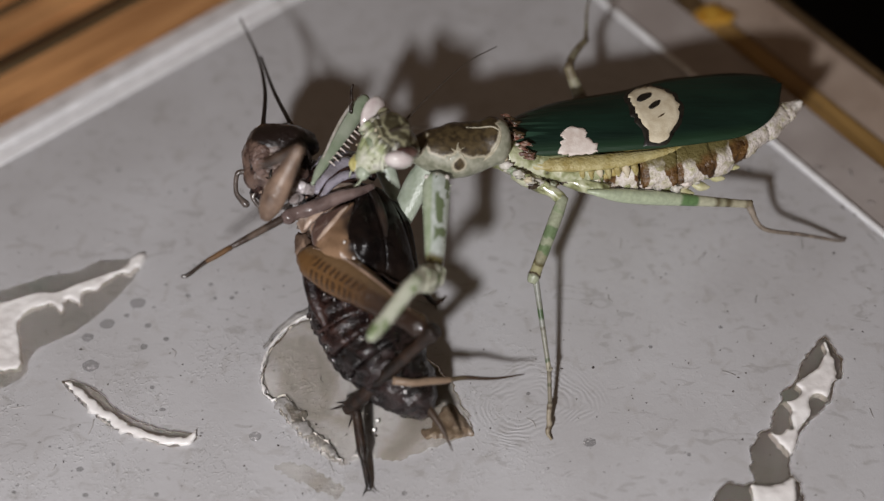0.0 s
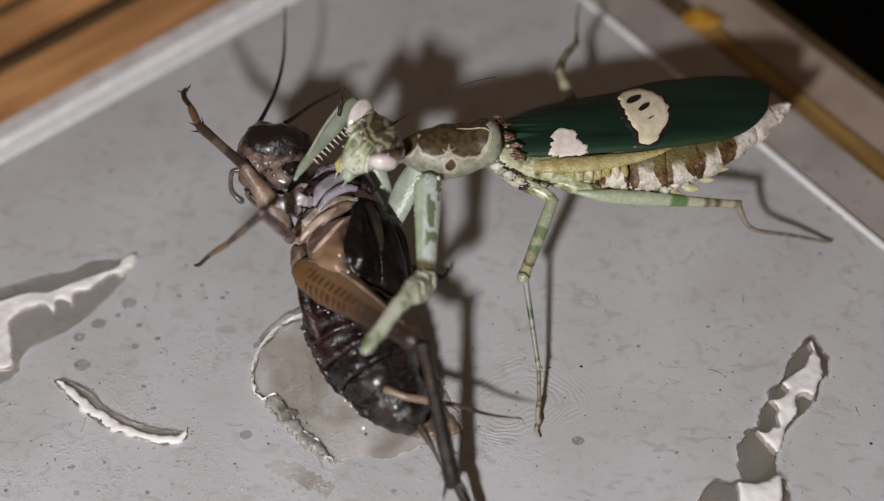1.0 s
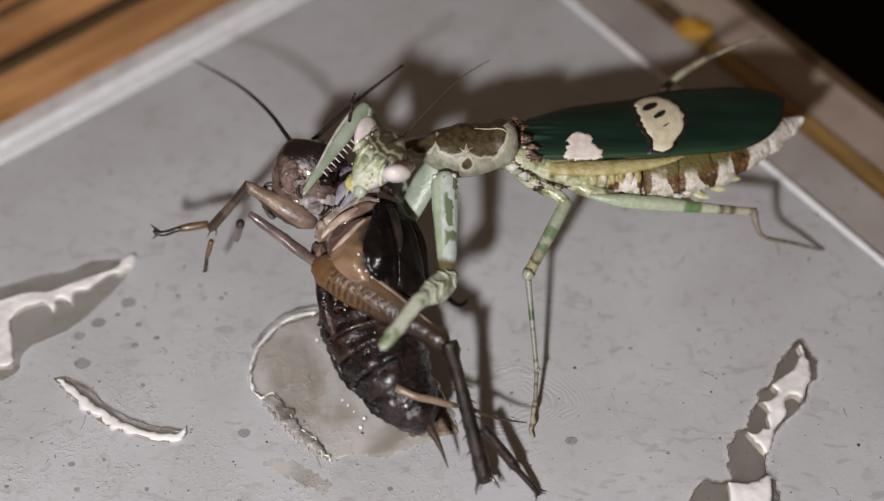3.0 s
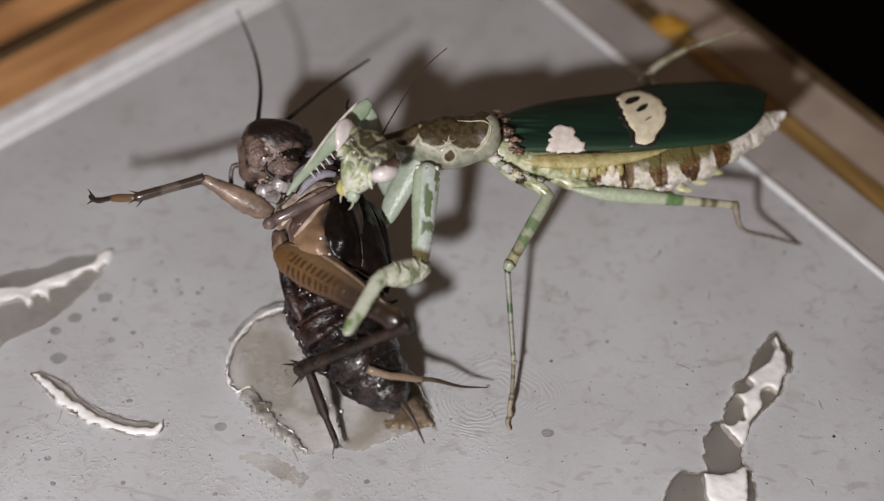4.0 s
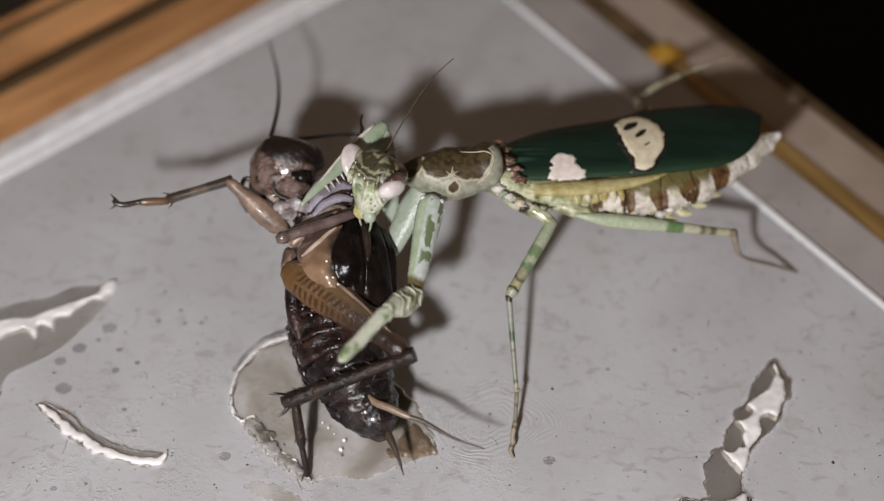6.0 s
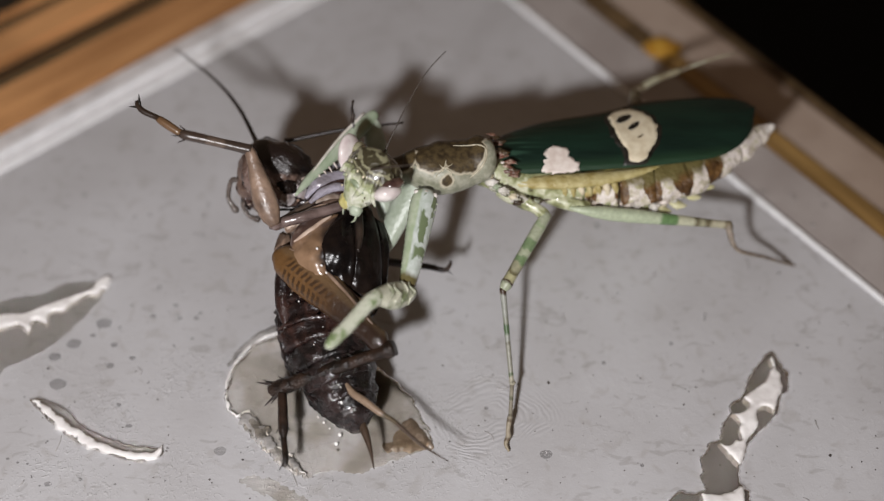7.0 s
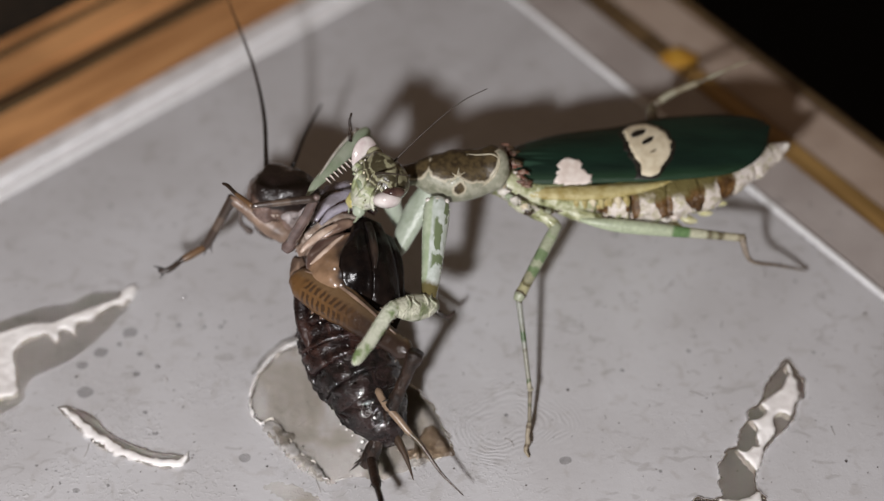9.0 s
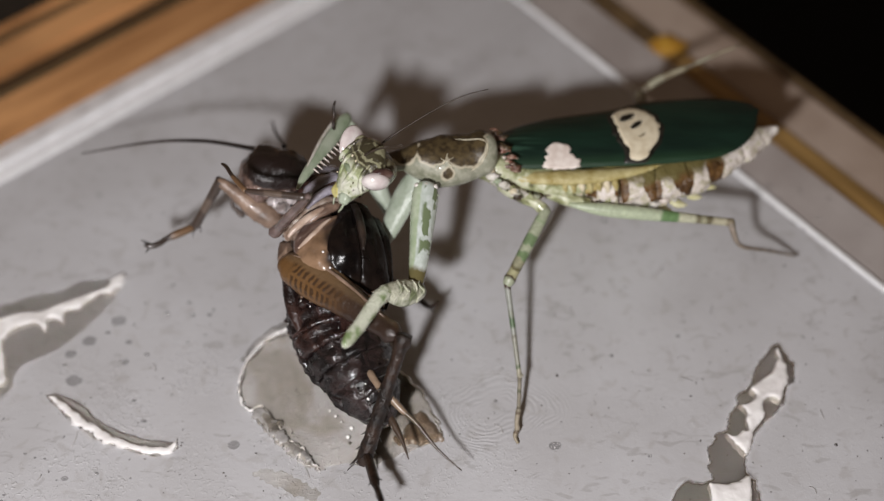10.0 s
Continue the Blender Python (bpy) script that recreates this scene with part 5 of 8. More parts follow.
for pts, m in (
        ([(-1.5, 1.3, 3.85, 0.08), (-0.9, 1.9, 4.05, 0.2, 0.16), (0.0, 2.8, 4.3, 0.24, 0.2), (0.9, 3.8, 4.5, 0.2, 0.18), (1.6, 4.5, 4.5, 0.08)], M_FOLD),
        ([(-2.6, 3.2, 3.3, 0.12), (-2.0, 3.8, 3.75, 0.34, 0.3), (-1.0, 4.6, 4.15, 0.42, 0.3), (0.1, 5.4, 4.35, 0.34, 0.3), (0.9, 6.0, 4.4, 0.1)], M_FOLD),
        ([(-2.4, 4.0, 3.2, 0.1), (-1.6, 4.7, 3.8, 0.16), (-0.6, 5.5, 4.15, 0.16), (0.4, 6.1, 4.3, 0.08)], M_BELLY)):
    part("skin_fold", tube(pts, 5, 12, rough=0.15), m, cricket, "pale ridge of skin" if m is M_FOLD else "dark crease of skin")
# white dots painted for the bright highlights on the wet flank
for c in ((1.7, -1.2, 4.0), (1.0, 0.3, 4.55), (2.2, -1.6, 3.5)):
    part("glint_bead", ball(c, (0.13, 0.13, 0.13), u=10, v=8), M_GLARE_BUBBLE, cricket)
for pts, m in (([(-1.3, 6.2, 4.6, 0.2), (-0.3, 7.9, 5.2, 0.62, 0.4), (1.6, 9.1, 5.2, 0.6, 0.4), (2.7, 9.3, 4.8, 0.25)], M_LILAC), ([(-0.8, 5.7, 4.6, 0.2), (0.4, 7.0, 5.1, 0.45, 0.35), (1.7, 7.7, 5.1, 0.5, 0.4), (2.9, 7.8, 4.8, 0.25)], M_LILAC), ([(-1.0, 6.0, 4.5, 0.15), (0.3, 7.5, 5.0, 0.3), (1.8, 8.4, 5.0, 0.3), (3.0, 8.6, 4.7, 0.2)], M_BELLY), ([(-2.4, 8.0, 3.4, 0.6), (0.0, 9.4, 3.8, 1.3, 1.0), (3.0, 9.6, 3.6, 0.9, 0.8), (4.4, 8.6, 3.0, 0.3)], M_BELLY)):
    part("torn_tissue", tube(pts, 6, 12, rough=0.3), m, cricket, "stretched wet lilac muscle" if m is M_LILAC else "dark wet tissue")
flap_rng = random.Random(5)
for k in range(16):
    x, y = flap_rng.uniform(-3.4, 1.8), flap_rng.uniform(6.2, 10.4)
    q = flap_rng.uniform(0.35, 0.8)
    part("torn_flap", ball((x, y, 2.7 + flap_rng.uniform(-0.3, 0.9)), (q * 1.6, q * 0.8, q * 0.7), rough=0.9, u=9, v=6, turn=Matrix.Rotation(flap_rng.uniform(0, 3), 3, "Z")), flap_rng.choice((M_FLESH, M_TANLEG, M_BELLY, M_LILAC, M_TANLEG)), cricket)
ab = [(1.2, 0.6, -2.4, 3.8, 2.9), (1.5, -1.4, -2.8, 4.4, 3.2), (2.0, -3.3, -3.3, 4.3, 3.2), (2.7, -5.1, -3.7, 4.0, 3.1), (3.6, -6.9, -4.1, 3.7, 3.1), (4.6, -8.6, -4.6, 3.2, 2.8), (5.6, -10.2, -5.0, 2.6, 2.4), (6.4, -11.6, -5.4, 1.8, 1.8), (6.9, -12.6, -5.7, 0.7, 0.8)]
for k, (a, b) in enumerate(zip(ab, ab[1:])):
    d = [q - p for p, q in zip(a, b)]
    mid = [p + 0.55 * q for p, q in zip(a, d)]
    part("abdomen_ring", tube([(*a[:3], a[3] * 0.95, a[4] * 0.95), (a[0] + 0.15 * d[0], a[1] + 0.15 * d[1], a[2] + 0.15 * d[2], a[3] * 1.02, a[4] * 1.02), (mid[0], mid[1], mid[2], mid[3] * 1.05, mid[4] * 1.05), (a[0] + 1.05 * d[0], a[1] + 1.05 * d[1], a[2] + 1.05 * d[2], b[3] * 1.05, b[4] * 1.05), (a[0] + 1.15 * d[0], a[1] + 1.15 * d[1], a[2] + 1.15 * d[2], b[3] * 0.85, b[4] * 0.85)], 4, 40, rough=0.15), M_BELLY if k < 3 else M_SHELL, cricket)
part("side_fold", tube([(-2.2, -1.2, -1.6, 0.3), (-2.2, -3.0, -2.1, 0.5), (-1.7, -5.4, -3.0, 0.45), (-0.7, -7.3, -3.9, 0.5), (0.9, -8.9, -4.6, 0.4), (2.5, -10.8, -5.1, 0.4), (4.6, -12.0, -5.5, 0.3)], 9, 12, rough=0.9), M_SHELL, cricket, "puckered side of the abdomen")
part("side_fold", tube([(2.6, -5.6, -0.9, 0.12), (3.6, -7.2, -1.4, 0.22), (4.8, -8.8, -2.1, 0.24), (5.8, -10.2, -2.8, 0.2), (6.6, -11.4, -3.6, 0.1)], 8, 10, rough=0.9), M_SHELL, cricket, "ridge along the abdomen")
part("shoulder", ball((-2.5, 5.4, 1.8), (1.0, 1.2, 0.7), rough=0.7), M_FLESH, cricket, "pale torn joint")
part("shoulder", ball((-2.9, 2.6, 1.4), (0.9, 1.5, 0.8), rough=0.6), M_TANLEG, cricket)
part("torn_tissue", tube([(-1.6, 9.2, 3.2, 0.8, 0.6), (0.2, 10.6, 3.6, 1.1, 0.8), (2.0, 11.4, 3.4, 0.7, 0.6), (3.0, 11.4, 2.8, 0.3, 0.3)], 5, 14, rough=0.8), M_LILAC, cricket, "wet lilac torn neck tissue")
for c, q in (((-3.9, 7.5, 3.6), 0.8), ((-2.8, 8.0, 3.6), 0.9), ((-3.3, 6.6, 3.6), 0.65), ((-1.8, 7.4, 3.9), 0.6)):
    part("torn_tissue", ball(c, (q * 1.1, q, q * 0.9), rough=0.45, u=18, v=12), M_TISSUE, cricket, "clear wet grey tissue")
part("torn_tissue", tube([(-3.6, 7.6, 2.8, 0.6, 0.6), (-2.6, 8.8, 3.0, 1.1, 0.9), (-1.4, 9.0, 3.2, 0.8, 0.8), (-0.6, 8.4, 3.2, 0.3, 0.3)], 5, 12, rough=0.5), M_FLESH, cricket, "wet pale torn tissue")
part("pronotum", tube([(-3.4, 10.6, 2.0, 2.2, 2.0), (-1.6, 9.6, 1.6, 2.5, 2.2), (0.4, 8.4, 1.2, 2.2, 2.0)], 4, 18, rough=0.15), M_SHELL, cricket, "dark neck shield")
part("sternite", tube([(-2.9, 3.4, 1.6, 0.5, 0.4), (-2.5, 0.6, 0.6, 0.8, 0.5), (-2.2, -2.2, -0.6, 0.8, 0.5), (-1.2, -5.0, -1.9, 0.4, 0.3)], 4, 10, rough=0.2), M_BELLY, cricket)

# cricket head, round its own centre: x to the side, y up the face, z out of it
HS = 1.18
FACE_TURN = Matrix.Rotation(radians(38), 3, "X")


def head_part(name, bm, material, parent, label=""):
    for v in bm.verts:
        v.co = FACE_TURN @ (v.co * HS)
    return part(name, bm, material, parent, label)


bm = tube([(-2.3, -2.2, 0.2, 0.8, 0.9), (-1.9, -1.4, 0.2, 1.9, 1.7), (-0.9, -0.3, 0.2, 2.75, 2.4), (0.2, 1.0, 0.2, 2.75, 2.5), (1.0, 2.0, 0.2, 2.1, 2.0), (1.4, 2.7, 0.1, 0.9, 0.9)], 5, 26, rough=0.10)
for v in bm.verts:
    d = v.co.normalized()
    v.co *= 0.93 * (abs(d.x) ** 2.5 + abs(d.y) ** 2.5 + abs(d.z) ** 2.5) ** (-1 / 2.5)
    v.co *= 1 + 0.05 * noise.noise(v.co * 0.9)
chead = head_part("head", bm, M_CFACE, cricket, "wet brown face with a dark shiny crown")
PIECE["cricket_head"] = chead
head_part("crown", ball((0.75, 1.55, 0.45), (2.45, 1.25, 1.85), rough=0.2, u=22, v=14, turn=Matrix.Rotation(radians(-14), 3, "Z")), M_CROWN, chead, "glossy black crown")
head_part("cheek", ball((-1.35, 0.3, 2.0), (1.05, 1.25, 0.95), rough=0.3, turn=Matrix.Rotation(radians(-20), 3, "Z")), M_CHEEK, chead, "wet rosy cheek plate")
head_part("cheek", ball((0.7, -1.2, 2.0), (1.6, 1.0, 1.0), rough=0.3, turn=Matrix.Rotation(radians(-12), 3, "Z")), M_CHEEK, chead, "wet rosy cheek plate")
head_part("eye", ball((1.35, -0.35, 2.25), (0.95, 0.7, 0.5), rough=0.25, u=18, v=12), M_WINGCASE, chead, "glossy dark eye")
for k in range(34):
    an, q = flap_rng.uniform(0, 6.28), flap_rng.random() ** 0.5
    head_part("wet_bead", ball((1.3 + math.cos(an) * q * 1.1, -0.4 + math.sin(an) * q * 0.8, 2.76 - 0.4 * q * q), [flap_rng.uniform(0.06, 0.15)] * 3, u=8, v=6), flap_rng.choice((M_WINGCASE, M_WINGCASE, M_BEAD)), chead)
for k in range(22):
    px, py = flap_rng.uniform(-2.3, 0.9), flap_rng.uniform(-2.4, 0.9)
    head_part("wet_bead", ball((px, py, 2.72 - 0.14 * (px * px + py * py)), (flap_rng.uniform(0.08, 0.22), flap_rng.uniform(0.06, 0.16), 0.1), rough=0.5, u=8, v=6), flap_rng.choice((M_FLESH, M_BEAD, M_CHEEK)), chead)
head_part("jaw", ball((-2.0, -1.9, 0.8), (0.8, 1.1, 0.6), rough=0.6), M_BELLY, chead, "reddish jaw")
head_part("jaw", ball((-0.8, -2.3, 0.9), (1.0, 0.7, 0.6), rough=0.8), M_FLESH, chead)
head_part("cheek_line", tube([(-0.75, -0.7, 2.75, 0.07), (-0.85, -1.4, 2.75, 0.12), (-0.2, -2.0, 2.7, 0.13), (0.8, -2.2, 2.6, 0.13), (2.1, -2.2, 2.1, 0.09)], 4, 6), M_BLACK, chead, "dark seam across the cheek")
head_part("cheek_line", tube([(-2.4, -0.6, 1.9, 0.08), (-2.2, 0.6, 2.1, 0.10), (-1.3, 1.3, 2.3, 0.10), (-0.2, 1.5, 2.4, 0.06)], 4, 6), M_BLACK, chead, "dark seam under the crown")
for px, py, q, turn in ((-2.4, -1.0, 0.78, 0), (-1.8, -2.3, 0.55, 40), (-0.6, -2.7, 0.45, 65)):
    c, w = math.cos(radians(turn)) * q, math.sin(radians(turn)) * q
    bend = [(0.9, 0.2, 0.2), (-1.1, 0.5, 0.23), (-1.7, 0.1, 0.2), (-1.9, -1.5, 0.2), (-1.5, -2.3, 0.24), (-1.0, -2.9, 0.32), (-0.8, -3.2, 0.14)]
    head_part("palp", tube([(px + c * u - w * v, py + w * u + c * v, 0.7, r) for u, v, r in bend], 4, 8), M_PALP, chead, "jointed dark club-tipped palp")

piece("antenna_a", "antenna", [(0, 0, 0, 0.30), (1.0, -0.2, 0, 0.24), (6, -1.0, 0, 0.20), (12, -1.0, 0, 0.15), (20, 0, 0, 0.07)], M_FEELER, cricket, "long dark whip-like antenna", 5, 8)
piece("antenna_b", "antenna", [(0, 0, 0, 0.28), (1.0, 0, 0, 0.22), (6, 0.2, 0.1, 0.18), (12, 0, 0, 0.12)], M_FEELER, cricket, "dark broken antenna", 5, 8)
piece("front_femur", "front_femur", [(-1.0, 0, 0, 0.5), (0.0, 0.1, 0, 0.95, 0.8), (1.6, 0.15, 0, 1.15, 0.9), (3.6, 0.05, 0, 0.95, 0.8), (5.4, 0, 0, 0.62, 0.6), (6.3, 0, 0, 0.55), (6.9, 0, 0, 0.3)], M_TANLEG, cricket, "tan front femur", 4, 14, 0.14)
shin = piece("front_tibia", "front_tibia", [(-0.2, 0, 0, 0.55), (0.8, 0, 0, 0.5), (3.5, 0, 0, 0.46), (6.0, 0, 0, 0.5), (6.7, 0, 0, 0.36)], M_SHIN_BROWN, cricket, "shiny brown front tibia", 4, 10)
spines(shin, M_DARKLEG, "spur", [(5.9, 0.3, 0, 0.9, 0.6, 0, 0.12), (6.1, -0.3, 0, 0.9, -0.5, 0, 0.12), (6.2, 0.1, 0.2, 1.2, 0.3, 0.3, 0.12)])
toes = piece("front_tarsus", "front_tarsus", [(-0.1, 0, 0, 0.36), (1.6, 0, 0, 0.42), (2.5, 0, 0, 0.36), (2.9, 0, 0, 0.27), (4.2, 0.2, 0, 0.3), (5.0, 0, 0, 0.24), (5.3, -0.3, 0, 0.14)], M_TOES, cricket, "amber foot with a black claw", 3, 8)
spines(toes, M_BLACK, "claw", [(4.8, 0.1, 0, 0.8, 0.45, 0, 0.16), (4.8, -0.1, 0, 0.7, -0.85, 0, 0.17)])
piece("middle_femur", "middle_femur", [(-0.5, 0, 0, 0.3), (1.0, 0.1, 0, 0.45), (3, -0.05, 0, 0.62, 0.5), (5.5, 0.1, 0, 0.7, 0.55), (7.2, 0.0, 0, 0.6, 0.5), (8.0, 0.1, 0, 0.78, 0.65), (8.6, 0, 0, 0.35)], M_BAR, cricket, "lilac-brown middle femur", 4, 14, 0.22)
piece("middle_tibia", "middle_tibia", [(-0.3, 0, 0, 0.42), (2.5, 0, 0, 0.36), (5, 0, 0, 0.3), (6, 0, 0, 0.2)], M_SHIN_BROWN, cricket, "", 3, 8)
piece("middle_tarsus", "middle_tarsus", [(-0.1, 0, 0, 0.26), (1.6, 0, 0, 0.28), (2.9, 0, 0, 0.2), (4.6, 0.2, 0, 0.2), (5.2, 0, 0, 0.12)], M_TOES, cricket, "amber foot", 3, 8)
far = piece("far_leg", "far_leg", [(0, 0, 0, 0.5), (4.5, 0, 0, 0.4), (5.2, 0, 0, 0.36), (7.5, 0, 0, 0.3), (9.0, -0.15, 0, 0.26), (9.5, 0.3, 0, 0.2), (9.6, 0.9, 0, 0.1)], M_DARKLEG, cricket, "dark far leg reaching past the body", 3, 8)
spines(far, M_BLACK, "claw", [(9.2, 0.1, 0, 0.6, 0.5, 0, 0.11), (9.2, -0.1, 0, 0.7, -0.4, 0, 0.11)])
thigh = piece("hind_femur", "hind_femur", [(-0.8, 0, 0, 0.7), (0.3, 0.2, 0, 1.55, 1.1), (3.0, 0.4, 0, 2.0, 1.2), (6.0, 0.4, 0, 1.85, 1.1), (9.0, 0.2, 0, 1.45, 0.95), (12.0, 0.05, 0, 1.05, 0.85), (13.2, 0, 0, 1.1, 0.85), (14.0, 0, 0, 0.6)], M_FEMUR, cricket, "swollen amber hind femur with dark chevrons", 5, 22, 0.05)
part("femur_ridge", tube([(0.4, 1.35, 0.75, 0.12), (4.0, 1.9, 0.75, 0.2), (8.0, 1.55, 0.6, 0.18), (12.0, 0.85, 0.5, 0.1)], 4, 8, rough=0.3), M_TANLEG, thigh, "pale lower ridge of the femur")
tib = piece("hind_tibia", "hind_tibia", [(-0.5, 0, 0, 0.8), (0.5, 0, 0, 0.75), (2, 0, 0, 0.58), (5, 0, 0, 0.66), (9, 0, 0, 0.7), (12, 0, 0, 0.8), (13.1, 0, 0, 0.55)], M_DARKLEG, cricket, "dark spiny hind tibia", 5, 14, 0.25)
spines(tib, M_BLACK, "spine", [(3.6 + 1.5 * k, 0.45 * s, 0.15, 0.6, 0.62 * s, 0.15, 0.13) for k in range(6) for s in (1, -1)])
spines(tib, M_TOES, "spur", [(12.4, 0.45 * s, 0.2 * q, 1.5, 0.75 * s, 0.5 * q, 0.2) for s in (1, -1) for q in (1, -1)])
tar = piece("hind_tarsus", "hind_tarsus", [(-0.2, 0, 0, 0.42), (2.0, 0, 0, 0.48), (4.2, 0, 0, 0.5), (4.9, 0, 0, 0.4), (5.3, 0, 0, 0.3), (7.4, 0.1, 0, 0.3), (8.2, 0, 0, 0.16)], M_DARKLEG, cricket, "dark hind foot", 3, 10)
spines(tar, M_BLACK, "claw", [(7.8, 0.1, 0, 0.7, 0.55, 0, 0.12), (7.8, -0.1, 0, 0.8, -0.5, 0, 0.12), (4.0, 0.3, 0, 0.7, 0.4, 0, 0.12), (4.0, -0.3, 0, 0.7, -0.4, 0, 0.12)])
piece("cercus", "cercus", [(-2.4, 0.3, -0.8, 0.4), (-0.6, 0, -0.1, 0.36), (0.8, 0.05, 0, 0.38), (2.4, 0, 0, 0.33), (3.2, 0.05, 0, 0.24), (4.5, 0.1, 0, 0.22), (7.5, -0.2, 0, 0.14), (10.5, 0, 0, 0.05)], M_CERCUS, cricket, "pale tapering tail bristle", 4, 10)
part("cercus", tube([(6.6, -11.4, -4.9, 0.5), (7.6, -13.0, -5.3, 0.4), (8.4, -14.6, -5.8, 0.2), (9.0, -16.2, -6.4, 0.05)], 4, 8), M_CERCUS, cricket, "tail bristle")


# beads of water on the wet abdomen and wing case; white ones paint sparkles
bead_rng = random.Random(3)
for k in range(120):
    i = bead_rng.randrange(1, len(ab) - 1)
    a, b, f = ab[i - 1], ab[i], bead_rng.random()
    c = [p + (q - p) * f for p, q in zip(a, b)]
    t = Vector([q - p for p, q in zip(a[:3], b[:3])]).normalized()
    side = Vector((0, 0, 1)).cross(t).normalized()
    up = t.cross(side)
    an = radians(bead_rng.uniform(-25, 205))
    q = bead_rng.choice((0.06, 0.07, 0.08, 0.1, 0.13, 0.19))
    p = Vector(c[:3]) + side * (math.cos(an) * c[3] * 1.04) + up * (math.sin(an) * c[4] * 1.04)
    part("glint_bead", ball(p, (q, q, q), u=8, v=6), M_GLARE_BUBBLE if k % 4 == 0 else M_BEAD, cricket)
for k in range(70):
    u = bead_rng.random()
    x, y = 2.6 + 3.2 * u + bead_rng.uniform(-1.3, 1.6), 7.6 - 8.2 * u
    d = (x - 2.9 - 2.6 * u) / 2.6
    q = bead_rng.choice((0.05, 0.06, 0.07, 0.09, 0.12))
    part("glint_bead", ball((x, y, 4.0 - 3.6 * u * u - 1.2 * d * d), (q, q, q), u=8, v=6), M_GLARE_BUBBLE if k % 5 == 0 else M_BEAD, cricket)


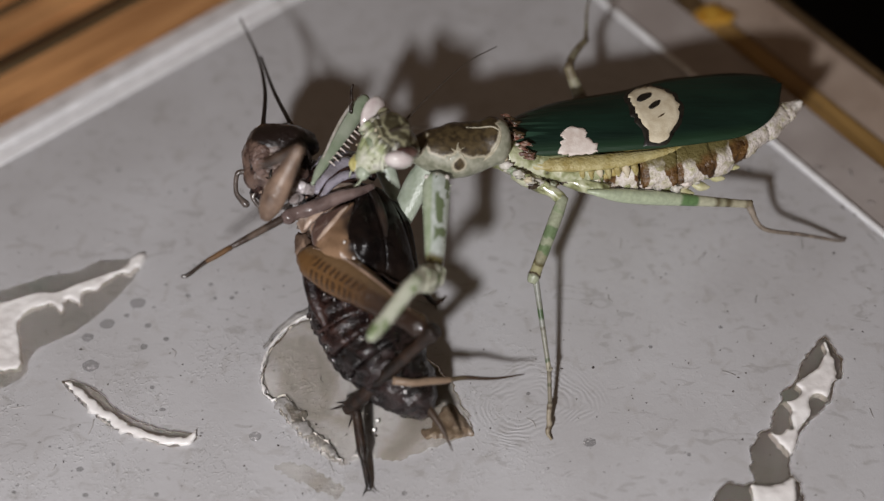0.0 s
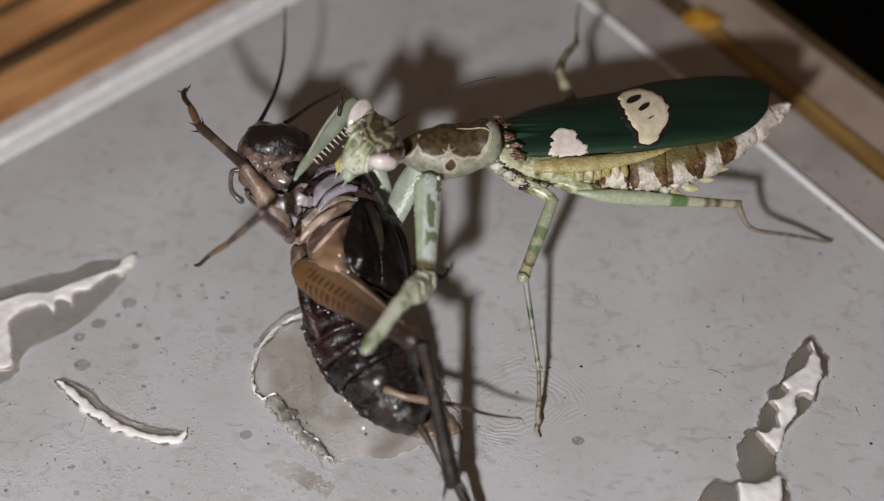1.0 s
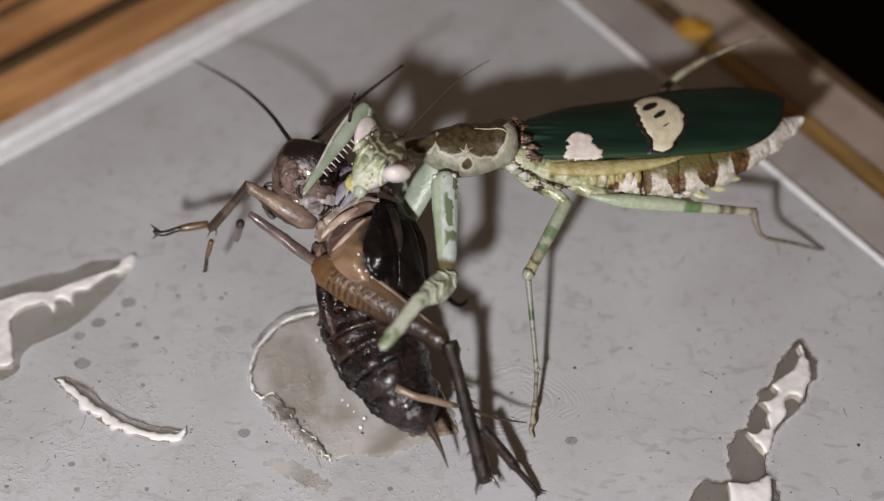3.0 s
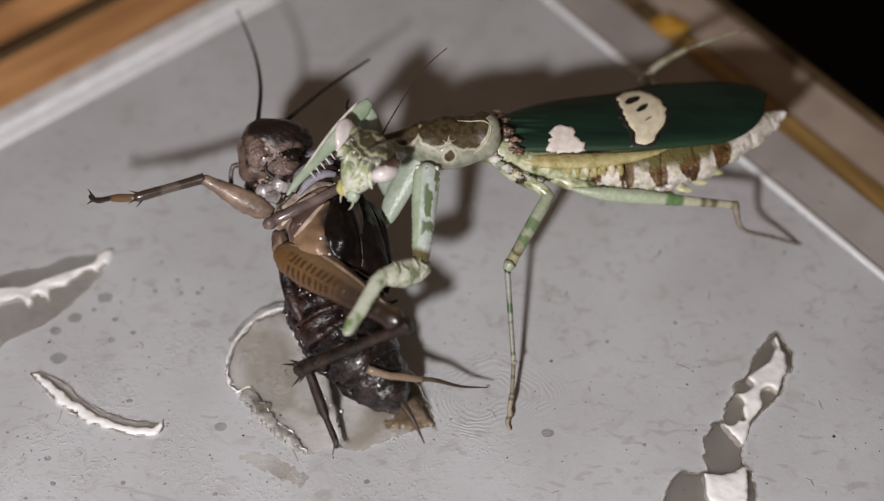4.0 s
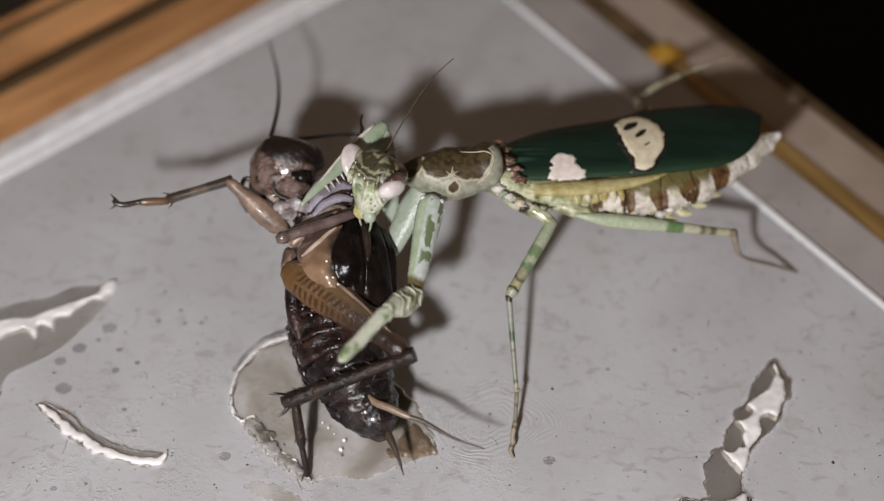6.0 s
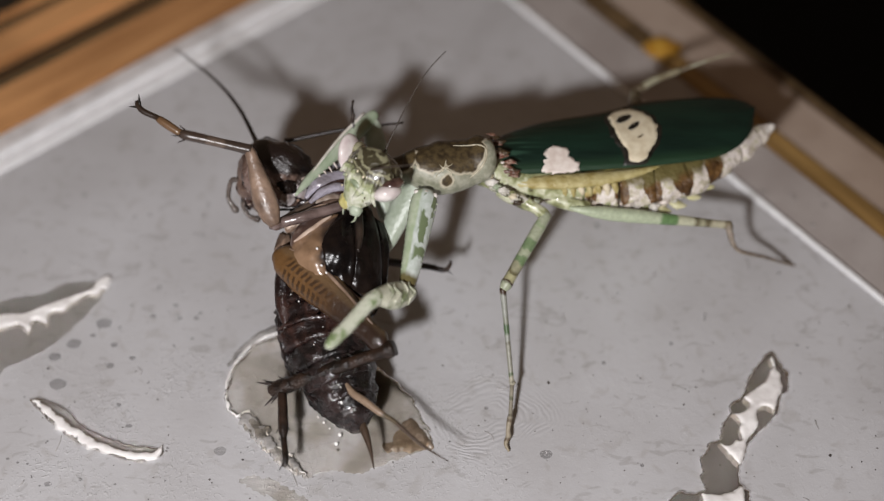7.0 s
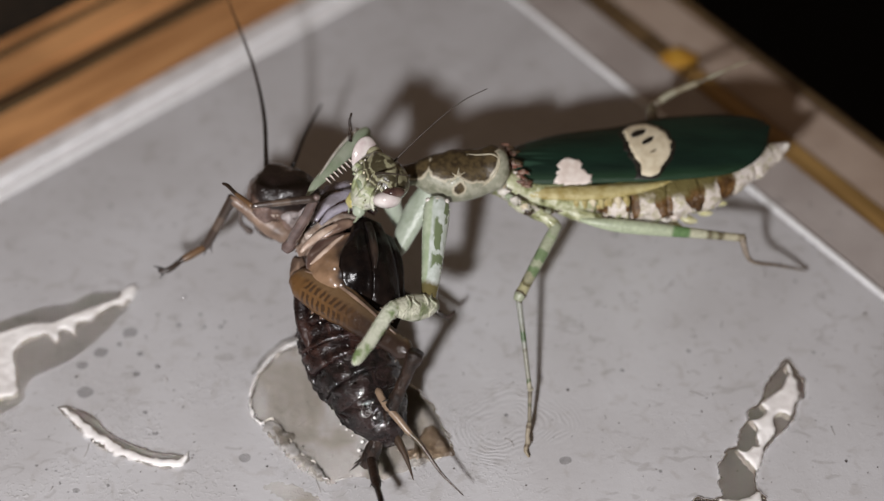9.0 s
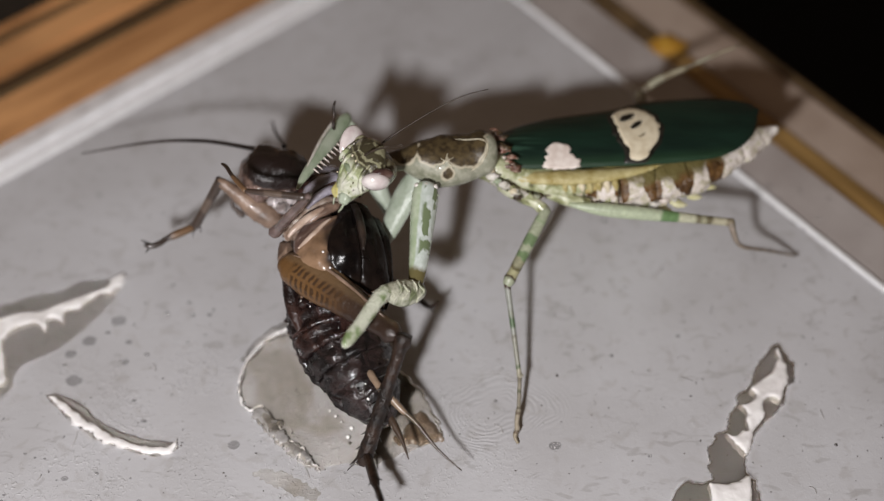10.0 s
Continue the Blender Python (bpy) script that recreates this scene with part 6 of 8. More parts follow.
def motions():
    walk(THING['mantis'], [
        (0, spot(8.97, -1.12, 14.00, 0, 0, 1.84)),
        (0.5, spot(9.44, -1.23, 14.00, 0, 0, 1.76)),
        (1, spot(9.15, -1.20, 14.00, 0, 0, 1.81)),
        (1.5, spot(9.47, -1.06, 14.00, 0, 0, 1.20)),
        (2, spot(10.69, -1.49, 14.00, 0, 0, -0.60)),
        (2.5, spot(10.82, -1.10, 14.00, 0, 0, -0.46)),
        (4, spot(11.79, -0.94, 14.00, 0, 0, -0.99)),
        (4.5, spot(11.66, -0.65, 14.00, 0, 0, -0.76)),
        (5, spot(12.32, -0.63, 14.00, 0, 0, -1.65)),
        (5.5, spot(12.13, -0.67, 14.00, 0, 0, 0.00)),
        (7, spot(11.74, -0.64, 14.00, 0, 0, 1.28)),
        (7.5, spot(11.67, -0.53, 14.00, 0, 0, 0.20)),
        (8, spot(11.67, -0.61, 14.00, 0, 0, 1.62)),
        (8.5, spot(11.40, -0.92, 14.00, 0, 0, -0.13)),
        (9, spot(11.18, -0.81, 14.00, 0, 0, -1.50)),
        (9.5, spot(11.31, -0.70, 14.00, 0, 0, -0.87)),
        (10, spot(11.24, -0.72, 14.00, 0, 0, -1.34)),
    ])
    walk(THING['cricket'], [
        (0, spot(-12.93, -13.51, 10.00, 0, 0, 6.72)),
        (0.5, spot(-12.90, -13.31, 10.00, 0, 0, 0.78)),
        (1, spot(-12.40, -15.07, 10.00, 0, 0, 4.59)),
        (1.5, spot(-11.12, -15.85, 10.00, 0, 0, 5.44)),
        (2, spot(-10.72, -14.74, 10.00, 0, 0, 0.01)),
        (2.5, spot(-10.14, -14.96, 10.00, 0, 0, -0.10)),
        (4, spot(-11.89, -13.85, 10.00, 0, 0, 6.34)),
        (4.5, spot(-11.60, -13.54, 10.00, 0, 0, 3.86)),
        (5, spot(-11.26, -13.01, 10.00, 0, 0, 1.04)),
        (5.5, spot(-11.54, -12.80, 10.00, 0, 0, 0.00)),
        (7, spot(-12.21, -11.87, 10.00, 0, 0, -8.71)),
        (7.5, spot(-12.98, -11.11, 10.00, 0, 0, -9.86)),
        (8, spot(-11.73, -13.56, 10.00, 0, 0, -7.43)),
        (8.5, spot(-11.90, -12.83, 10.00, 0, 0, -6.90)),
        (9, spot(-12.59, -13.26, 10.00, 0, 0, -1.88)),
        (9.5, spot(-11.95, -12.23, 10.00, 0, 0, -4.82)),
        (10, spot(-12.55, -12.93, 10.00, 0, 0, 0.09)),
    ])
    walk(PIECE['mantis_head'], [
        (0, spot(-17.52, -3.68, 5.40, 49.1, 2.3, -64.6)),
        (0.3, spot(-17.86, -4.27, 5.40, 47.1, 2.2, -69.0)),
        (0.5, spot(-18.03, -3.63, 5.40, 50.4, 11.1, -66.6)),
        (1, spot(-18.08, -3.86, 5.40, 50.1, 1.4, -67.8)),
        (1.5, spot(-18.48, -4.82, 5.40, 46.7, -0.5, -63.1)),
        (2, spot(-18.85, -4.50, 5.40, 50.3, 0.5, -65.3)),
        (2.5, spot(-19.33, -4.72, 5.40, 52.0, -10.0, -63.2)),
        (2.7, spot(-18.84, -5.52, 5.40, 46.7, -8.3, -62.0)),
        (3.8, spot(-18.89, -6.94, 5.40, 58.9, 3.7, -41.5)),
        (4, spot(-18.53, -7.45, 5.40, 59.6, 0.8, -47.4)),
        (4.5, spot(-18.45, -6.94, 5.40, 66.3, 2.6, -48.8)),
        (5, spot(-18.42, -7.66, 5.40, 69.1, -3.5, -53.6)),
        (5.5, spot(-18.15, -7.09, 5.40, 64.7, 8.8, -45.5)),
        (5.7, spot(-18.32, -6.45, 5.40, 69.1, -11.0, -49.1)),
        (6.8, spot(-18.31, -5.16, 5.40, 69.7, 0.7, -52.0)),
        (7, spot(-18.22, -6.01, 5.40, 64.8, 9.2, -49.7)),
        (7.5, spot(-18.45, -6.18, 5.40, 68.9, -1.0, -41.2)),
        (7.7, spot(-18.41, -5.57, 5.40, 73.5, -6.5, -40.8)),
        (8, spot(-18.72, -6.99, 5.40, 73.3, 4.1, -37.5)),
        (8.5, spot(-18.18, -7.03, 5.40, 71.5, 8.3, -49.5)),
        (9, spot(-18.75, -5.87, 5.40, 63.4, 7.0, -64.1)),
        (9.5, spot(-18.84, -5.96, 5.40, 56.4, 2.8, -66.8)),
        (10, spot(-18.82, -5.97, 5.40, 54.2, -3.2, -62.9)),
    ])
    walk(PIECE['front_femur'], [
        (0, bone((-5.59, 3.99, 5.60), (-2.28, 6.89, 10.52))),
        (0.1, bone((-5.70, 3.70, 5.60), (-6.86, 7.68, 10.74))),
        (0.2, bone((-5.38, 3.45, 5.60), (-6.51, 8.30, 9.93))),
        (0.3, bone((-5.58, 3.28, 5.60), (-7.76, 7.84, 9.85))),
        (0.5, bone((-6.11, 4.95, 5.60), (-6.71, 9.86, 9.97))),
        (1, bone((-4.29, 6.93, 1.5), (-7.74, 10.9, 5.48))),
        (1.5, bone((-4.29, 6.93, 1.5), (-8.19, 10.74, 5.21))),
        (2, bone((-4.29, 6.93, 1.5), (-8.82, 10.16, 5.05))),
        (2.5, bone((-4.29, 6.93, 1.5), (-8.2, 10.61, 5.33))),
        (2.7, bone((-4.29, 6.93, 1.5), (-10.2, 8.6, 3.91))),
        (3.8, bone((-4.29, 6.93, 1.5), (-8.2, 11.37, 4.41))),
        (4, bone((-4.29, 6.93, 1.5), (-9.93, 9.15, 4.11))),
        (4.5, bone((-4.29, 6.93, 1.5), (-10.72, 7.44, 2.89))),
        (5, bone((-4.29, 6.93, 1.5), (-9.56, 9.33, 4.66))),
        (5.5, bone((-4.29, 6.93, 1.5), (-10.38, 8.2, 3.7))),
        (5.7, bone((-4.29, 6.93, 1.5), (-9.04, 9.84, 5.03))),
        (6.8, bone((-4.29, 6.93, 1.5), (-10.36, 7.6, 3.98))),
        (7, bone((-3.82, 2.80, 5.60), (-6.50, 6.92, 10.00))),
        (7.5, bone((-3.22, 3.17, 5.60), (-6.39, 6.68, 10.21))),
        (7.7, bone((-4.29, 6.93, 1.5), (-8.62, 10.62, 4.84))),
        (8, bone((-4.29, 6.93, 1.5), (-9.01, 9.64, 5.23))),
        (8.5, bone((-4.29, 6.93, 1.5), (-9.87, 8.66, 4.57))),
        (9, bone((-4.29, 6.93, 1.5), (-9.87, 8.91, 4.42))),
        (9.5, bone((-4.29, 6.93, 1.5), (-9.98, 8.62, 4.38))),
        (10, bone((-4.29, 6.93, 1.5), (-9.59, 9.31, 4.63))),
    ])
    walk(PIECE['front_tibia'], [
        (0, bone((-2.28, 6.89, 10.52), (-5.93, 9.40, 5.62))),
        (0.1, bone((-6.86, 7.68, 10.74), (-11.83, 8.37, 6.45))),
        (0.2, bone((-6.51, 8.30, 9.93), (-11.23, 8.16, 5.32))),
        (0.3, bone((-7.76, 7.84, 9.85), (-12.01, 7.34, 4.83))),
        (0.5, bone((-6.71, 9.86, 9.97), (-10.97, 6.78, 13.97))),
        (1, bone((-7.74, 10.9, 5.48), (-12.06, 15.86, 6.04))),
        (1.5, bone((-8.19, 10.74, 5.21), (-13.94, 13.72, 3.92))),
        (2, bone((-8.82, 10.16, 5.05), (-12.64, 15.4, 3.85))),
        (2.5, bone((-8.2, 10.61, 5.33), (-10.83, 16.12, 7.85))),
        (2.6, bone((-9.2, 9.6, 4.62), (-14.36, 13.36, 2.93))),
        (2.7, bone((-10.2, 8.6, 3.91), (-14.68, 8.26, -0.93))),
        (3.8, bone((-8.2, 11.37, 4.41), (-12.56, 9.12, 0))),
        (4, bone((-9.93, 9.15, 4.11), (-16.34, 7.62, 3.89))),
        (4.5, bone((-10.72, 7.44, 2.89), (-13.47, 4.34, -2.24))),
        (4.75, bone((-10.14, 8.39, 3.77), (-16.11, 6.58, 1.6))),
        (5, bone((-9.56, 9.33, 4.66), (-15.89, 9.68, 6.48))),
        (5.25, bone((-9.97, 8.77, 4.18), (-15.67, 5.62, 3.1))),
        (5.5, bone((-10.38, 8.2, 3.7), (-12.67, 3.08, 0.24))),
        (5.7, bone((-9.04, 9.84, 5.03), (-15.42, 9.1, 3.51))),
        (6.8, bone((-10.36, 7.6, 3.98), (-15.56, 4.71, 1.12))),
        (7, bone((-6.50, 6.92, 10.00), (-13.01, 7.00, 11.06))),
        (7.5, bone((-6.39, 6.68, 10.21), (-10.90, 10.46, 7.25))),
        (7.7, bone((-8.62, 10.62, 4.84), (-12.12, 15.2, 1.63))),
        (8, bone((-9.01, 9.64, 5.23), (-15.37, 8.17, 6.21))),
        (8.5, bone((-9.87, 8.66, 4.57), (-15.26, 8.44, 0.77))),
        (9, bone((-9.87, 8.91, 4.42), (-13.01, 7.27, -1.15))),
        (9.5, bone((-9.98, 8.62, 4.38), (-13.84, 7.88, -0.92))),
        (10, bone((-9.59, 9.31, 4.63), (-12.78, 8.24, -1.05))),
    ])
    walk(PIECE['front_tarsus'], [
        (0, bone((-5.93, 9.40, 5.62), (-7.81, 12.29, 1.73))),
        (0.1, bone((-11.83, 8.37, 6.45), (-15.77, 9.79, 3.36))),
        (0.2, bone((-11.23, 8.16, 5.32), (-15.50, 9.81, 2.85))),
        (0.3, bone((-12.01, 7.34, 4.83), (-17.20, 7.57, 4.54))),
        (0.5, bone((-10.97, 6.78, 13.97), (-13.98, 10.57, 15.88))),
        (1, bone((-12.06, 15.86, 6.04), (-13.72, 20.78, 5.8))),
        (1.5, bone((-13.94, 13.72, 3.92), (-16.71, 16.18, 0.27))),
        (2, bone((-12.64, 15.4, 3.85), (-15.06, 17.97, 0.02))),
        (2.5, bone((-10.83, 16.12, 7.85), (-12.12, 20.76, 5.89))),
        (2.6, bone((-12.75, 12.19, 3.46), (-16.88, 14.76, 1.61))),
        (2.7, bone((-14.68, 8.26, -0.93), (-19.76, 7.58, -1.83))),
        (3.8, bone((-12.56, 9.12, 0), (-17.71, 8.57, 0.52))),
        (4, bone((-16.34, 7.62, 3.89), (-20.97, 9.34, 2.27))),
        (4.5, bone((-13.47, 4.34, -2.24), (-18.23, 2.3, -2.79))),
        (5, bone((-15.89, 9.68, 6.48), (-20.87, 11.18, 6.17))),
        (5.5, bone((-12.67, 3.08, 0.24), (-16.09, -0.42, -1.53))),
        (5.7, bone((-15.42, 9.1, 3.51), (-20.47, 8.73, 4.68))),
        (6.8, bone((-15.56, 4.71, 1.12), (-18.81, 0.98, -0.47))),
        (6.9, bone((-14.9, 7.37, 4.36), (-19.74, 5.58, 5.01))),
        (7, bone((-13.01, 7.00, 11.06), (-17.65, 8.72, 12.67))),
        (7.25, bone((-13.34, 12.14, 5.27), (-17.92, 14.47, 4.44))),
        (7.5, bone((-10.90, 10.46, 7.25), (-13.25, 13.05, 3.39))),
        (7.7, bone((-12.12, 15.2, 1.63), (-14.13, 17.65, -2.5))),
        (7.85, bone((-13.75, 11.69, 3.92), (-18.32, 13.59, 2.35))),
        (8, bone((-15.37, 8.17, 6.21), (-20.24, 8.59, 7.98))),
        (8.5, bone((-15.26, 8.44, 0.77), (-20.2, 6.92, 1.36))),
        (9, bone((-13.01, 7.27, -1.15), (-17.35, 4.55, -2.03))),
        (9.5, bone((-13.84, 7.88, -0.92), (-18.61, 5.81, -1))),
        (10, bone((-12.78, 8.24, -1.05), (-17.49, 6.1, -1.54))),
    ])
    walk(PIECE['middle_femur'], [
        (0, bone((3.68, 6.06, 5.00), (-4.05, 4.19, 4.21), 0)),
        (0.3, bone((3.68, 6.06, 5.00), (-3.88, 3.61, 4.16), 0)),
        (0.5, bone((3.68, 6.06, 5.00), (-3.98, 3.82, 4.47), 0)),
        (0.75, bone((-0.81, 3.24, 8.12), (-5.71, 3.84, 1.83), 6)),
        (1, bone((-5.31, 0.42, 11.25), (-3.70, 3.40, 4.00), 93)),
        (1.5, bone((-5.73, 3.40, 11.74), (-3.70, 3.40, 4.00), 79)),
        (2, bone((-11.14, 2.88, 6.89), (-3.70, 3.40, 4.00), 114)),
        (2.5, bone((-6.56, 6.53, 10.79), (-3.70, 3.40, 4.00), 90)),
        (2.7, bone((-11.47, 3.85, 5.84), (-3.70, 3.40, 4.00), 108)),
        (3.25, bone((-3.90, 4.96, 5.42), (-3.42, -0.34, -0.56), 92)),
        (3.8, bone((3.68, 6.06, 5.00), (-3.84, 3.69, 3.65), 85)),
        (4, bone((3.68, 6.06, 5.00), (-3.74, 3.54, 3.40), 85)),
        (4.5, bone((3.68, 6.06, 5.00), (-3.78, 3.52, 3.65), 85)),
        (5, bone((3.68, 6.06, 5.00), (-3.78, 3.44, 3.83), 85)),
        (5.5, bone((3.68, 6.06, 5.00), (-3.66, 3.18, 3.69), 85)),
        (5.7, bone((3.68, 6.06, 5.00), (-3.27, 2.12, 5.41), 85)),
        (6.8, bone((3.68, 6.06, 5.00), (-3.77, 3.18, 4.53), 86)),
        (7, bone((3.68, 6.06, 5.00), (-3.59, 2.80, 4.31), 85)),
        (7.5, bone((3.68, 6.06, 5.00), (-3.74, 3.08, 4.81), 86)),
        (7.7, bone((3.68, 6.06, 5.00), (-4.01, 3.90, 5.40), 88)),
        (8, bone((-0.86, 4.24, 11.43), (-3.70, 3.40, 4.00), 104)),
        (8.5, bone((-0.23, 3.17, 11.20), (-3.70, 3.40, 4.00), 96)),
        (9, bone((-0.56, 3.29, 11.36), (-3.70, 3.40, 4.00), 99)),
        (9.5, bone((-1.11, 1.19, 11.24), (-3.70, 3.40, 4.00), 91)),
        (10, bone((-0.07, 1.70, 10.92), (-3.70, 3.40, 4.00), 85)),
    ])
    walk(PIECE['middle_tibia'], [
        (0, bone((-4.05, 4.19, 4.21), (-9.51, 1.87, 3.27), 0)),
        (0.3, bone((-3.88, 3.61, 4.16), (-9.03, 0.73, 3.05), -1)),
        (0.4, bone((-3.93, 3.71, 4.31), (-6.13, 5.69, -0.91), 2)),
        (0.5, bone((-3.98, 3.82, 4.47), (-0.23, 7.95, 2.26), 173)),
        (0.75, bone((-4.64, 2.12, 7.86), (-4.59, 5.46, 2.87), -124)),
        (1, bone((-5.31, 0.42, 11.25), (-8.99, 0.92, 6.53), 1)),
        (1.5, bone((-5.73, 3.40, 11.74), (-10.37, 7.05, 10.64), -37)),
        (2, bone((-11.14, 2.88, 6.89), (-15.22, 2.06, 2.56), -2)),
        (2.25, bone((-8.85, 4.70, 8.84), (-13.78, 1.40, 9.74), -2)),
        (2.5, bone((-6.56, 6.53, 10.79), (-7.65, 3.89, 16.06), -76)),
        (2.6, bone((-9.02, 5.19, 8.31), (-14.21, 2.36, 9.36), 4)),
        (2.7, bone((-11.47, 3.85, 5.84), (-15.76, 3.56, 1.65), 5)),
        (3.25, bone((-7.66, 3.77, 4.74), (-7.62, 6.62, -0.53), -122)),
        (3.8, bone((-3.84, 3.69, 3.65), (0.50, 7.33, 1.64), 166)),
        (4, bone((-3.74, 3.54, 3.40), (1.28, 6.57, 2.11), 164)),
        (4.5, bone((-3.78, 3.52, 3.65), (1.11, 6.77, 2.40), 165)),
        (5, bone((-3.78, 3.44, 3.83), (1.11, 6.85, 3.18), 167)),
        (5.5, bone((-3.66, 3.18, 3.69), (1.44, 6.32, 4.00), 168)),
        (5.7, bone((-3.27, 2.12, 5.41), (1.59, 5.62, 5.07), 168)),
        (6.8, bone((-3.77, 3.18, 4.53), (0.18, 7.60, 3.56), 172)),
        (7, bone((-3.59, 2.80, 4.31), (0.26, 7.35, 3.65), 174)),
        (7.5, bone((-3.74, 3.08, 4.81), (-0.05, 7.59, 3.40), 172)),
        (7.7, bone((-4.01, 3.90, 5.40), (-0.59, 8.46, 3.54), 172)),
        (7.85, bone((-2.43, 4.07, 8.42), (-2.97, 9.97, 7.49), -143)),
        (8, bone((-0.86, 4.24, 11.43), (-5.08, 8.47, 11.91), -119)),
        (8.5, bone((-0.23, 3.17, 11.20), (-6.23, 3.19, 11.23), -111)),
        (9, bone((-0.56, 3.29, 11.36), (-6.44, 2.11, 11.53), -112)),
        (9.5, bone((-1.11, 1.19, 11.24), (-6.50, 2.95, 9.27), -114)),
        (10, bone((-0.07, 1.70, 10.92), (-5.95, 2.87, 10.65), -116)),
    ])
    walk(PIECE['middle_tarsus'], [
        (0, bone((-9.51, 1.87, 3.27), (-14.15, -0.37, 2.56), 0)),
        (0.3, bone((-9.03, 0.73, 3.05), (-13.32, -2.06, 2.13), -1)),
        (0.4, bone((-4.63, 4.34, 2.65), (-7.32, 5.44, -1.66), -1)),
        (0.5, bone((-0.23, 7.95, 2.26), (1.58, 11.75, -0.79), -179)),
        (1, bone((-8.99, 0.92, 6.53), (-12.50, 1.57, 2.76), -8)),
        (1.5, bone((-10.37, 7.05, 10.64), (-13.58, 10.21, 8.05), -40)),
        (2, bone((-15.22, 2.06, 2.56), (-16.49, 2.39, -2.47), 29)),
        (2.25, bone((-11.43, 2.97, 9.31), (-13.63, 6.59, 6.29), -53)),
        (2.5, bone((-7.65, 3.89, 16.06), (-9.50, 8.69, 16.80), -83)),
        (2.6, bone((-11.71, 3.72, 8.86), (-14.54, 6.89, 5.85), -46)),
        (2.7, bone((-15.76, 3.56, 1.65), (-17.73, 3.02, -3.13), 13)),
        (3.8, bone((0.50, 7.33, 1.64), (2.13, 10.79, -1.87), 150)),
        (4, bone((1.28, 6.57, 2.11), (2.99, 10.20, -1.19), 156)),
        (4.5, bone((1.11, 6.77, 2.40), (2.65, 10.28, -1.10), 153)),
        (5, bone((1.11, 6.85, 3.18), (2.53, 10.63, -0.10), 164)),
        (5.5, bone((1.44, 6.32, 4.00), (2.81, 10.11, 0.72), 165)),
        (5.7, bone((1.59, 5.62, 5.07), (2.88, 9.45, 1.79), 167)),
        (6.8, bone((0.18, 7.60, 3.56), (1.02, 11.59, 0.33), -178)),
        (7, bone((0.26, 7.35, 3.65), (1.03, 11.36, 0.43), -175)),
        (7.5, bone((-0.05, 7.59, 3.40), (0.60, 11.63, 0.18), -143)),
        (7.7, bone((-0.59, 8.46, 3.54), (0.13, 12.48, 0.32), -173)),
        (8, bone((-5.08, 8.47, 11.91), (-4.33, 12.29, 15.36), -158)),
        (8.5, bone((-6.23, 3.19, 11.23), (-8.59, 7.50, 9.54), -134)),
        (9, bone((-6.44, 2.11, 11.53), (-9.74, 5.92, 10.25), -126)),
        (9.5, bone((-6.50, 2.95, 9.27), (-9.97, 6.53, 7.80), -123)),
        (10, bone((-5.95, 2.87, 10.65), (-8.64, 7.20, 9.65), -134)),
    ])
    walk(PIECE['far_leg'], [
        (0, bone((3.38, 5.47, -3), (9.36, 2.17, -9.6))),
        (0.3, bone((3.38, 5.47, -3), (9.92, 3.5, -9.6))),
        (0.5, bone((3.38, 5.47, -3), (10.06, 4.05, -9.6))),
        (1, bone((3.38, 5.47, -3), (10.9, 6.7, -8.67))),
        (1.5, bone((3.38, 5.47, -3), (9.16, 9.11, -9.6))),
        (2, bone((3.38, 5.47, -3), (10.6, 7.53, -8.81))),
        (2.5, bone((3.38, 5.47, -3), (9.55, 8.39, -9.6))),
        (2.7, bone((3.38, 5.47, -3), (10.05, 6.94, -9.6))),
        (3.25, bone((3.38, 5.47, -3), (10.39, 0.07, -6.46))),
        (3.8, bone((3.38, 5.47, -3), (6.28, -3.38, -1.13))),
        (4, bone((3.38, 5.47, -3), (6.91, -3.28, -1.91))),
        (4.5, bone((3.38, 5.47, -3), (6.59, -3.39, -1.76))),
        (5, bone((3.38, 5.47, -3), (6.53, -3.38, -1.54))),
        (5.5, bone((3.38, 5.47, -3), (6.96, -3.31, -2.31))),
        (5.7, bone((3.38, 5.47, -3), (7.19, -3.22, -2.5))),
        (6.8, bone((3.38, 5.47, -3), (10.18, 4.87, -9.6))),
        (7, bone((3.38, 5.47, -3), (12.85, 5.93, -3.59))),
        (7.5, bone((3.38, 5.47, -3), (9.16, 9.1, -9.6))),
        (7.7, bone((3.38, 5.47, -3), (11.47, 1.7, -6.24))),
        (8, bone((3.38, 5.47, -3), (10.81, 0.9, -6.76))),
        (8.5, bone((3.38, 5.47, -3), (12.02, 2.51, -5.62))),
        (9, bone((3.38, 5.47, -3), (11.91, 2.08, -5.43))),
        (9.5, bone((3.38, 5.47, -3), (11.53, 1.68, -6.07))),
        (10, bone((3.38, 5.47, -3), (11.37, 1.27, -5.95))),
    ])
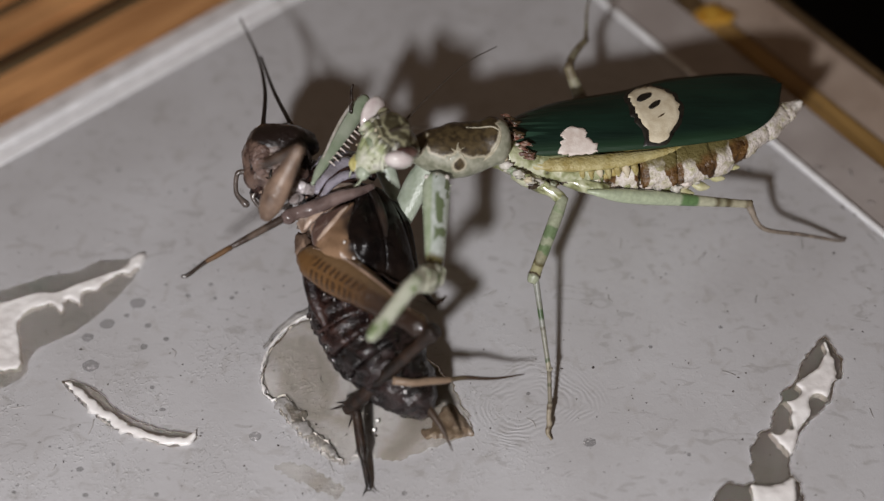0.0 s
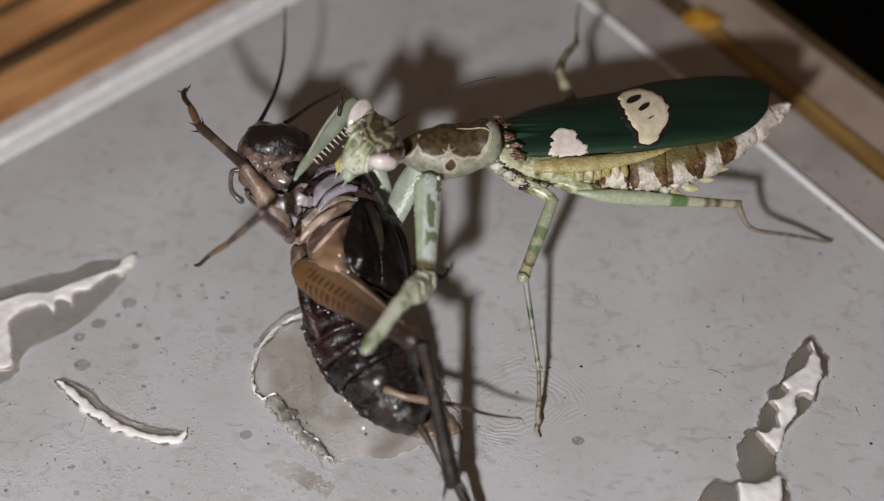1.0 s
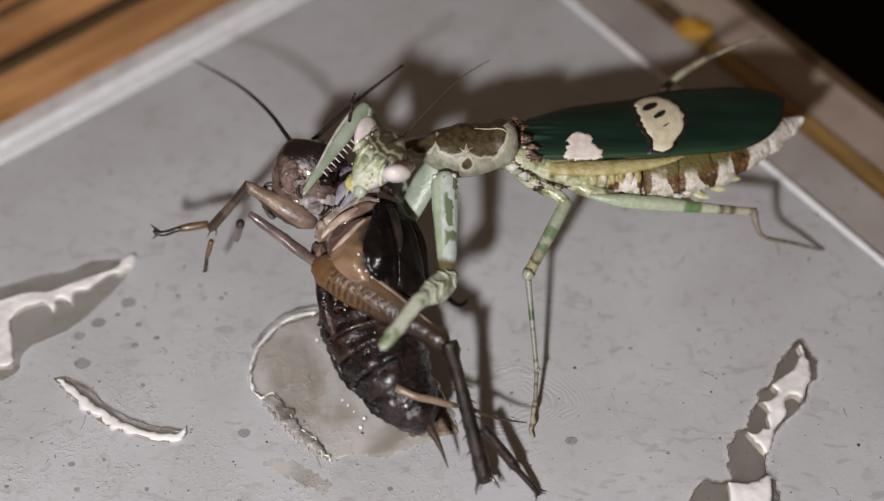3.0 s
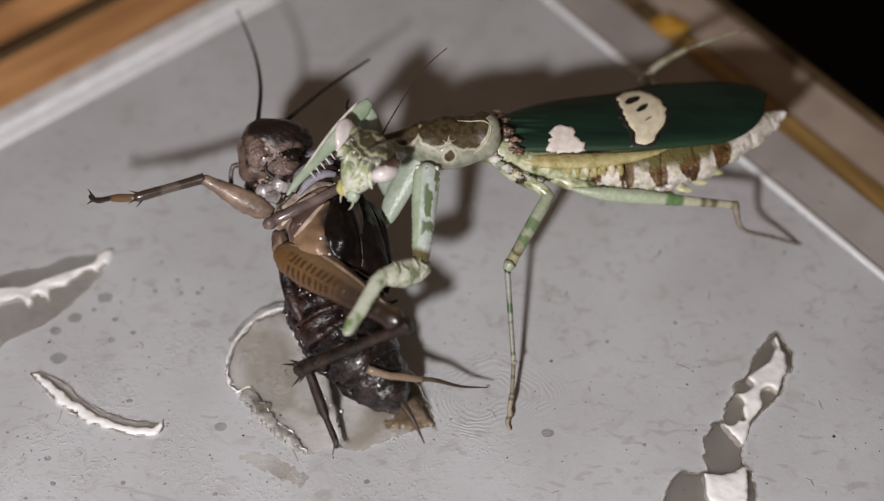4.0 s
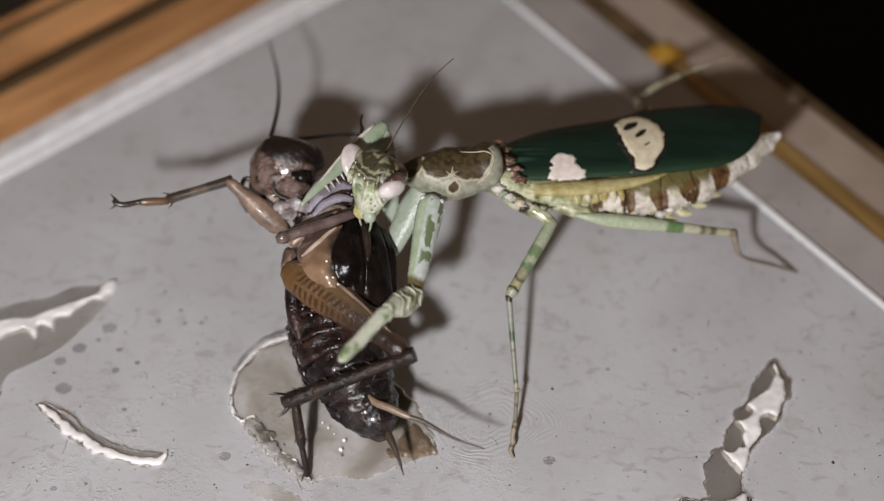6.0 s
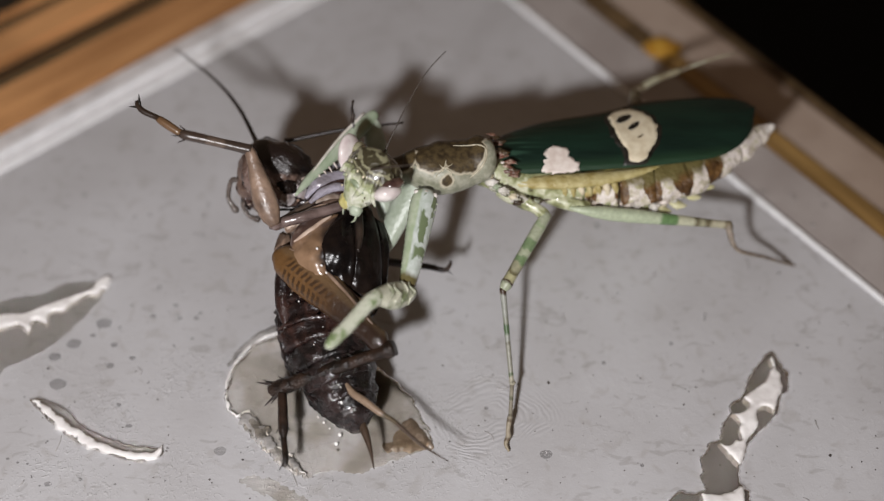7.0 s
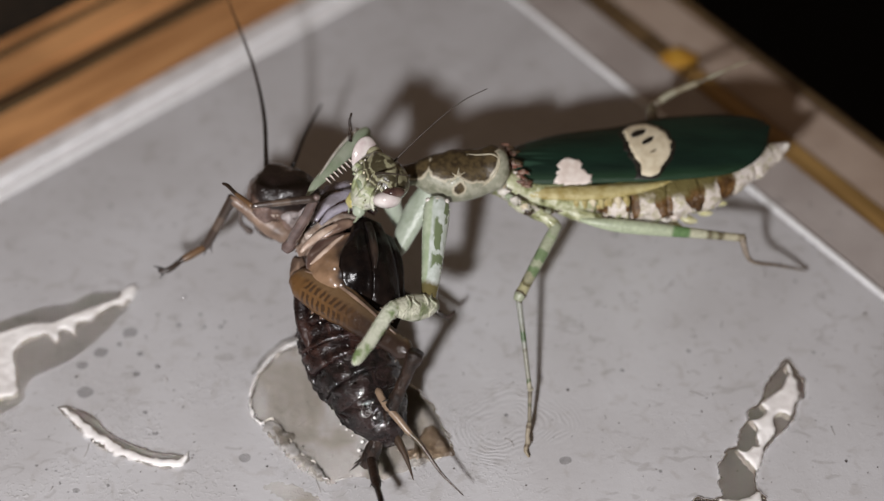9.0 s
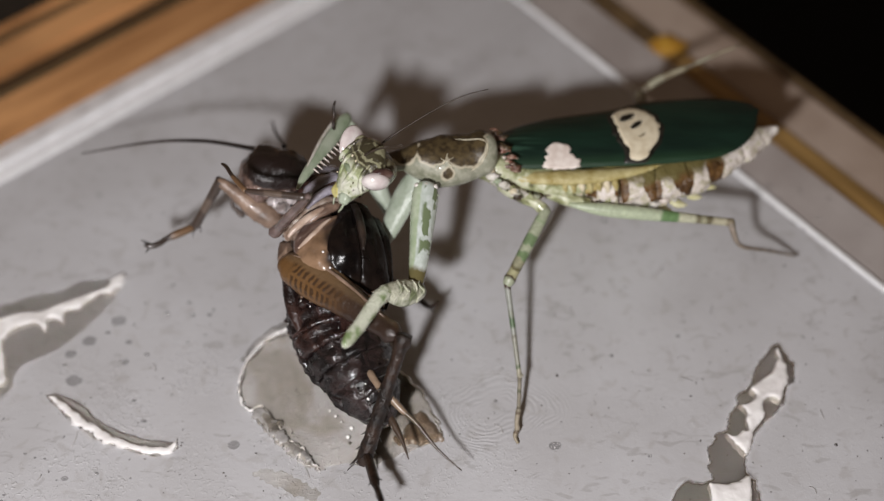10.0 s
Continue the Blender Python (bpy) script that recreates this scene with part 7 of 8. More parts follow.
    walk(PIECE['hind_femur'], [
        (0, bone((-2.67, 0.62, 1.8), (7.97, -9.33, 2.85))),
        (0.3, bone((-2.67, 0.62, 1.8), (8.75, -8.45, 1.25))),
        (0.5, bone((-2.67, 0.62, 1.8), (9.12, -7.99, 1.48))),
        (1, bone((-2.67, 0.62, 1.8), (8.11, -9.16, 2.92))),
        (1.5, bone((-2.67, 0.62, 1.8), (8.74, -8.48, 2.22))),
        (2, bone((-2.67, 0.62, 1.8), (9.02, -8.12, 1.91))),
        (2.5, bone((-2.67, 0.62, 1.8), (8.86, -8.29, 2.71))),
        (2.7, bone((-2.67, 0.62, 1.8), (9.68, -6.75, -0.68))),
        (3.8, bone((-2.67, 0.62, 1.8), (8.04, -9.13, 3.63))),
        (4, bone((-2.67, 0.62, 1.8), (8.05, -9.23, 2.87))),
        (4.5, bone((-2.67, 0.62, 1.8), (8.27, -9.02, 2.47))),
        (5, bone((-2.67, 0.62, 1.8), (8.62, -8.63, 1.98))),
        (5.5, bone((-2.67, 0.62, 1.8), (8.81, -8.39, 1.31))),
        (5.7, bone((-2.67, 0.62, 1.8), (9.28, -7.7, 0.74))),
        (6.8, bone((-2.67, 0.62, 1.8), (8.92, -8.24, 2.38))),
        (7, bone((-2.67, 0.62, 1.8), (9.2, -7.86, 1.21))),
        (7.5, bone((-2.67, 0.62, 1.8), (9.34, -7.68, 1.8))),
        (7.7, bone((-2.67, 0.62, 1.8), (8.6, -8.45, 3.74))),
        (8, bone((-2.67, 0.62, 1.8), (8.91, -8.26, 2.3))),
        (8.5, bone((-2.67, 0.62, 1.8), (9.33, -7.66, 1))),
        (9, bone((-2.67, 0.62, 1.8), (8.95, -8.2, 2.45))),
        (9.5, bone((-2.67, 0.62, 1.8), (9.1, -8.02, 2.04))),
        (10, bone((-2.67, 0.62, 1.8), (8.66, -8.57, 2.41))),
    ])
    walk(PIECE['hind_tibia'], [
        (0, bone((7.97, -9.33, 2.85), (0.53, -10.29, -6.26))),
        (0.3, bone((8.75, -8.45, 1.25), (1.06, -10.33, -7.5))),
        (0.5, bone((9.12, -7.99, 1.48), (9.61, -16.88, -6.26))),
        (1, bone((8.11, -9.16, 2.92), (9.82, -17.54, -5.22))),
        (1.5, bone((8.74, -8.48, 2.22), (10.33, -16, -6.74))),
        (2, bone((9.02, -8.12, 1.91), (14.58, -17.31, -2.98))),
        (2.5, bone((8.86, -8.29, 2.71), (14.75, -17.35, -2.03))),
        (2.7, bone((9.68, -6.75, -0.68), (15.47, -15.89, -5.4))),
        (3.25, bone((8.86, -7.94, 1.48), (6.06, -14.43, -7.97))),
        (3.8, bone((8.04, -9.13, 3.63), (-1.28, -8.15, -3.54))),
        (4, bone((8.05, -9.23, 2.87), (-1.29, -7.99, -4.23))),
        (4.5, bone((8.27, -9.02, 2.47), (-1.32, -8.24, -4.37))),
        (5, bone((8.62, -8.63, 1.98), (-1.22, -8.77, -4.53))),
        (5.5, bone((8.81, -8.39, 1.31), (-1.74, -8.83, -3.96))),
        (5.7, bone((9.28, -7.7, 0.74), (-1.68, -9.35, -3.3))),
        (6.8, bone((8.92, -8.24, 2.38), (-1.33, -10.54, -2.99))),
        (7, bone((9.2, -7.86, 1.21), (-0.97, -9.74, -4.49))),
        (7.5, bone((9.34, -7.68, 1.8), (0.01, -10.3, -4.93))),
        (7.7, bone((8.6, -8.45, 3.74), (-0.67, -10.81, -3.16))),
        (8, bone((8.91, -8.26, 2.3), (3.15, -11.75, -7.39))),
        (8.5, bone((9.33, -7.66, 1), (5.04, -11.85, -9.17))),
        (9, bone((8.95, -8.2, 2.45), (4.69, -13.07, -7.42))),
        (9.5, bone((9.1, -8.02, 2.04), (5.5, -14.96, -6.79))),
        (10, bone((8.66, -8.57, 2.41), (4.96, -15.23, -6.59))),
    ])
    walk(PIECE['hind_tarsus'], [
        (0, bone((0.53, -10.29, -6.26), (1.02, -17.86, -9.39))),
        (0.3, bone((1.06, -10.33, -7.5), (1.81, -18.4, -8.72))),
        (0.5, bone((9.61, -16.88, -6.26), (10.24, -23.66, -1.68))),
        (1, bone((9.82, -17.54, -5.22), (13.22, -23.58, -9.6))),
        (1.5, bone((10.33, -16, -6.74), (11.82, -23.16, -3.03))),
        (1.75, bone((12.46, -16.66, -4.86), (17.19, -22.97, -7.09))),
        (2, bone((14.58, -17.31, -2.98), (19.29, -18.41, -9.6))),
        (2.5, bone((14.75, -17.35, -2.03), (18.2, -17.79, -9.45))),
        (2.7, bone((15.47, -15.89, -5.4), (21.31, -19.82, -9.6))),
        (3.8, bone((-1.28, -8.15, -3.54), (0.81, -13.83, -9.08))),
        (4, bone((-1.29, -7.99, -4.23), (0.89, -15.08, -7.71))),
        (4.5, bone((-1.32, -8.24, -4.37), (1.15, -15.03, -8.25))),
        (5, bone((-1.22, -8.77, -4.53), (1.15, -16.2, -7.08))),
        (5.5, bone((-1.74, -8.83, -3.96), (0.08, -14.62, -9.48))),
        (5.7, bone((-1.68, -9.35, -3.3), (-0.29, -14.42, -9.6))),
        (6.8, bone((-1.33, -10.54, -2.99), (-0.4, -15.31, -9.6))),
        (7, bone((-0.97, -9.74, -4.49), (0.9, -17.65, -5.59))),
        (7.5, bone((0.01, -10.3, -4.93), (1.9, -18, -7.02))),
        (7.7, bone((-0.67, -10.81, -3.16), (0.49, -16.14, -9.29))),
        (8, bone((3.15, -11.75, -7.39), (7.05, -18.51, -4.89))),
        (8.5, bone((5.04, -11.85, -9.17), (7.05, -19.34, -6.51))),
        (9, bone((4.69, -13.07, -7.42), (6.32, -20.44, -4.22))),
        (9.5, bone((5.5, -14.96, -6.79), (7.47, -22.21, -3.5))),
        (10, bone((4.96, -15.23, -6.59), (6.69, -22.74, -3.79))),
    ])
    walk(PIECE['cercus'], [
        (0, bone((6.67, -11.03, -2.5), (16.46, -9.19, -5.83))),
        (0.3, bone((6.67, -11.03, -2.5), (16.83, -10.36, -5.07))),
        (0.5, bone((6.67, -11.03, -2.5), (14.07, -7.57, -9.11))),
        (1, bone((6.67, -11.03, -2.5), (16.67, -12.19, -5.48))),
        (1.5, bone((6.67, -11.03, -2.5), (16.33, -14.81, -4.12))),
        (2, bone((6.67, -11.03, -2.5), (16.61, -12.33, -5.64))),
        (2.5, bone((6.67, -11.03, -2.5), (15.06, -9.96, -8.73))),
        (2.7, bone((6.67, -11.03, -2.5), (16.49, -12.25, -6.02))),
        (3.8, bone((6.67, -11.03, -2.5), (15.79, -8.88, -7.24))),
        (4, bone((6.67, -11.03, -2.5), (15.72, -9.9, -7.7))),
        (4.5, bone((6.67, -11.03, -2.5), (15.71, -10.49, -7.82))),
        (5, bone((6.67, -11.03, -2.5), (16.45, -14.69, -3.6))),
        (5.5, bone((6.67, -11.03, -2.5), (16.65, -14, -3.86))),
        (5.7, bone((6.67, -11.03, -2.5), (16.6, -14.07, -4.03))),
        (6.8, bone((6.67, -11.03, -2.5), (15.22, -16.79, -0.5))),
        (7, bone((6.67, -11.03, -2.5), (15.91, -15.83, -3.89))),
        (7.5, bone((6.67, -11.03, -2.5), (15.6, -16.54, -2.04))),
        (7.7, bone((6.67, -11.03, -2.5), (14.47, -17.76, -4.52))),
        (8, bone((6.67, -11.03, -2.5), (12.45, -19.72, -1.41))),
        (8.5, bone((6.67, -11.03, -2.5), (14.82, -16.64, -6.02))),
        (9, bone((6.67, -11.03, -2.5), (13.74, -17.77, -6.34))),
        (9.5, bone((6.67, -11.03, -2.5), (14.12, -17.39, -6.29))),
        (10, bone((6.67, -11.03, -2.5), (13.97, -17.61, -6.19))),
    ])
    walk(PIECE['antenna_a'], [
        (0, bone((-6, 14.84, 4.5), (-8.28, 34.31, 0.53))),
        (0.3, bone((-6.82, 13.53, 4.5), (-8.04, 31.04, -5.09))),
        (0.5, bone((-6.94, 15.8, 4.5), (-16.29, 33.47, 4.06))),
        (1, bone((-6.59, 16.61, 4.5), (-4.11, 36.22, 1.47))),
        (1.5, bone((-8.08, 15.12, 4.5), (-15.44, 33.41, 1.12))),
        (2, bone((-8.81, 14.86, 4.5), (-10.56, 34.15, -0.46))),
        (2.5, bone((-9.02, 14.74, 4.5), (-9.42, 34.7, 3.42))),
        (2.7, bone((-7.5, 13.85, 4.5), (-18.21, 29.45, -1.97))),
        (3.8, bone((-4.47, 14.95, 4.5), (-17.37, 29.69, 8.54))),
        (4, bone((-4.38, 15.33, 4.5), (-6.2, 35.03, 1.62))),
        (4.5, bone((-5.5, 14.85, 4.5), (-23.06, 24.38, 5.43))),
        (5, bone((-5.17, 15.69, 4.5), (-4.64, 35.57, 2.36))),
        (5.5, bone((-6.02, 14.84, 4.5), (-24.46, 21.18, 8.97))),
        (5.7, bone((-5.56, 15.28, 4.5), (-6.27, 35.26, 4.14))),
        (6.8, bone((-8.3, 13.69, 4.5), (-18.36, 25.42, -8.2))),
        (7, bone((-7.47, 12.5, 4.5), (-20.26, 27.57, 1.46))),
        (7.5, bone((-7.1, 13.31, 4.5), (-15.95, 29.92, -2.26))),
        (7.7, bone((-7.61, 14.03, 4.5), (-14.3, 31.82, -1.7))),
        (8, bone((-7.29, 12.83, 4.5), (-21.9, 23.85, -3.58))),
        (8.5, bone((-7.76, 12.88, 4.5), (-15.22, 31.12, 7.91))),
        (9, bone((-6.89, 12.99, 4.5), (-12.21, 31.36, 10.35))),
        (9.5, bone((-7.82, 12.62, 4.5), (-20.53, 25.95, -3.28))),
        (10, bone((-6.16, 13.68, 4.5), (-25.3, 17.46, 0.11))),
    ])
    walk(PIECE['antenna_b'], [
        (0, bone((-3.27, 14.98, 4.5), (-6.03, 26.47, 2.42))),
        (0.3, bone((-4.11, 13.84, 4.5), (-4.81, 23.25, -2.91))),
        (0.5, bone((-4.25, 16.22, 4.5), (-2.94, 25.04, -3.53))),
        (1, bone((-3.87, 16.85, 4.5), (1.57, 26, -1.04))),
        (1.5, bone((-5.36, 15.32, 4.5), (-1.67, 24.78, -1.9))),
        (2, bone((-6.12, 15.31, 4.5), (-4.07, 24.5, -2.95))),
        (2.5, bone((-6.32, 15.2, 4.5), (-4.3, 24.18, -3.2))),
        (2.6, bone((-5.56, 14.74, 4.5), (1.52, 24.31, 3.06))),
        (2.7, bone((-4.8, 14.27, 4.5), (4.14, 20.12, 9.97))),
        (3.25, bone((-3.28, 14.71, 4.5), (3.73, 24.32, 2.88))),
        (3.8, bone((-1.75, 15.15, 4.5), (0, 23.97, -3.45))),
        (4, bone((-1.65, 15.48, 4.5), (7.33, 23.44, 4.15))),
        (4.5, bone((-2.79, 15.13, 4.5), (0.97, 26.52, 4.22))),
        (5, bone((-2.47, 16.1, 4.5), (9.2, 18.1, 6.44))),
        (5.5, bone((-3.33, 15.3, 4.5), (-1.86, 27.03, 6.55))),
        (5.7, bone((-2.87, 15.79, 4.5), (1.89, 24.82, -1.8))),
        (6.8, bone((-5.69, 14.5, 4.5), (6.02, 16.99, 5.28))),
        (7, bone((-4.88, 13.36, 4.5), (6.64, 16.49, 5.67))),
        (7.25, bone((-4.71, 13.79, 4.5), (1.57, 23.8, 2.4))),
        (7.5, bone((-4.53, 14.22, 4.5), (-7.22, 25.16, 0.38))),
        (7.7, bone((-5.03, 14.89, 4.5), (-6.47, 24.97, -1.85))),
        (8, bone((-4.68, 13.63, 4.5), (-7.86, 25.04, 2.55))),
        (8.5, bone((-5.14, 13.65, 4.5), (-5.53, 23.87, -1.78))),
        (9, bone((-4.22, 13.54, 4.5), (-2.49, 25, 1.41))),
        (9.5, bone((-5.17, 13.3, 4.5), (-11.44, 22.03, -0.85))),
        (10, bone((-3.47, 14.14, 4.5), (-5.91, 23.83, -2.13))),
    ])
    walk(PIECE['cricket_head'], [
        (0, spot(-4.41, 11.89, 3, 0)),
        (0.3, spot(-5.05, 10.69, 3, 10)),
        (0.5, spot(-5.06, 13.03, 3, 18)),
        (1, spot(-4.9, 13.72, 3, 20)),
        (1.5, spot(-6.43, 12.21, 3, 10)),
        (2, spot(-6.89, 12.12, 3, 8)),
        (2.5, spot(-7.09, 12, 3, 5)),
        (2.7, spot(-5.61, 11.09, 3, 4)),
        (3.8, spot(-2.82, 12.04, 3, 0)),
        (4, spot(-2.77, 12.39, 3, 0)),
        (4.5, spot(-3.77, 11.99, 3, 0)),
        (5, spot(-3.3, 12.92, 3, 0)),
        (5.5, spot(-4.1, 12.1, 3, 0)),
        (5.7, spot(-3.58, 12.58, 3, 2)),
        (6.8, spot(-6.04, 11.22, 3, 10)),
        (7, spot(-5.16, 10.08, 3, 18)),
        (7.5, spot(-4.74, 10.94, 3, 14)),
        (7.7, spot(-5.29, 11.62, 3, 10)),
        (8, spot(-5.04, 10.36, 3, 8)),
        (8.5, spot(-5.52, 10.39, 3, 42)),
        (9, spot(-4.88, 10.32, 3, 45)),
        (9.5, spot(-5.67, 10.05, 3, 40)),
        (10, spot(-4.24, 10.94, 3, 42)),
    ])
    walk(PIECE['fore_coxa'], [
        (0, bone((-12.79, -5.4, 1.9), (-13.18, -15.79, 1.54))),
        (0.5, bone((-12.79, -5.4, 1.9), (-13.57, -15.76, 1.33))),
        (1, bone((-12.79, -5.4, 1.9), (-13.17, -15.7, 0.47))),
        (1.5, bone((-12.79, -5.4, 1.9), (-12.23, -15.45, -0.75))),
        (2, bone((-12.79, -5.4, 1.9), (-12.67, -15.65, 0.1))),
        (2.5, bone((-12.79, -5.4, 1.9), (-12.04, -15.52, -0.41))),
        (4, bone((-12.79, -5.4, 1.9), (-13.18, -15.6, -0.11))),
        (4.5, bone((-12.79, -5.4, 1.9), (-13.24, -15.38, -1))),
        (5, bone((-12.79, -5.4, 1.9), (-13.26, -15.51, -0.51))),
        (5.5, bone((-12.79, -5.4, 1.9), (-14.35, -15.59, 0.49))),
        (7, bone((-12.79, -5.4, 1.9), (-14.83, -15.38, -0.19))),
        (7.5, bone((-12.79, -5.4, 1.9), (-13.94, -15.82, -0.9))),
        (8, bone((-12.79, -5.4, 1.9), (-13.24, -16.28, -0.27))),
        (8.5, bone((-12.79, -5.4, 1.9), (-13.57, -15.96, -0.49))),
        (9, bone((-12.79, -5.4, 1.9), (-13.37, -15.92, -0.7))),
        (9.5, bone((-12.79, -5.4, 1.9), (-13.85, -15.78, -1.08))),
        (10, bone((-12.79, -5.4, 1.9), (-13.6, -15.83, -1))),
    ])
    walk(PIECE['fore_femur'], [
        (0, bone((-13.18, -15.79, 1.54), (-14.84, -18.68, 4.42))),
        (0.5, bone((-13.57, -15.76, 1.33), (-14.83, -18.9, 4.14))),
        (1, bone((-13.17, -15.7, 0.47), (-15.14, -19.14, 2.38))),
        (1.5, bone((-12.23, -15.45, -0.75), (-14.01, -18.97, 1.19))),
        (2, bone((-12.67, -15.65, 0.1), (-14.2, -19.27, 2.07))),
        (2.5, bone((-12.04, -15.52, -0.41), (-13.76, -19.22, 1.22))),
        (4, bone((-13.18, -15.6, -0.11), (-16.68, -17.78, 1.41))),
        (4.5, bone((-13.24, -15.38, -1), (-16.24, -17.79, 1.13))),
        (5, bone((-13.26, -15.51, -0.51), (-16.24, -18.15, 1.36))),
        (5.5, bone((-14.35, -15.59, 0.49), (-16.7, -18.75, 2.44))),
        (7, bone((-14.83, -15.38, -0.19), (-17.64, -17.64, 2.33))),
        (7.5, bone((-13.94, -15.82, -0.9), (-18.09, -16.06, 0.54))),
        (8, bone((-13.24, -16.28, -0.27), (-17.43, -17.51, 0.3))),
        (8.5, bone((-13.57, -15.96, -0.49), (-16.4, -18.15, 2.07))),
        (9, bone((-13.37, -15.92, -0.7), (-16.69, -17.88, 1.42))),
        (9.5, bone((-13.85, -15.78, -1.08), (-16.09, -17.92, 2.05))),
        (10, bone((-13.6, -15.83, -1), (-16.47, -17.94, 1.59))),
    ])
    walk(PIECE['fore_tibia'], [
        (0, bone((-14.84, -18.68, 4.42), (-18.68, -24.29, 4.14))),
        (0.5, bone((-14.83, -18.9, 4.14), (-19.39, -23.93, 3.91))),
        (1, bone((-15.14, -19.14, 2.38), (-18.49, -25.02, 3.06))),
        (1.5, bone((-14.01, -18.97, 1.19), (-17.19, -24.97, 1.58))),
        (2, bone((-14.2, -19.27, 2.07), (-17.47, -25.2, 2.63))),
        (2.5, bone((-13.76, -19.22, 1.22), (-17.32, -24.98, 1.89))),
        (4, bone((-16.68, -17.78, 1.41), (-19.51, -23.96, 1.1))),
        (4.5, bone((-16.24, -17.79, 1.13), (-19.42, -23.79, 0.73))),
        (5, bone((-16.24, -18.15, 1.36), (-19.36, -24.19, 1.29))),
        (5.5, bone((-16.7, -18.75, 2.44), (-20.42, -24.44, 2.72))),
        (7, bone((-17.64, -17.64, 2.33), (-21.92, -22.92, 1.94))),
        (7.5, bone((-18.09, -16.06, 0.54), (-22.35, -21.34, 0.08))),
        (8, bone((-17.43, -17.51, 0.3), (-21.02, -23.28, 0.51))),
        (8.5, bone((-16.4, -18.15, 2.07), (-20.42, -23.58, 1.32))),
        (9, bone((-16.69, -17.88, 1.42), (-19.88, -23.86, 0.8))),
        (9.5, bone((-16.09, -17.92, 2.05), (-19.76, -23.63, 1.6))),
        (10, bone((-16.47, -17.94, 1.59), (-19.83, -23.83, 1.13))),
    ])
    walk(PIECE['far_femur'], [
        (0, bone((-16.73, -3, -4.5), (-19.76, 4.17, 2.24))),
        (0.5, bone((-16.73, -3, -4.5), (-19.65, 4.25, 2.2))),
        (1, bone((-16.73, -3, -4.5), (-20.05, 4.06, 2.21))),
        (1.5, bone((-16.73, -3, -4.5), (-20.03, 3.2, 3.03))),
        (2, bone((-16.73, -3, -4.5), (-21.22, 3.63, 1.97))),
        (2.5, bone((-16.73, -3, -4.5), (-21.44, 3.56, 1.88))),
        (4, bone((-16.73, -3, -4.5), (-18.82, -0.38, 5.24))),
        (4.5, bone((-16.73, -3, -4.5), (-18.27, -0.48, 5.36))),
        (5, bone((-16.73, -3, -4.5), (-17.75, 0.4, 5.16))),
        (5.5, bone((-16.73, -3, -4.5), (-17.57, 0.88, 5))),
        (7, bone((-16.73, -3, -4.5), (-17.95, 4.4, 2.55))),
        (7.5, bone((-16.73, -3, -4.5), (-17.98, 4.39, 2.55))),
        (8, bone((-16.73, -3, -4.5), (-17.24, 2.32, 4.3))),
        (8.5, bone((-16.73, -3, -4.5), (-18.44, 2.53, 4.02))),
        (9, bone((-16.73, -3, -4.5), (-20.31, 1.71, 3.93))),
        (9.5, bone((-16.73, -3, -4.5), (-20.11, 3.25, 2.95))),
        (10, bone((-16.73, -3, -4.5), (-21.11, 2.7, 2.87))),
    ])
    walk(PIECE['far_tibia'], [
        (0, bone((-19.76, 4.17, 2.24), (-23.91, -5.5, 3.04))),
        (0.5, bone((-19.65, 4.25, 2.2), (-24.13, -5.19, 3.64))),
        (1, bone((-20.05, 4.06, 2.21), (-24.72, -5.31, 3.5))),
        (1.5, bone((-20.03, 3.2, 3.03), (-25, -6.11, 2.85))),
        (2, bone((-21.22, 3.63, 1.97), (-26.11, -5.71, 1.47))),
        (2.5, bone((-21.44, 3.56, 1.88), (-25.49, -6.18, 2.29))),
        (4, bone((-18.82, -0.38, 5.24), (-25.31, -8.25, 2.53))),
        (4.5, bone((-18.27, -0.48, 5.36), (-24.13, -9.11, 3.78))),
        (5, bone((-17.75, 0.4, 5.16), (-24.47, -6.31, 0.57))),
        (5.5, bone((-17.57, 0.88, 5), (-24.65, -6.89, 4))),
        (7, bone((-17.95, 4.4, 2.55), (-24.75, -3.57, 1.33))),
        (7.5, bone((-17.98, 4.39, 2.55), (-22.85, -3.73, 7.2))),
        (8, bone((-17.24, 2.32, 4.3), (-23.78, -5.92, 5.07))),
        (8.5, bone((-18.44, 2.53, 4.02), (-22.8, -6.52, 7.24))),
        (9, bone((-20.31, 1.71, 3.93), (-24.65, -7.63, 6.23))),
        (9.5, bone((-20.11, 3.25, 2.95), (-23.75, -6.47, 4.84))),
        (10, bone((-21.11, 2.7, 2.87), (-24.73, -7.07, 4.56))),
    ])
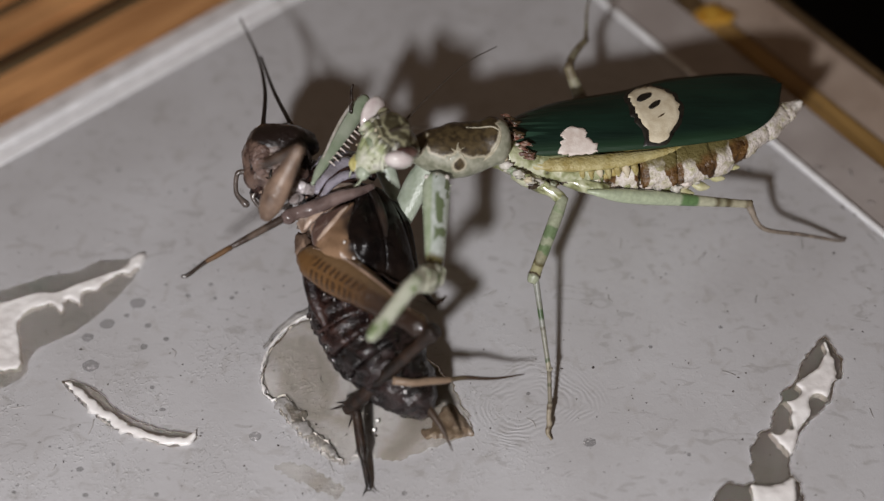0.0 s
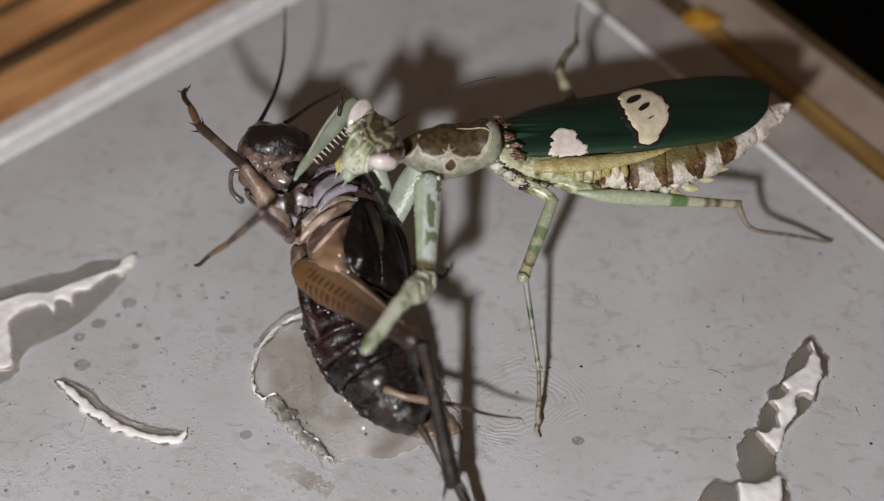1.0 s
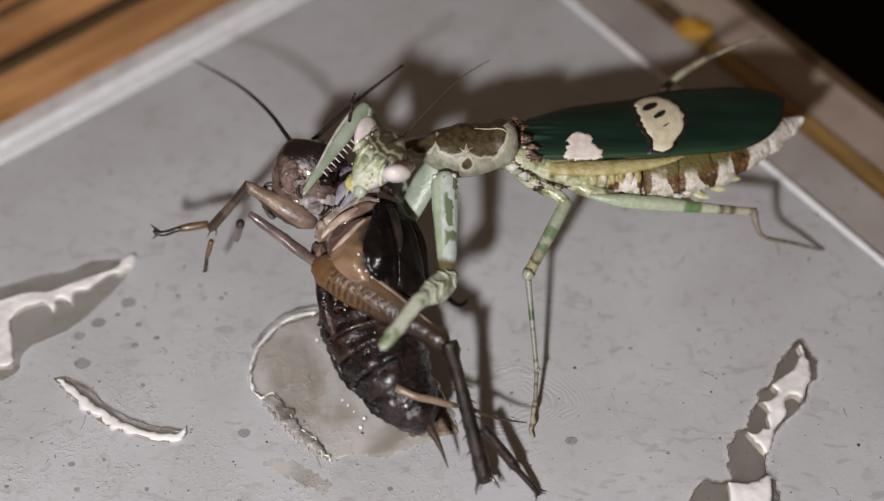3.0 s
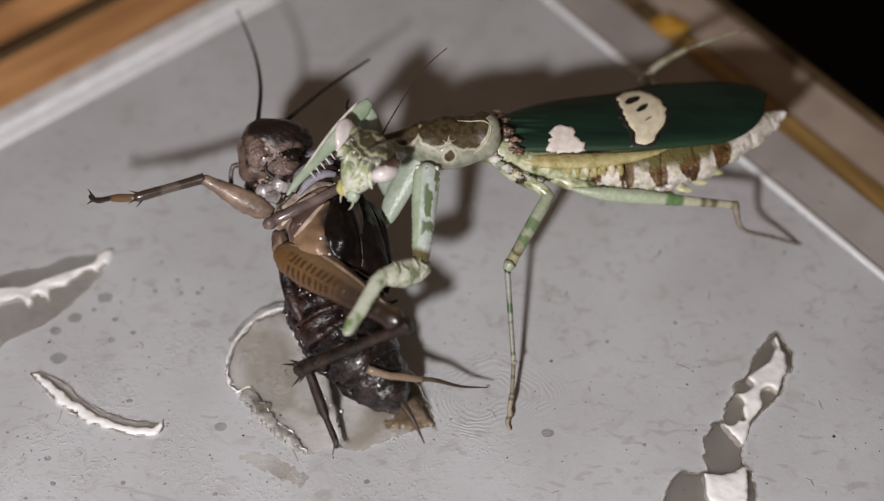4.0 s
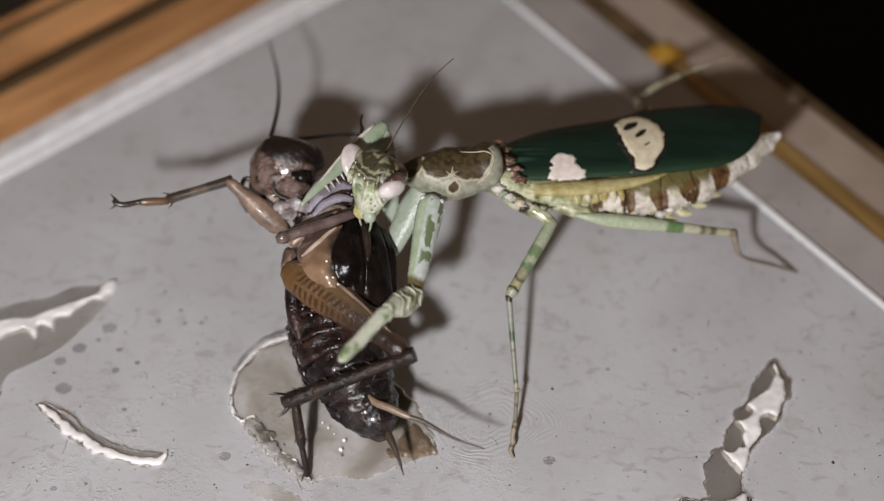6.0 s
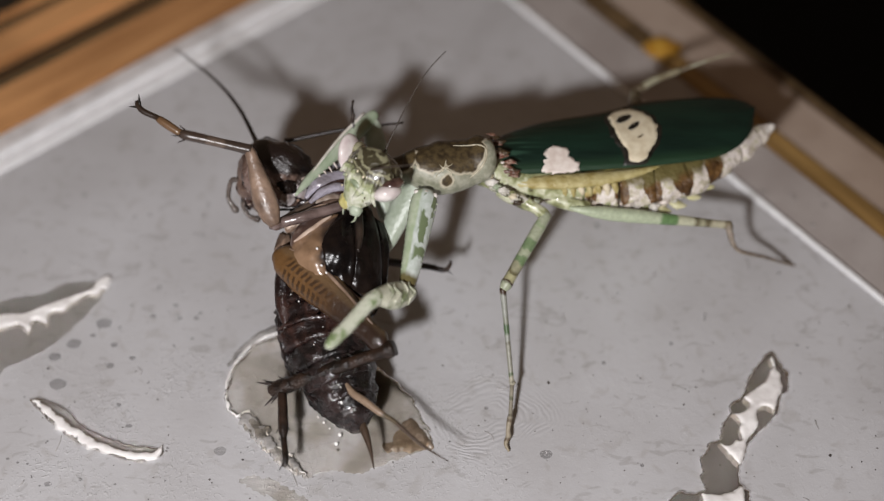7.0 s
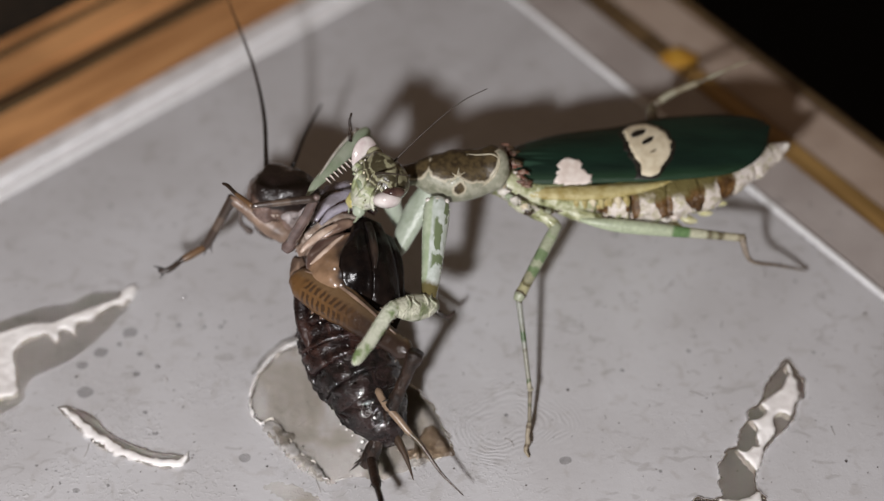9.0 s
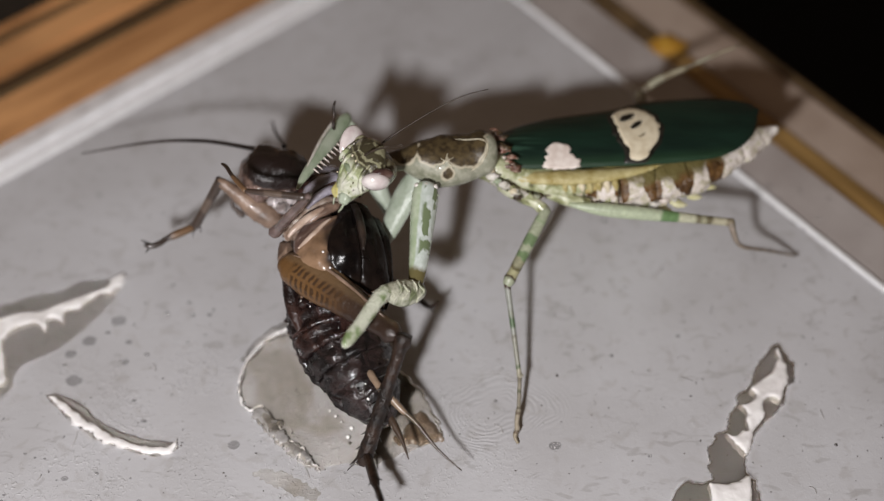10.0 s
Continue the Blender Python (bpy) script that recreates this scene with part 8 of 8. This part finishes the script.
    walk(PIECE['far_tarsus'], [
        (0, bone((-20.79, 1.76, 2.44), (-20.58, 4.56, 5.1))),
        (0.5, bone((-20.77, 1.89, 2.56), (-19.36, 5.11, 5.06))),
        (1, bone((-21.22, 1.72, 2.53), (-20.72, 3.36, 5.05))),
        (1.5, bone((-21.27, 0.87, 2.98), (-21.77, 2.55, 5.38))),
        (2, bone((-22.45, 1.3, 1.84), (-22.12, 3.39, 4.82))),
        (2.5, bone((-22.46, 1.13, 1.99), (-21.91, 3.12, 4.81))),
        (4, bone((-20.44, -2.35, 4.56), (-20.66, 1.9, 4.57))),
        (4.5, bone((-19.73, -2.64, 4.97), (-20.17, 1.84, 5.38))),
        (4.75, bone((-19.58, -1.96, 4.49), (-19.46, 0.9, 7.09))),
        (5, bone((-19.43, -1.28, 4.02), (-18.86, -0.58, 7.77))),
        (5.25, bone((-19.39, -1.17, 4.38), (-19.13, 2.02, 7.08))),
        (5.5, bone((-19.34, -1.06, 4.75), (-19.57, 3.11, 4.85))),
        (7, bone((-19.65, 2.41, 2.24), (-19.74, 4.67, 4.94))),
        (7.5, bone((-19.2, 2.36, 3.72), (-19.42, 3.73, 5.1))),
        (8, bone((-18.88, 0.26, 4.49), (-18.9, 1.81, 6.74))),
        (8.5, bone((-19.53, 0.26, 4.82), (-20.17, 2.38, 6.46))),
        (9, bone((-21.4, -0.62, 4.5), (-21.41, 0.87, 6.59))),
        (9.5, bone((-21.02, 0.82, 3.42), (-20.39, 2.58, 5.86))),
        (10, bone((-22.01, 0.26, 3.29), (-21.96, 1.97, 5.66))),
    ])
    walk(PIECE['middle_femur_m'], [
        (0, bone((-0.96, -5.03, -2), (-3.8, -11.09, -5.5))),
        (0.5, bone((-0.96, -5.03, -2), (-4.02, -11.01, -5.5))),
        (1, bone((-0.96, -5.03, -2), (-3.88, -11.06, -5.5))),
        (1.5, bone((-0.96, -5.03, -2), (-3.9, -11.2, -5.5))),
        (2, bone((-0.96, -5.03, -2), (-4.41, -10.83, -5.5))),
        (2.5, bone((-0.96, -5.03, -2), (-4.5, -11.16, -5.5))),
        (4, bone((-0.96, -5.03, -2), (-4.89, -11.45, -5.5))),
        (4.5, bone((-0.96, -5.03, -2), (-4.89, -11.66, -5.5))),
        (5, bone((-0.96, -5.03, -2), (-5.03, -11.81, -5.5))),
        (5.5, bone((-0.96, -5.03, -2), (-5.24, -11.65, -5.5))),
        (7, bone((-0.96, -5.03, -2), (-5.41, -11.43, -5.5))),
        (7.5, bone((-0.96, -5.03, -2), (-5.17, -11.72, -5.5))),
        (8, bone((-0.96, -5.03, -2), (-5.46, -11.57, -5.5))),
        (8.5, bone((-0.96, -5.03, -2), (-5.07, -11.2, -5.5))),
        (9, bone((-0.96, -5.03, -2), (-4.67, -11.39, -5.5))),
        (9.5, bone((-0.96, -5.03, -2), (-4.89, -11.49, -5.5))),
        (10, bone((-0.96, -5.03, -2), (-4.76, -11.57, -5.5))),
    ])
    walk(PIECE['middle_tibia_m'], [
        (0, bone((-3.8, -11.09, -5.5), (-2.71, -18.52, -10.8))),
        (0.5, bone((-4.02, -11.01, -5.5), (-3.01, -18.36, -10.8))),
        (1, bone((-3.88, -11.06, -5.5), (-2.77, -18.38, -10.8))),
        (1.5, bone((-3.9, -11.2, -5.5), (-2.86, -18.49, -10.8))),
        (2, bone((-4.41, -10.83, -5.5), (-3.21, -18.27, -10.8))),
        (2.5, bone((-4.5, -11.16, -5.5), (-3.36, -18.61, -10.8))),
        (4, bone((-4.89, -11.45, -5.5), (-4.12, -18.82, -10.8))),
        (4.5, bone((-4.89, -11.66, -5.5), (-3.99, -19.05, -10.8))),
        (5, bone((-5.03, -11.81, -5.5), (-4.19, -19.17, -10.8))),
        (5.5, bone((-5.24, -11.65, -5.5), (-4.64, -19.04, -10.8))),
        (7, bone((-5.41, -11.43, -5.5), (-4.75, -18.9, -10.8))),
        (7.5, bone((-5.17, -11.72, -5.5), (-4.41, -19.18, -10.8))),
        (8, bone((-5.46, -11.57, -5.5), (-4.81, -18.96, -10.8))),
        (8.5, bone((-5.07, -11.2, -5.5), (-4.02, -18.72, -10.8))),
        (9, bone((-4.67, -11.39, -5.5), (-3.42, -18.88, -10.8))),
        (9.5, bone((-4.89, -11.49, -5.5), (-3.73, -18.98, -10.8))),
        (10, bone((-4.76, -11.57, -5.5), (-3.49, -19.06, -10.8))),
    ])
    walk(PIECE['middle_tarsus_m'], [
        (0, bone((-2.71, -18.52, -10.8), (-2.99, -24.22, -13.7))),
        (0.5, bone((-3.01, -18.36, -10.8), (-3.43, -24.1, -13.7))),
        (1, bone((-2.77, -18.38, -10.8), (-3.15, -24.14, -13.7))),
        (1.5, bone((-2.86, -18.49, -10.8), (-3.23, -24.31, -13.7))),
        (2, bone((-3.21, -18.27, -10.8), (-3.68, -23.98, -13.7))),
        (2.5, bone((-3.36, -18.61, -10.8), (-3.87, -24.36, -13.7))),
        (4, bone((-4.12, -18.82, -10.8), (-4.61, -24.57, -13.7))),
        (4.5, bone((-3.99, -19.05, -10.8), (-4.57, -24.84, -13.7))),
        (5, bone((-4.19, -19.17, -10.8), (-4.84, -24.95, -13.7))),
        (5.5, bone((-4.64, -19.04, -10.8), (-5.37, -24.76, -13.7))),
        (7, bone((-4.75, -18.9, -10.8), (-5.53, -24.67, -13.7))),
        (7.5, bone((-4.41, -19.18, -10.8), (-5.01, -24.88, -13.7))),
        (8, bone((-4.81, -18.96, -10.8), (-5.61, -24.67, -13.7))),
        (8.5, bone((-4.02, -18.72, -10.8), (-4.59, -24.52, -13.7))),
        (9, bone((-3.42, -18.88, -10.8), (-3.77, -24.73, -13.7))),
        (9.5, bone((-3.73, -18.98, -10.8), (-4.18, -24.79, -13.7))),
        (10, bone((-3.49, -19.06, -10.8), (-3.91, -24.81, -13.7))),
    ])
    walk(PIECE['hind_femur_m'], [
        (0, bone((3.42, -4.19, -2.5), (17.58, -3.17, -5.89))),
        (0.5, bone((3.42, -4.19, -2.5), (17.57, -3.02, -5.89))),
        (1, bone((3.42, -4.19, -2.5), (17.59, -3.07, -5.82))),
        (1.5, bone((3.42, -4.19, -2.5), (17.66, -3.27, -5.59))),
        (2, bone((3.42, -4.19, -2.5), (17.9, -3.62, -4.25))),
        (2.5, bone((3.42, -4.19, -2.5), (17.88, -3.83, -4.47))),
        (4, bone((3.42, -4.19, -2.5), (17.86, -3.7, -4.64))),
        (4.5, bone((3.42, -4.19, -2.5), (17.85, -3.98, -4.71))),
        (5, bone((3.42, -4.19, -2.5), (17.82, -3.67, -4.88))),
        (5.5, bone((3.42, -4.19, -2.5), (17.75, -3.77, -5.29))),
        (7, bone((3.42, -4.19, -2.5), (17.78, -4.14, -5.14))),
        (7.5, bone((3.42, -4.19, -2.5), (17.86, -4.4, -4.66))),
        (8, bone((3.42, -4.19, -2.5), (17.87, -4.59, -4.57))),
        (8.5, bone((3.42, -4.19, -2.5), (17.9, -4.45, -4.39))),
        (9, bone((3.42, -4.19, -2.5), (17.94, -4.58, -3.99))),
        (9.5, bone((3.42, -4.19, -2.5), (17.91, -4.57, -4.22))),
        (10, bone((3.42, -4.19, -2.5), (17.92, -4.56, -4.19))),
    ])
    walk(PIECE['hind_tibia_m'], [
        (0, bone((17.58, -3.17, -5.89), (28.75, -2.45, -13.7))),
        (0.5, bone((17.57, -3.02, -5.89), (28.28, -2.28, -13.7))),
        (1, bone((17.59, -3.07, -5.82), (28.58, -2.34, -13.7))),
        (1.5, bone((17.66, -3.27, -5.59), (28.27, -2.18, -13.7))),
        (2, bone((17.9, -3.62, -4.25), (27.11, -0.86, -13.7))),
        (2.5, bone((17.88, -3.83, -4.47), (26.97, -1.33, -13.7))),
        (4, bone((17.86, -3.7, -4.64), (26.01, -1.25, -13.7))),
        (4.5, bone((17.85, -3.98, -4.71), (26.15, -1.65, -13.7))),
        (5, bone((17.82, -3.67, -4.88), (25.51, -1.28, -13.7))),
        (5.5, bone((17.75, -3.77, -5.29), (25.66, -1.97, -13.7))),
        (7, bone((17.78, -4.14, -5.14), (25.99, -2.59, -13.7))),
        (7.5, bone((17.86, -4.4, -4.66), (26.1, -2.21, -13.7))),
        (8, bone((17.87, -4.59, -4.57), (26.05, -2.76, -13.7))),
        (8.5, bone((17.9, -4.45, -4.39), (26.38, -1.66, -13.7))),
        (9, bone((17.94, -4.58, -3.99), (26.64, -1.13, -13.7))),
        (9.5, bone((17.91, -4.57, -4.22), (26.5, -1.54, -13.7))),
        (10, bone((17.92, -4.56, -4.19), (26.58, -1.3, -13.7))),
    ])
    walk(PIECE['far_hind_femur'], [
        (0, bone((2.20, 10.27, -5.70), (0.77, 12.35, -2.60))),
        (0.5, bone((2.20, 10.27, -5.70), (0.77, 12.35, -2.60))),
        (1, bone((2.20, 10.27, -5.70), (0.77, 12.35, -2.60))),
        (1.5, bone((2.20, 10.27, -5.70), (0.77, 12.35, -2.60))),
        (1.75, bone((9.34, 9.08, -1.5), (6.64, 10.85, -3.87))),
        (2, bone((9.34, 9.08, -1.5), (9.37, 11.63, -4.58))),
        (2.5, bone((9.34, 9.08, -1.5), (9.95, 11.73, -4.43))),
        (4, bone((9.34, 9.08, -1.5), (9.39, 12.43, -3.67))),
        (4.5, bone((9.34, 9.08, -1.5), (9.76, 12.41, -3.66))),
        (5, bone((9.34, 9.08, -1.5), (9.29, 12.52, -3.53))),
        (5.5, bone((9.34, 9.08, -1.5), (9.22, 12.7, -3.19))),
        (7, bone((9.34, 9.08, -1.5), (9.76, 12.64, -3.27))),
        (7.5, bone((9.34, 9.08, -1.5), (9.6, 12.77, -3))),
        (8, bone((9.34, 9.08, -1.5), (9.76, 12.65, -3.24))),
        (8.5, bone((9.34, 9.08, -1.5), (9.91, 12.73, -3.01))),
        (9, bone((9.34, 9.08, -1.5), (9.62, 12.69, -3.19))),
        (9.5, bone((9.34, 9.08, -1.5), (9.71, 12.65, -3.26))),
        (10, bone((9.34, 9.08, -1.5), (9.64, 12.64, -3.29))),
    ])
    walk(PIECE['far_hind_tibia'], [
        (0, bone((0.77, 12.35, -2.60), (2.95, 17.48, -3.78))),
        (0.5, bone((0.77, 12.35, -2.60), (2.95, 17.48, -3.78))),
        (1, bone((0.77, 12.35, -2.60), (2.95, 17.48, -3.78))),
        (1.5, bone((0.77, 12.35, -2.60), (2.95, 17.48, -3.78))),
        (1.75, bone((7.36, 10.37, -3.23), (8.34, 14.06, 0.73))),
        (2, bone((9.37, 11.63, -4.58), (13.45, 13.79, -1.59))),
        (2.5, bone((9.95, 11.73, -4.43), (14.13, 13.77, -1.5))),
        (4, bone((9.39, 12.43, -3.67), (13.81, 14.24, -0.94))),
        (4.5, bone((9.76, 12.41, -3.66), (14.17, 14.22, -0.93))),
        (5, bone((9.29, 12.52, -3.53), (13.73, 15.25, -1.77))),
        (5.5, bone((9.22, 12.7, -3.19), (13.86, 15.47, -2.18))),
        (7, bone((9.76, 12.64, -3.27), (14.7, 14.8, -2.19))),
        (7.5, bone((9.6, 12.77, -3), (14.52, 13.86, -0.81))),
        (8, bone((9.76, 12.65, -3.24), (14.76, 13.52, -1.12))),
        (8.5, bone((9.91, 12.73, -3.01), (14.78, 13.91, -0.74))),
        (9, bone((9.62, 12.69, -3.19), (14.39, 14.1, -0.83))),
        (9.5, bone((9.71, 12.65, -3.26), (14.54, 13.93, -0.97))),
        (10, bone((9.64, 12.64, -3.29), (14.38, 14.08, -0.9))),
    ])
    walk(PIECE['far_hind_tarsus'], [
        (0, bone((2.95, 17.48, -3.78), (3.82, 23.91, -4.16))),
        (0.5, bone((2.95, 17.48, -3.78), (3.82, 23.91, -4.16))),
        (1, bone((2.95, 17.48, -3.78), (3.82, 23.91, -4.16))),
        (1.5, bone((2.95, 17.48, -3.78), (3.82, 23.91, -4.16))),
        (1.75, bone((8.13, 13.27, -0.11), (11.71, 18.58, 1.03))),
        (2, bone((13.45, 13.79, -1.59), (19.27, 14.86, 1.09))),
        (2.5, bone((14.13, 13.77, -1.5), (19.97, 14.78, 1.17))),
        (4, bone((13.81, 14.24, -0.94), (19.86, 14.88, 1.34))),
        (4.5, bone((14.17, 14.22, -0.93), (20.21, 14.9, 1.37))),
        (5, bone((13.73, 15.25, -1.77), (19.81, 15.91, 0.43))),
        (5.5, bone((13.86, 15.47, -2.18), (19.99, 15.86, -0.06))),
        (7, bone((14.7, 14.8, -2.19), (20.81, 15.11, 0))),
        (7.5, bone((14.52, 13.86, -0.81), (20.51, 14.54, 1.62))),
        (8, bone((14.76, 13.52, -1.12), (20.8, 13.98, 1.25))),
        (8.5, bone((14.78, 13.91, -0.74), (20.82, 14.46, 1.58))),
        (9, bone((14.39, 14.1, -0.83), (20.29, 15.08, 1.71))),
        (9.5, bone((14.54, 13.93, -0.97), (20.46, 14.83, 1.57))),
        (10, bone((14.38, 14.08, -0.9), (20.32, 14.97, 1.6))),
    ])
    walk(PIECE['mantis_antenna'], [
        (0, bone((-16.38, -2.67, 5.89), (-7.21, 5.33, 8.74))),
        (0.3, bone((-16.61, -3.55, 5.97), (-6.89, 3.65, 9.12))),
        (0.5, bone((-16.62, -3.06, 6.02), (-6.62, 2.13, 11.43))),
        (1, bone((-16.91, -2.71, 5.92), (-6.39, 4.02, 6.31))),
        (1.5, bone((-17.22, -3.83, 5.93), (-7.49, 3.84, 7.57))),
        (2, bone((-17.42, -3.66, 5.93), (-7.99, 4.05, 8.75))),
        (2.5, bone((-18.24, -3.79, 5.92), (-8.11, 1.35, 11.15))),
        (2.7, bone((-17.76, -4.62, 5.96), (-7.95, 0.8, 11.48))),
        (3.8, bone((-17.74, -6.37, 5.97), (-12.79, 4.68, 9.06))),
        (4, bone((-17.61, -6.34, 5.94), (-11.53, 4.13, 9.08))),
        (4.5, bone((-17.7, -5.6, 5.93), (-11.76, 4.57, 10.12))),
        (5, bone((-17.75, -6.31, 6.02), (-10.9, 1.14, 13.36))),
        (5.5, bone((-17.47, -6.26, 6.1), (-11.68, 1.5, 14))),
        (5.7, bone((-17.86, -4.98, 6.06), (-11.09, 2.35, 13.59))),
        (6.8, bone((-17.74, -4.5, 6.16), (-10.92, 2.69, 13.78))),
        (7, bone((-17.17, -5.47, 6.15), (-11.13, 2.04, 14.1))),
        (7.5, bone((-18.28, -5.04, 6.09), (-12.42, 4.87, 10.97))),
        (7.7, bone((-18.08, -4.59, 6.01), (-13.43, 3.4, 14.42))),
        (8, bone((-18.09, -6.54, 6.26), (-13.88, 1.59, 14.77))),
        (8.5, bone((-17.21, -6.39, 6.25), (-13.31, 1.83, 14.83))),
        (9, bone((-17.72, -4.95, 6.02), (-8.37, 0.91, 11.89))),
        (9.5, bone((-17.89, -4.98, 6.22), (-7.57, -0.1, 11.32))),
        (10, bone((-17.86, -4.18, 6.01), (-7.05, 0.16, 10.53))),
    ])


motions()
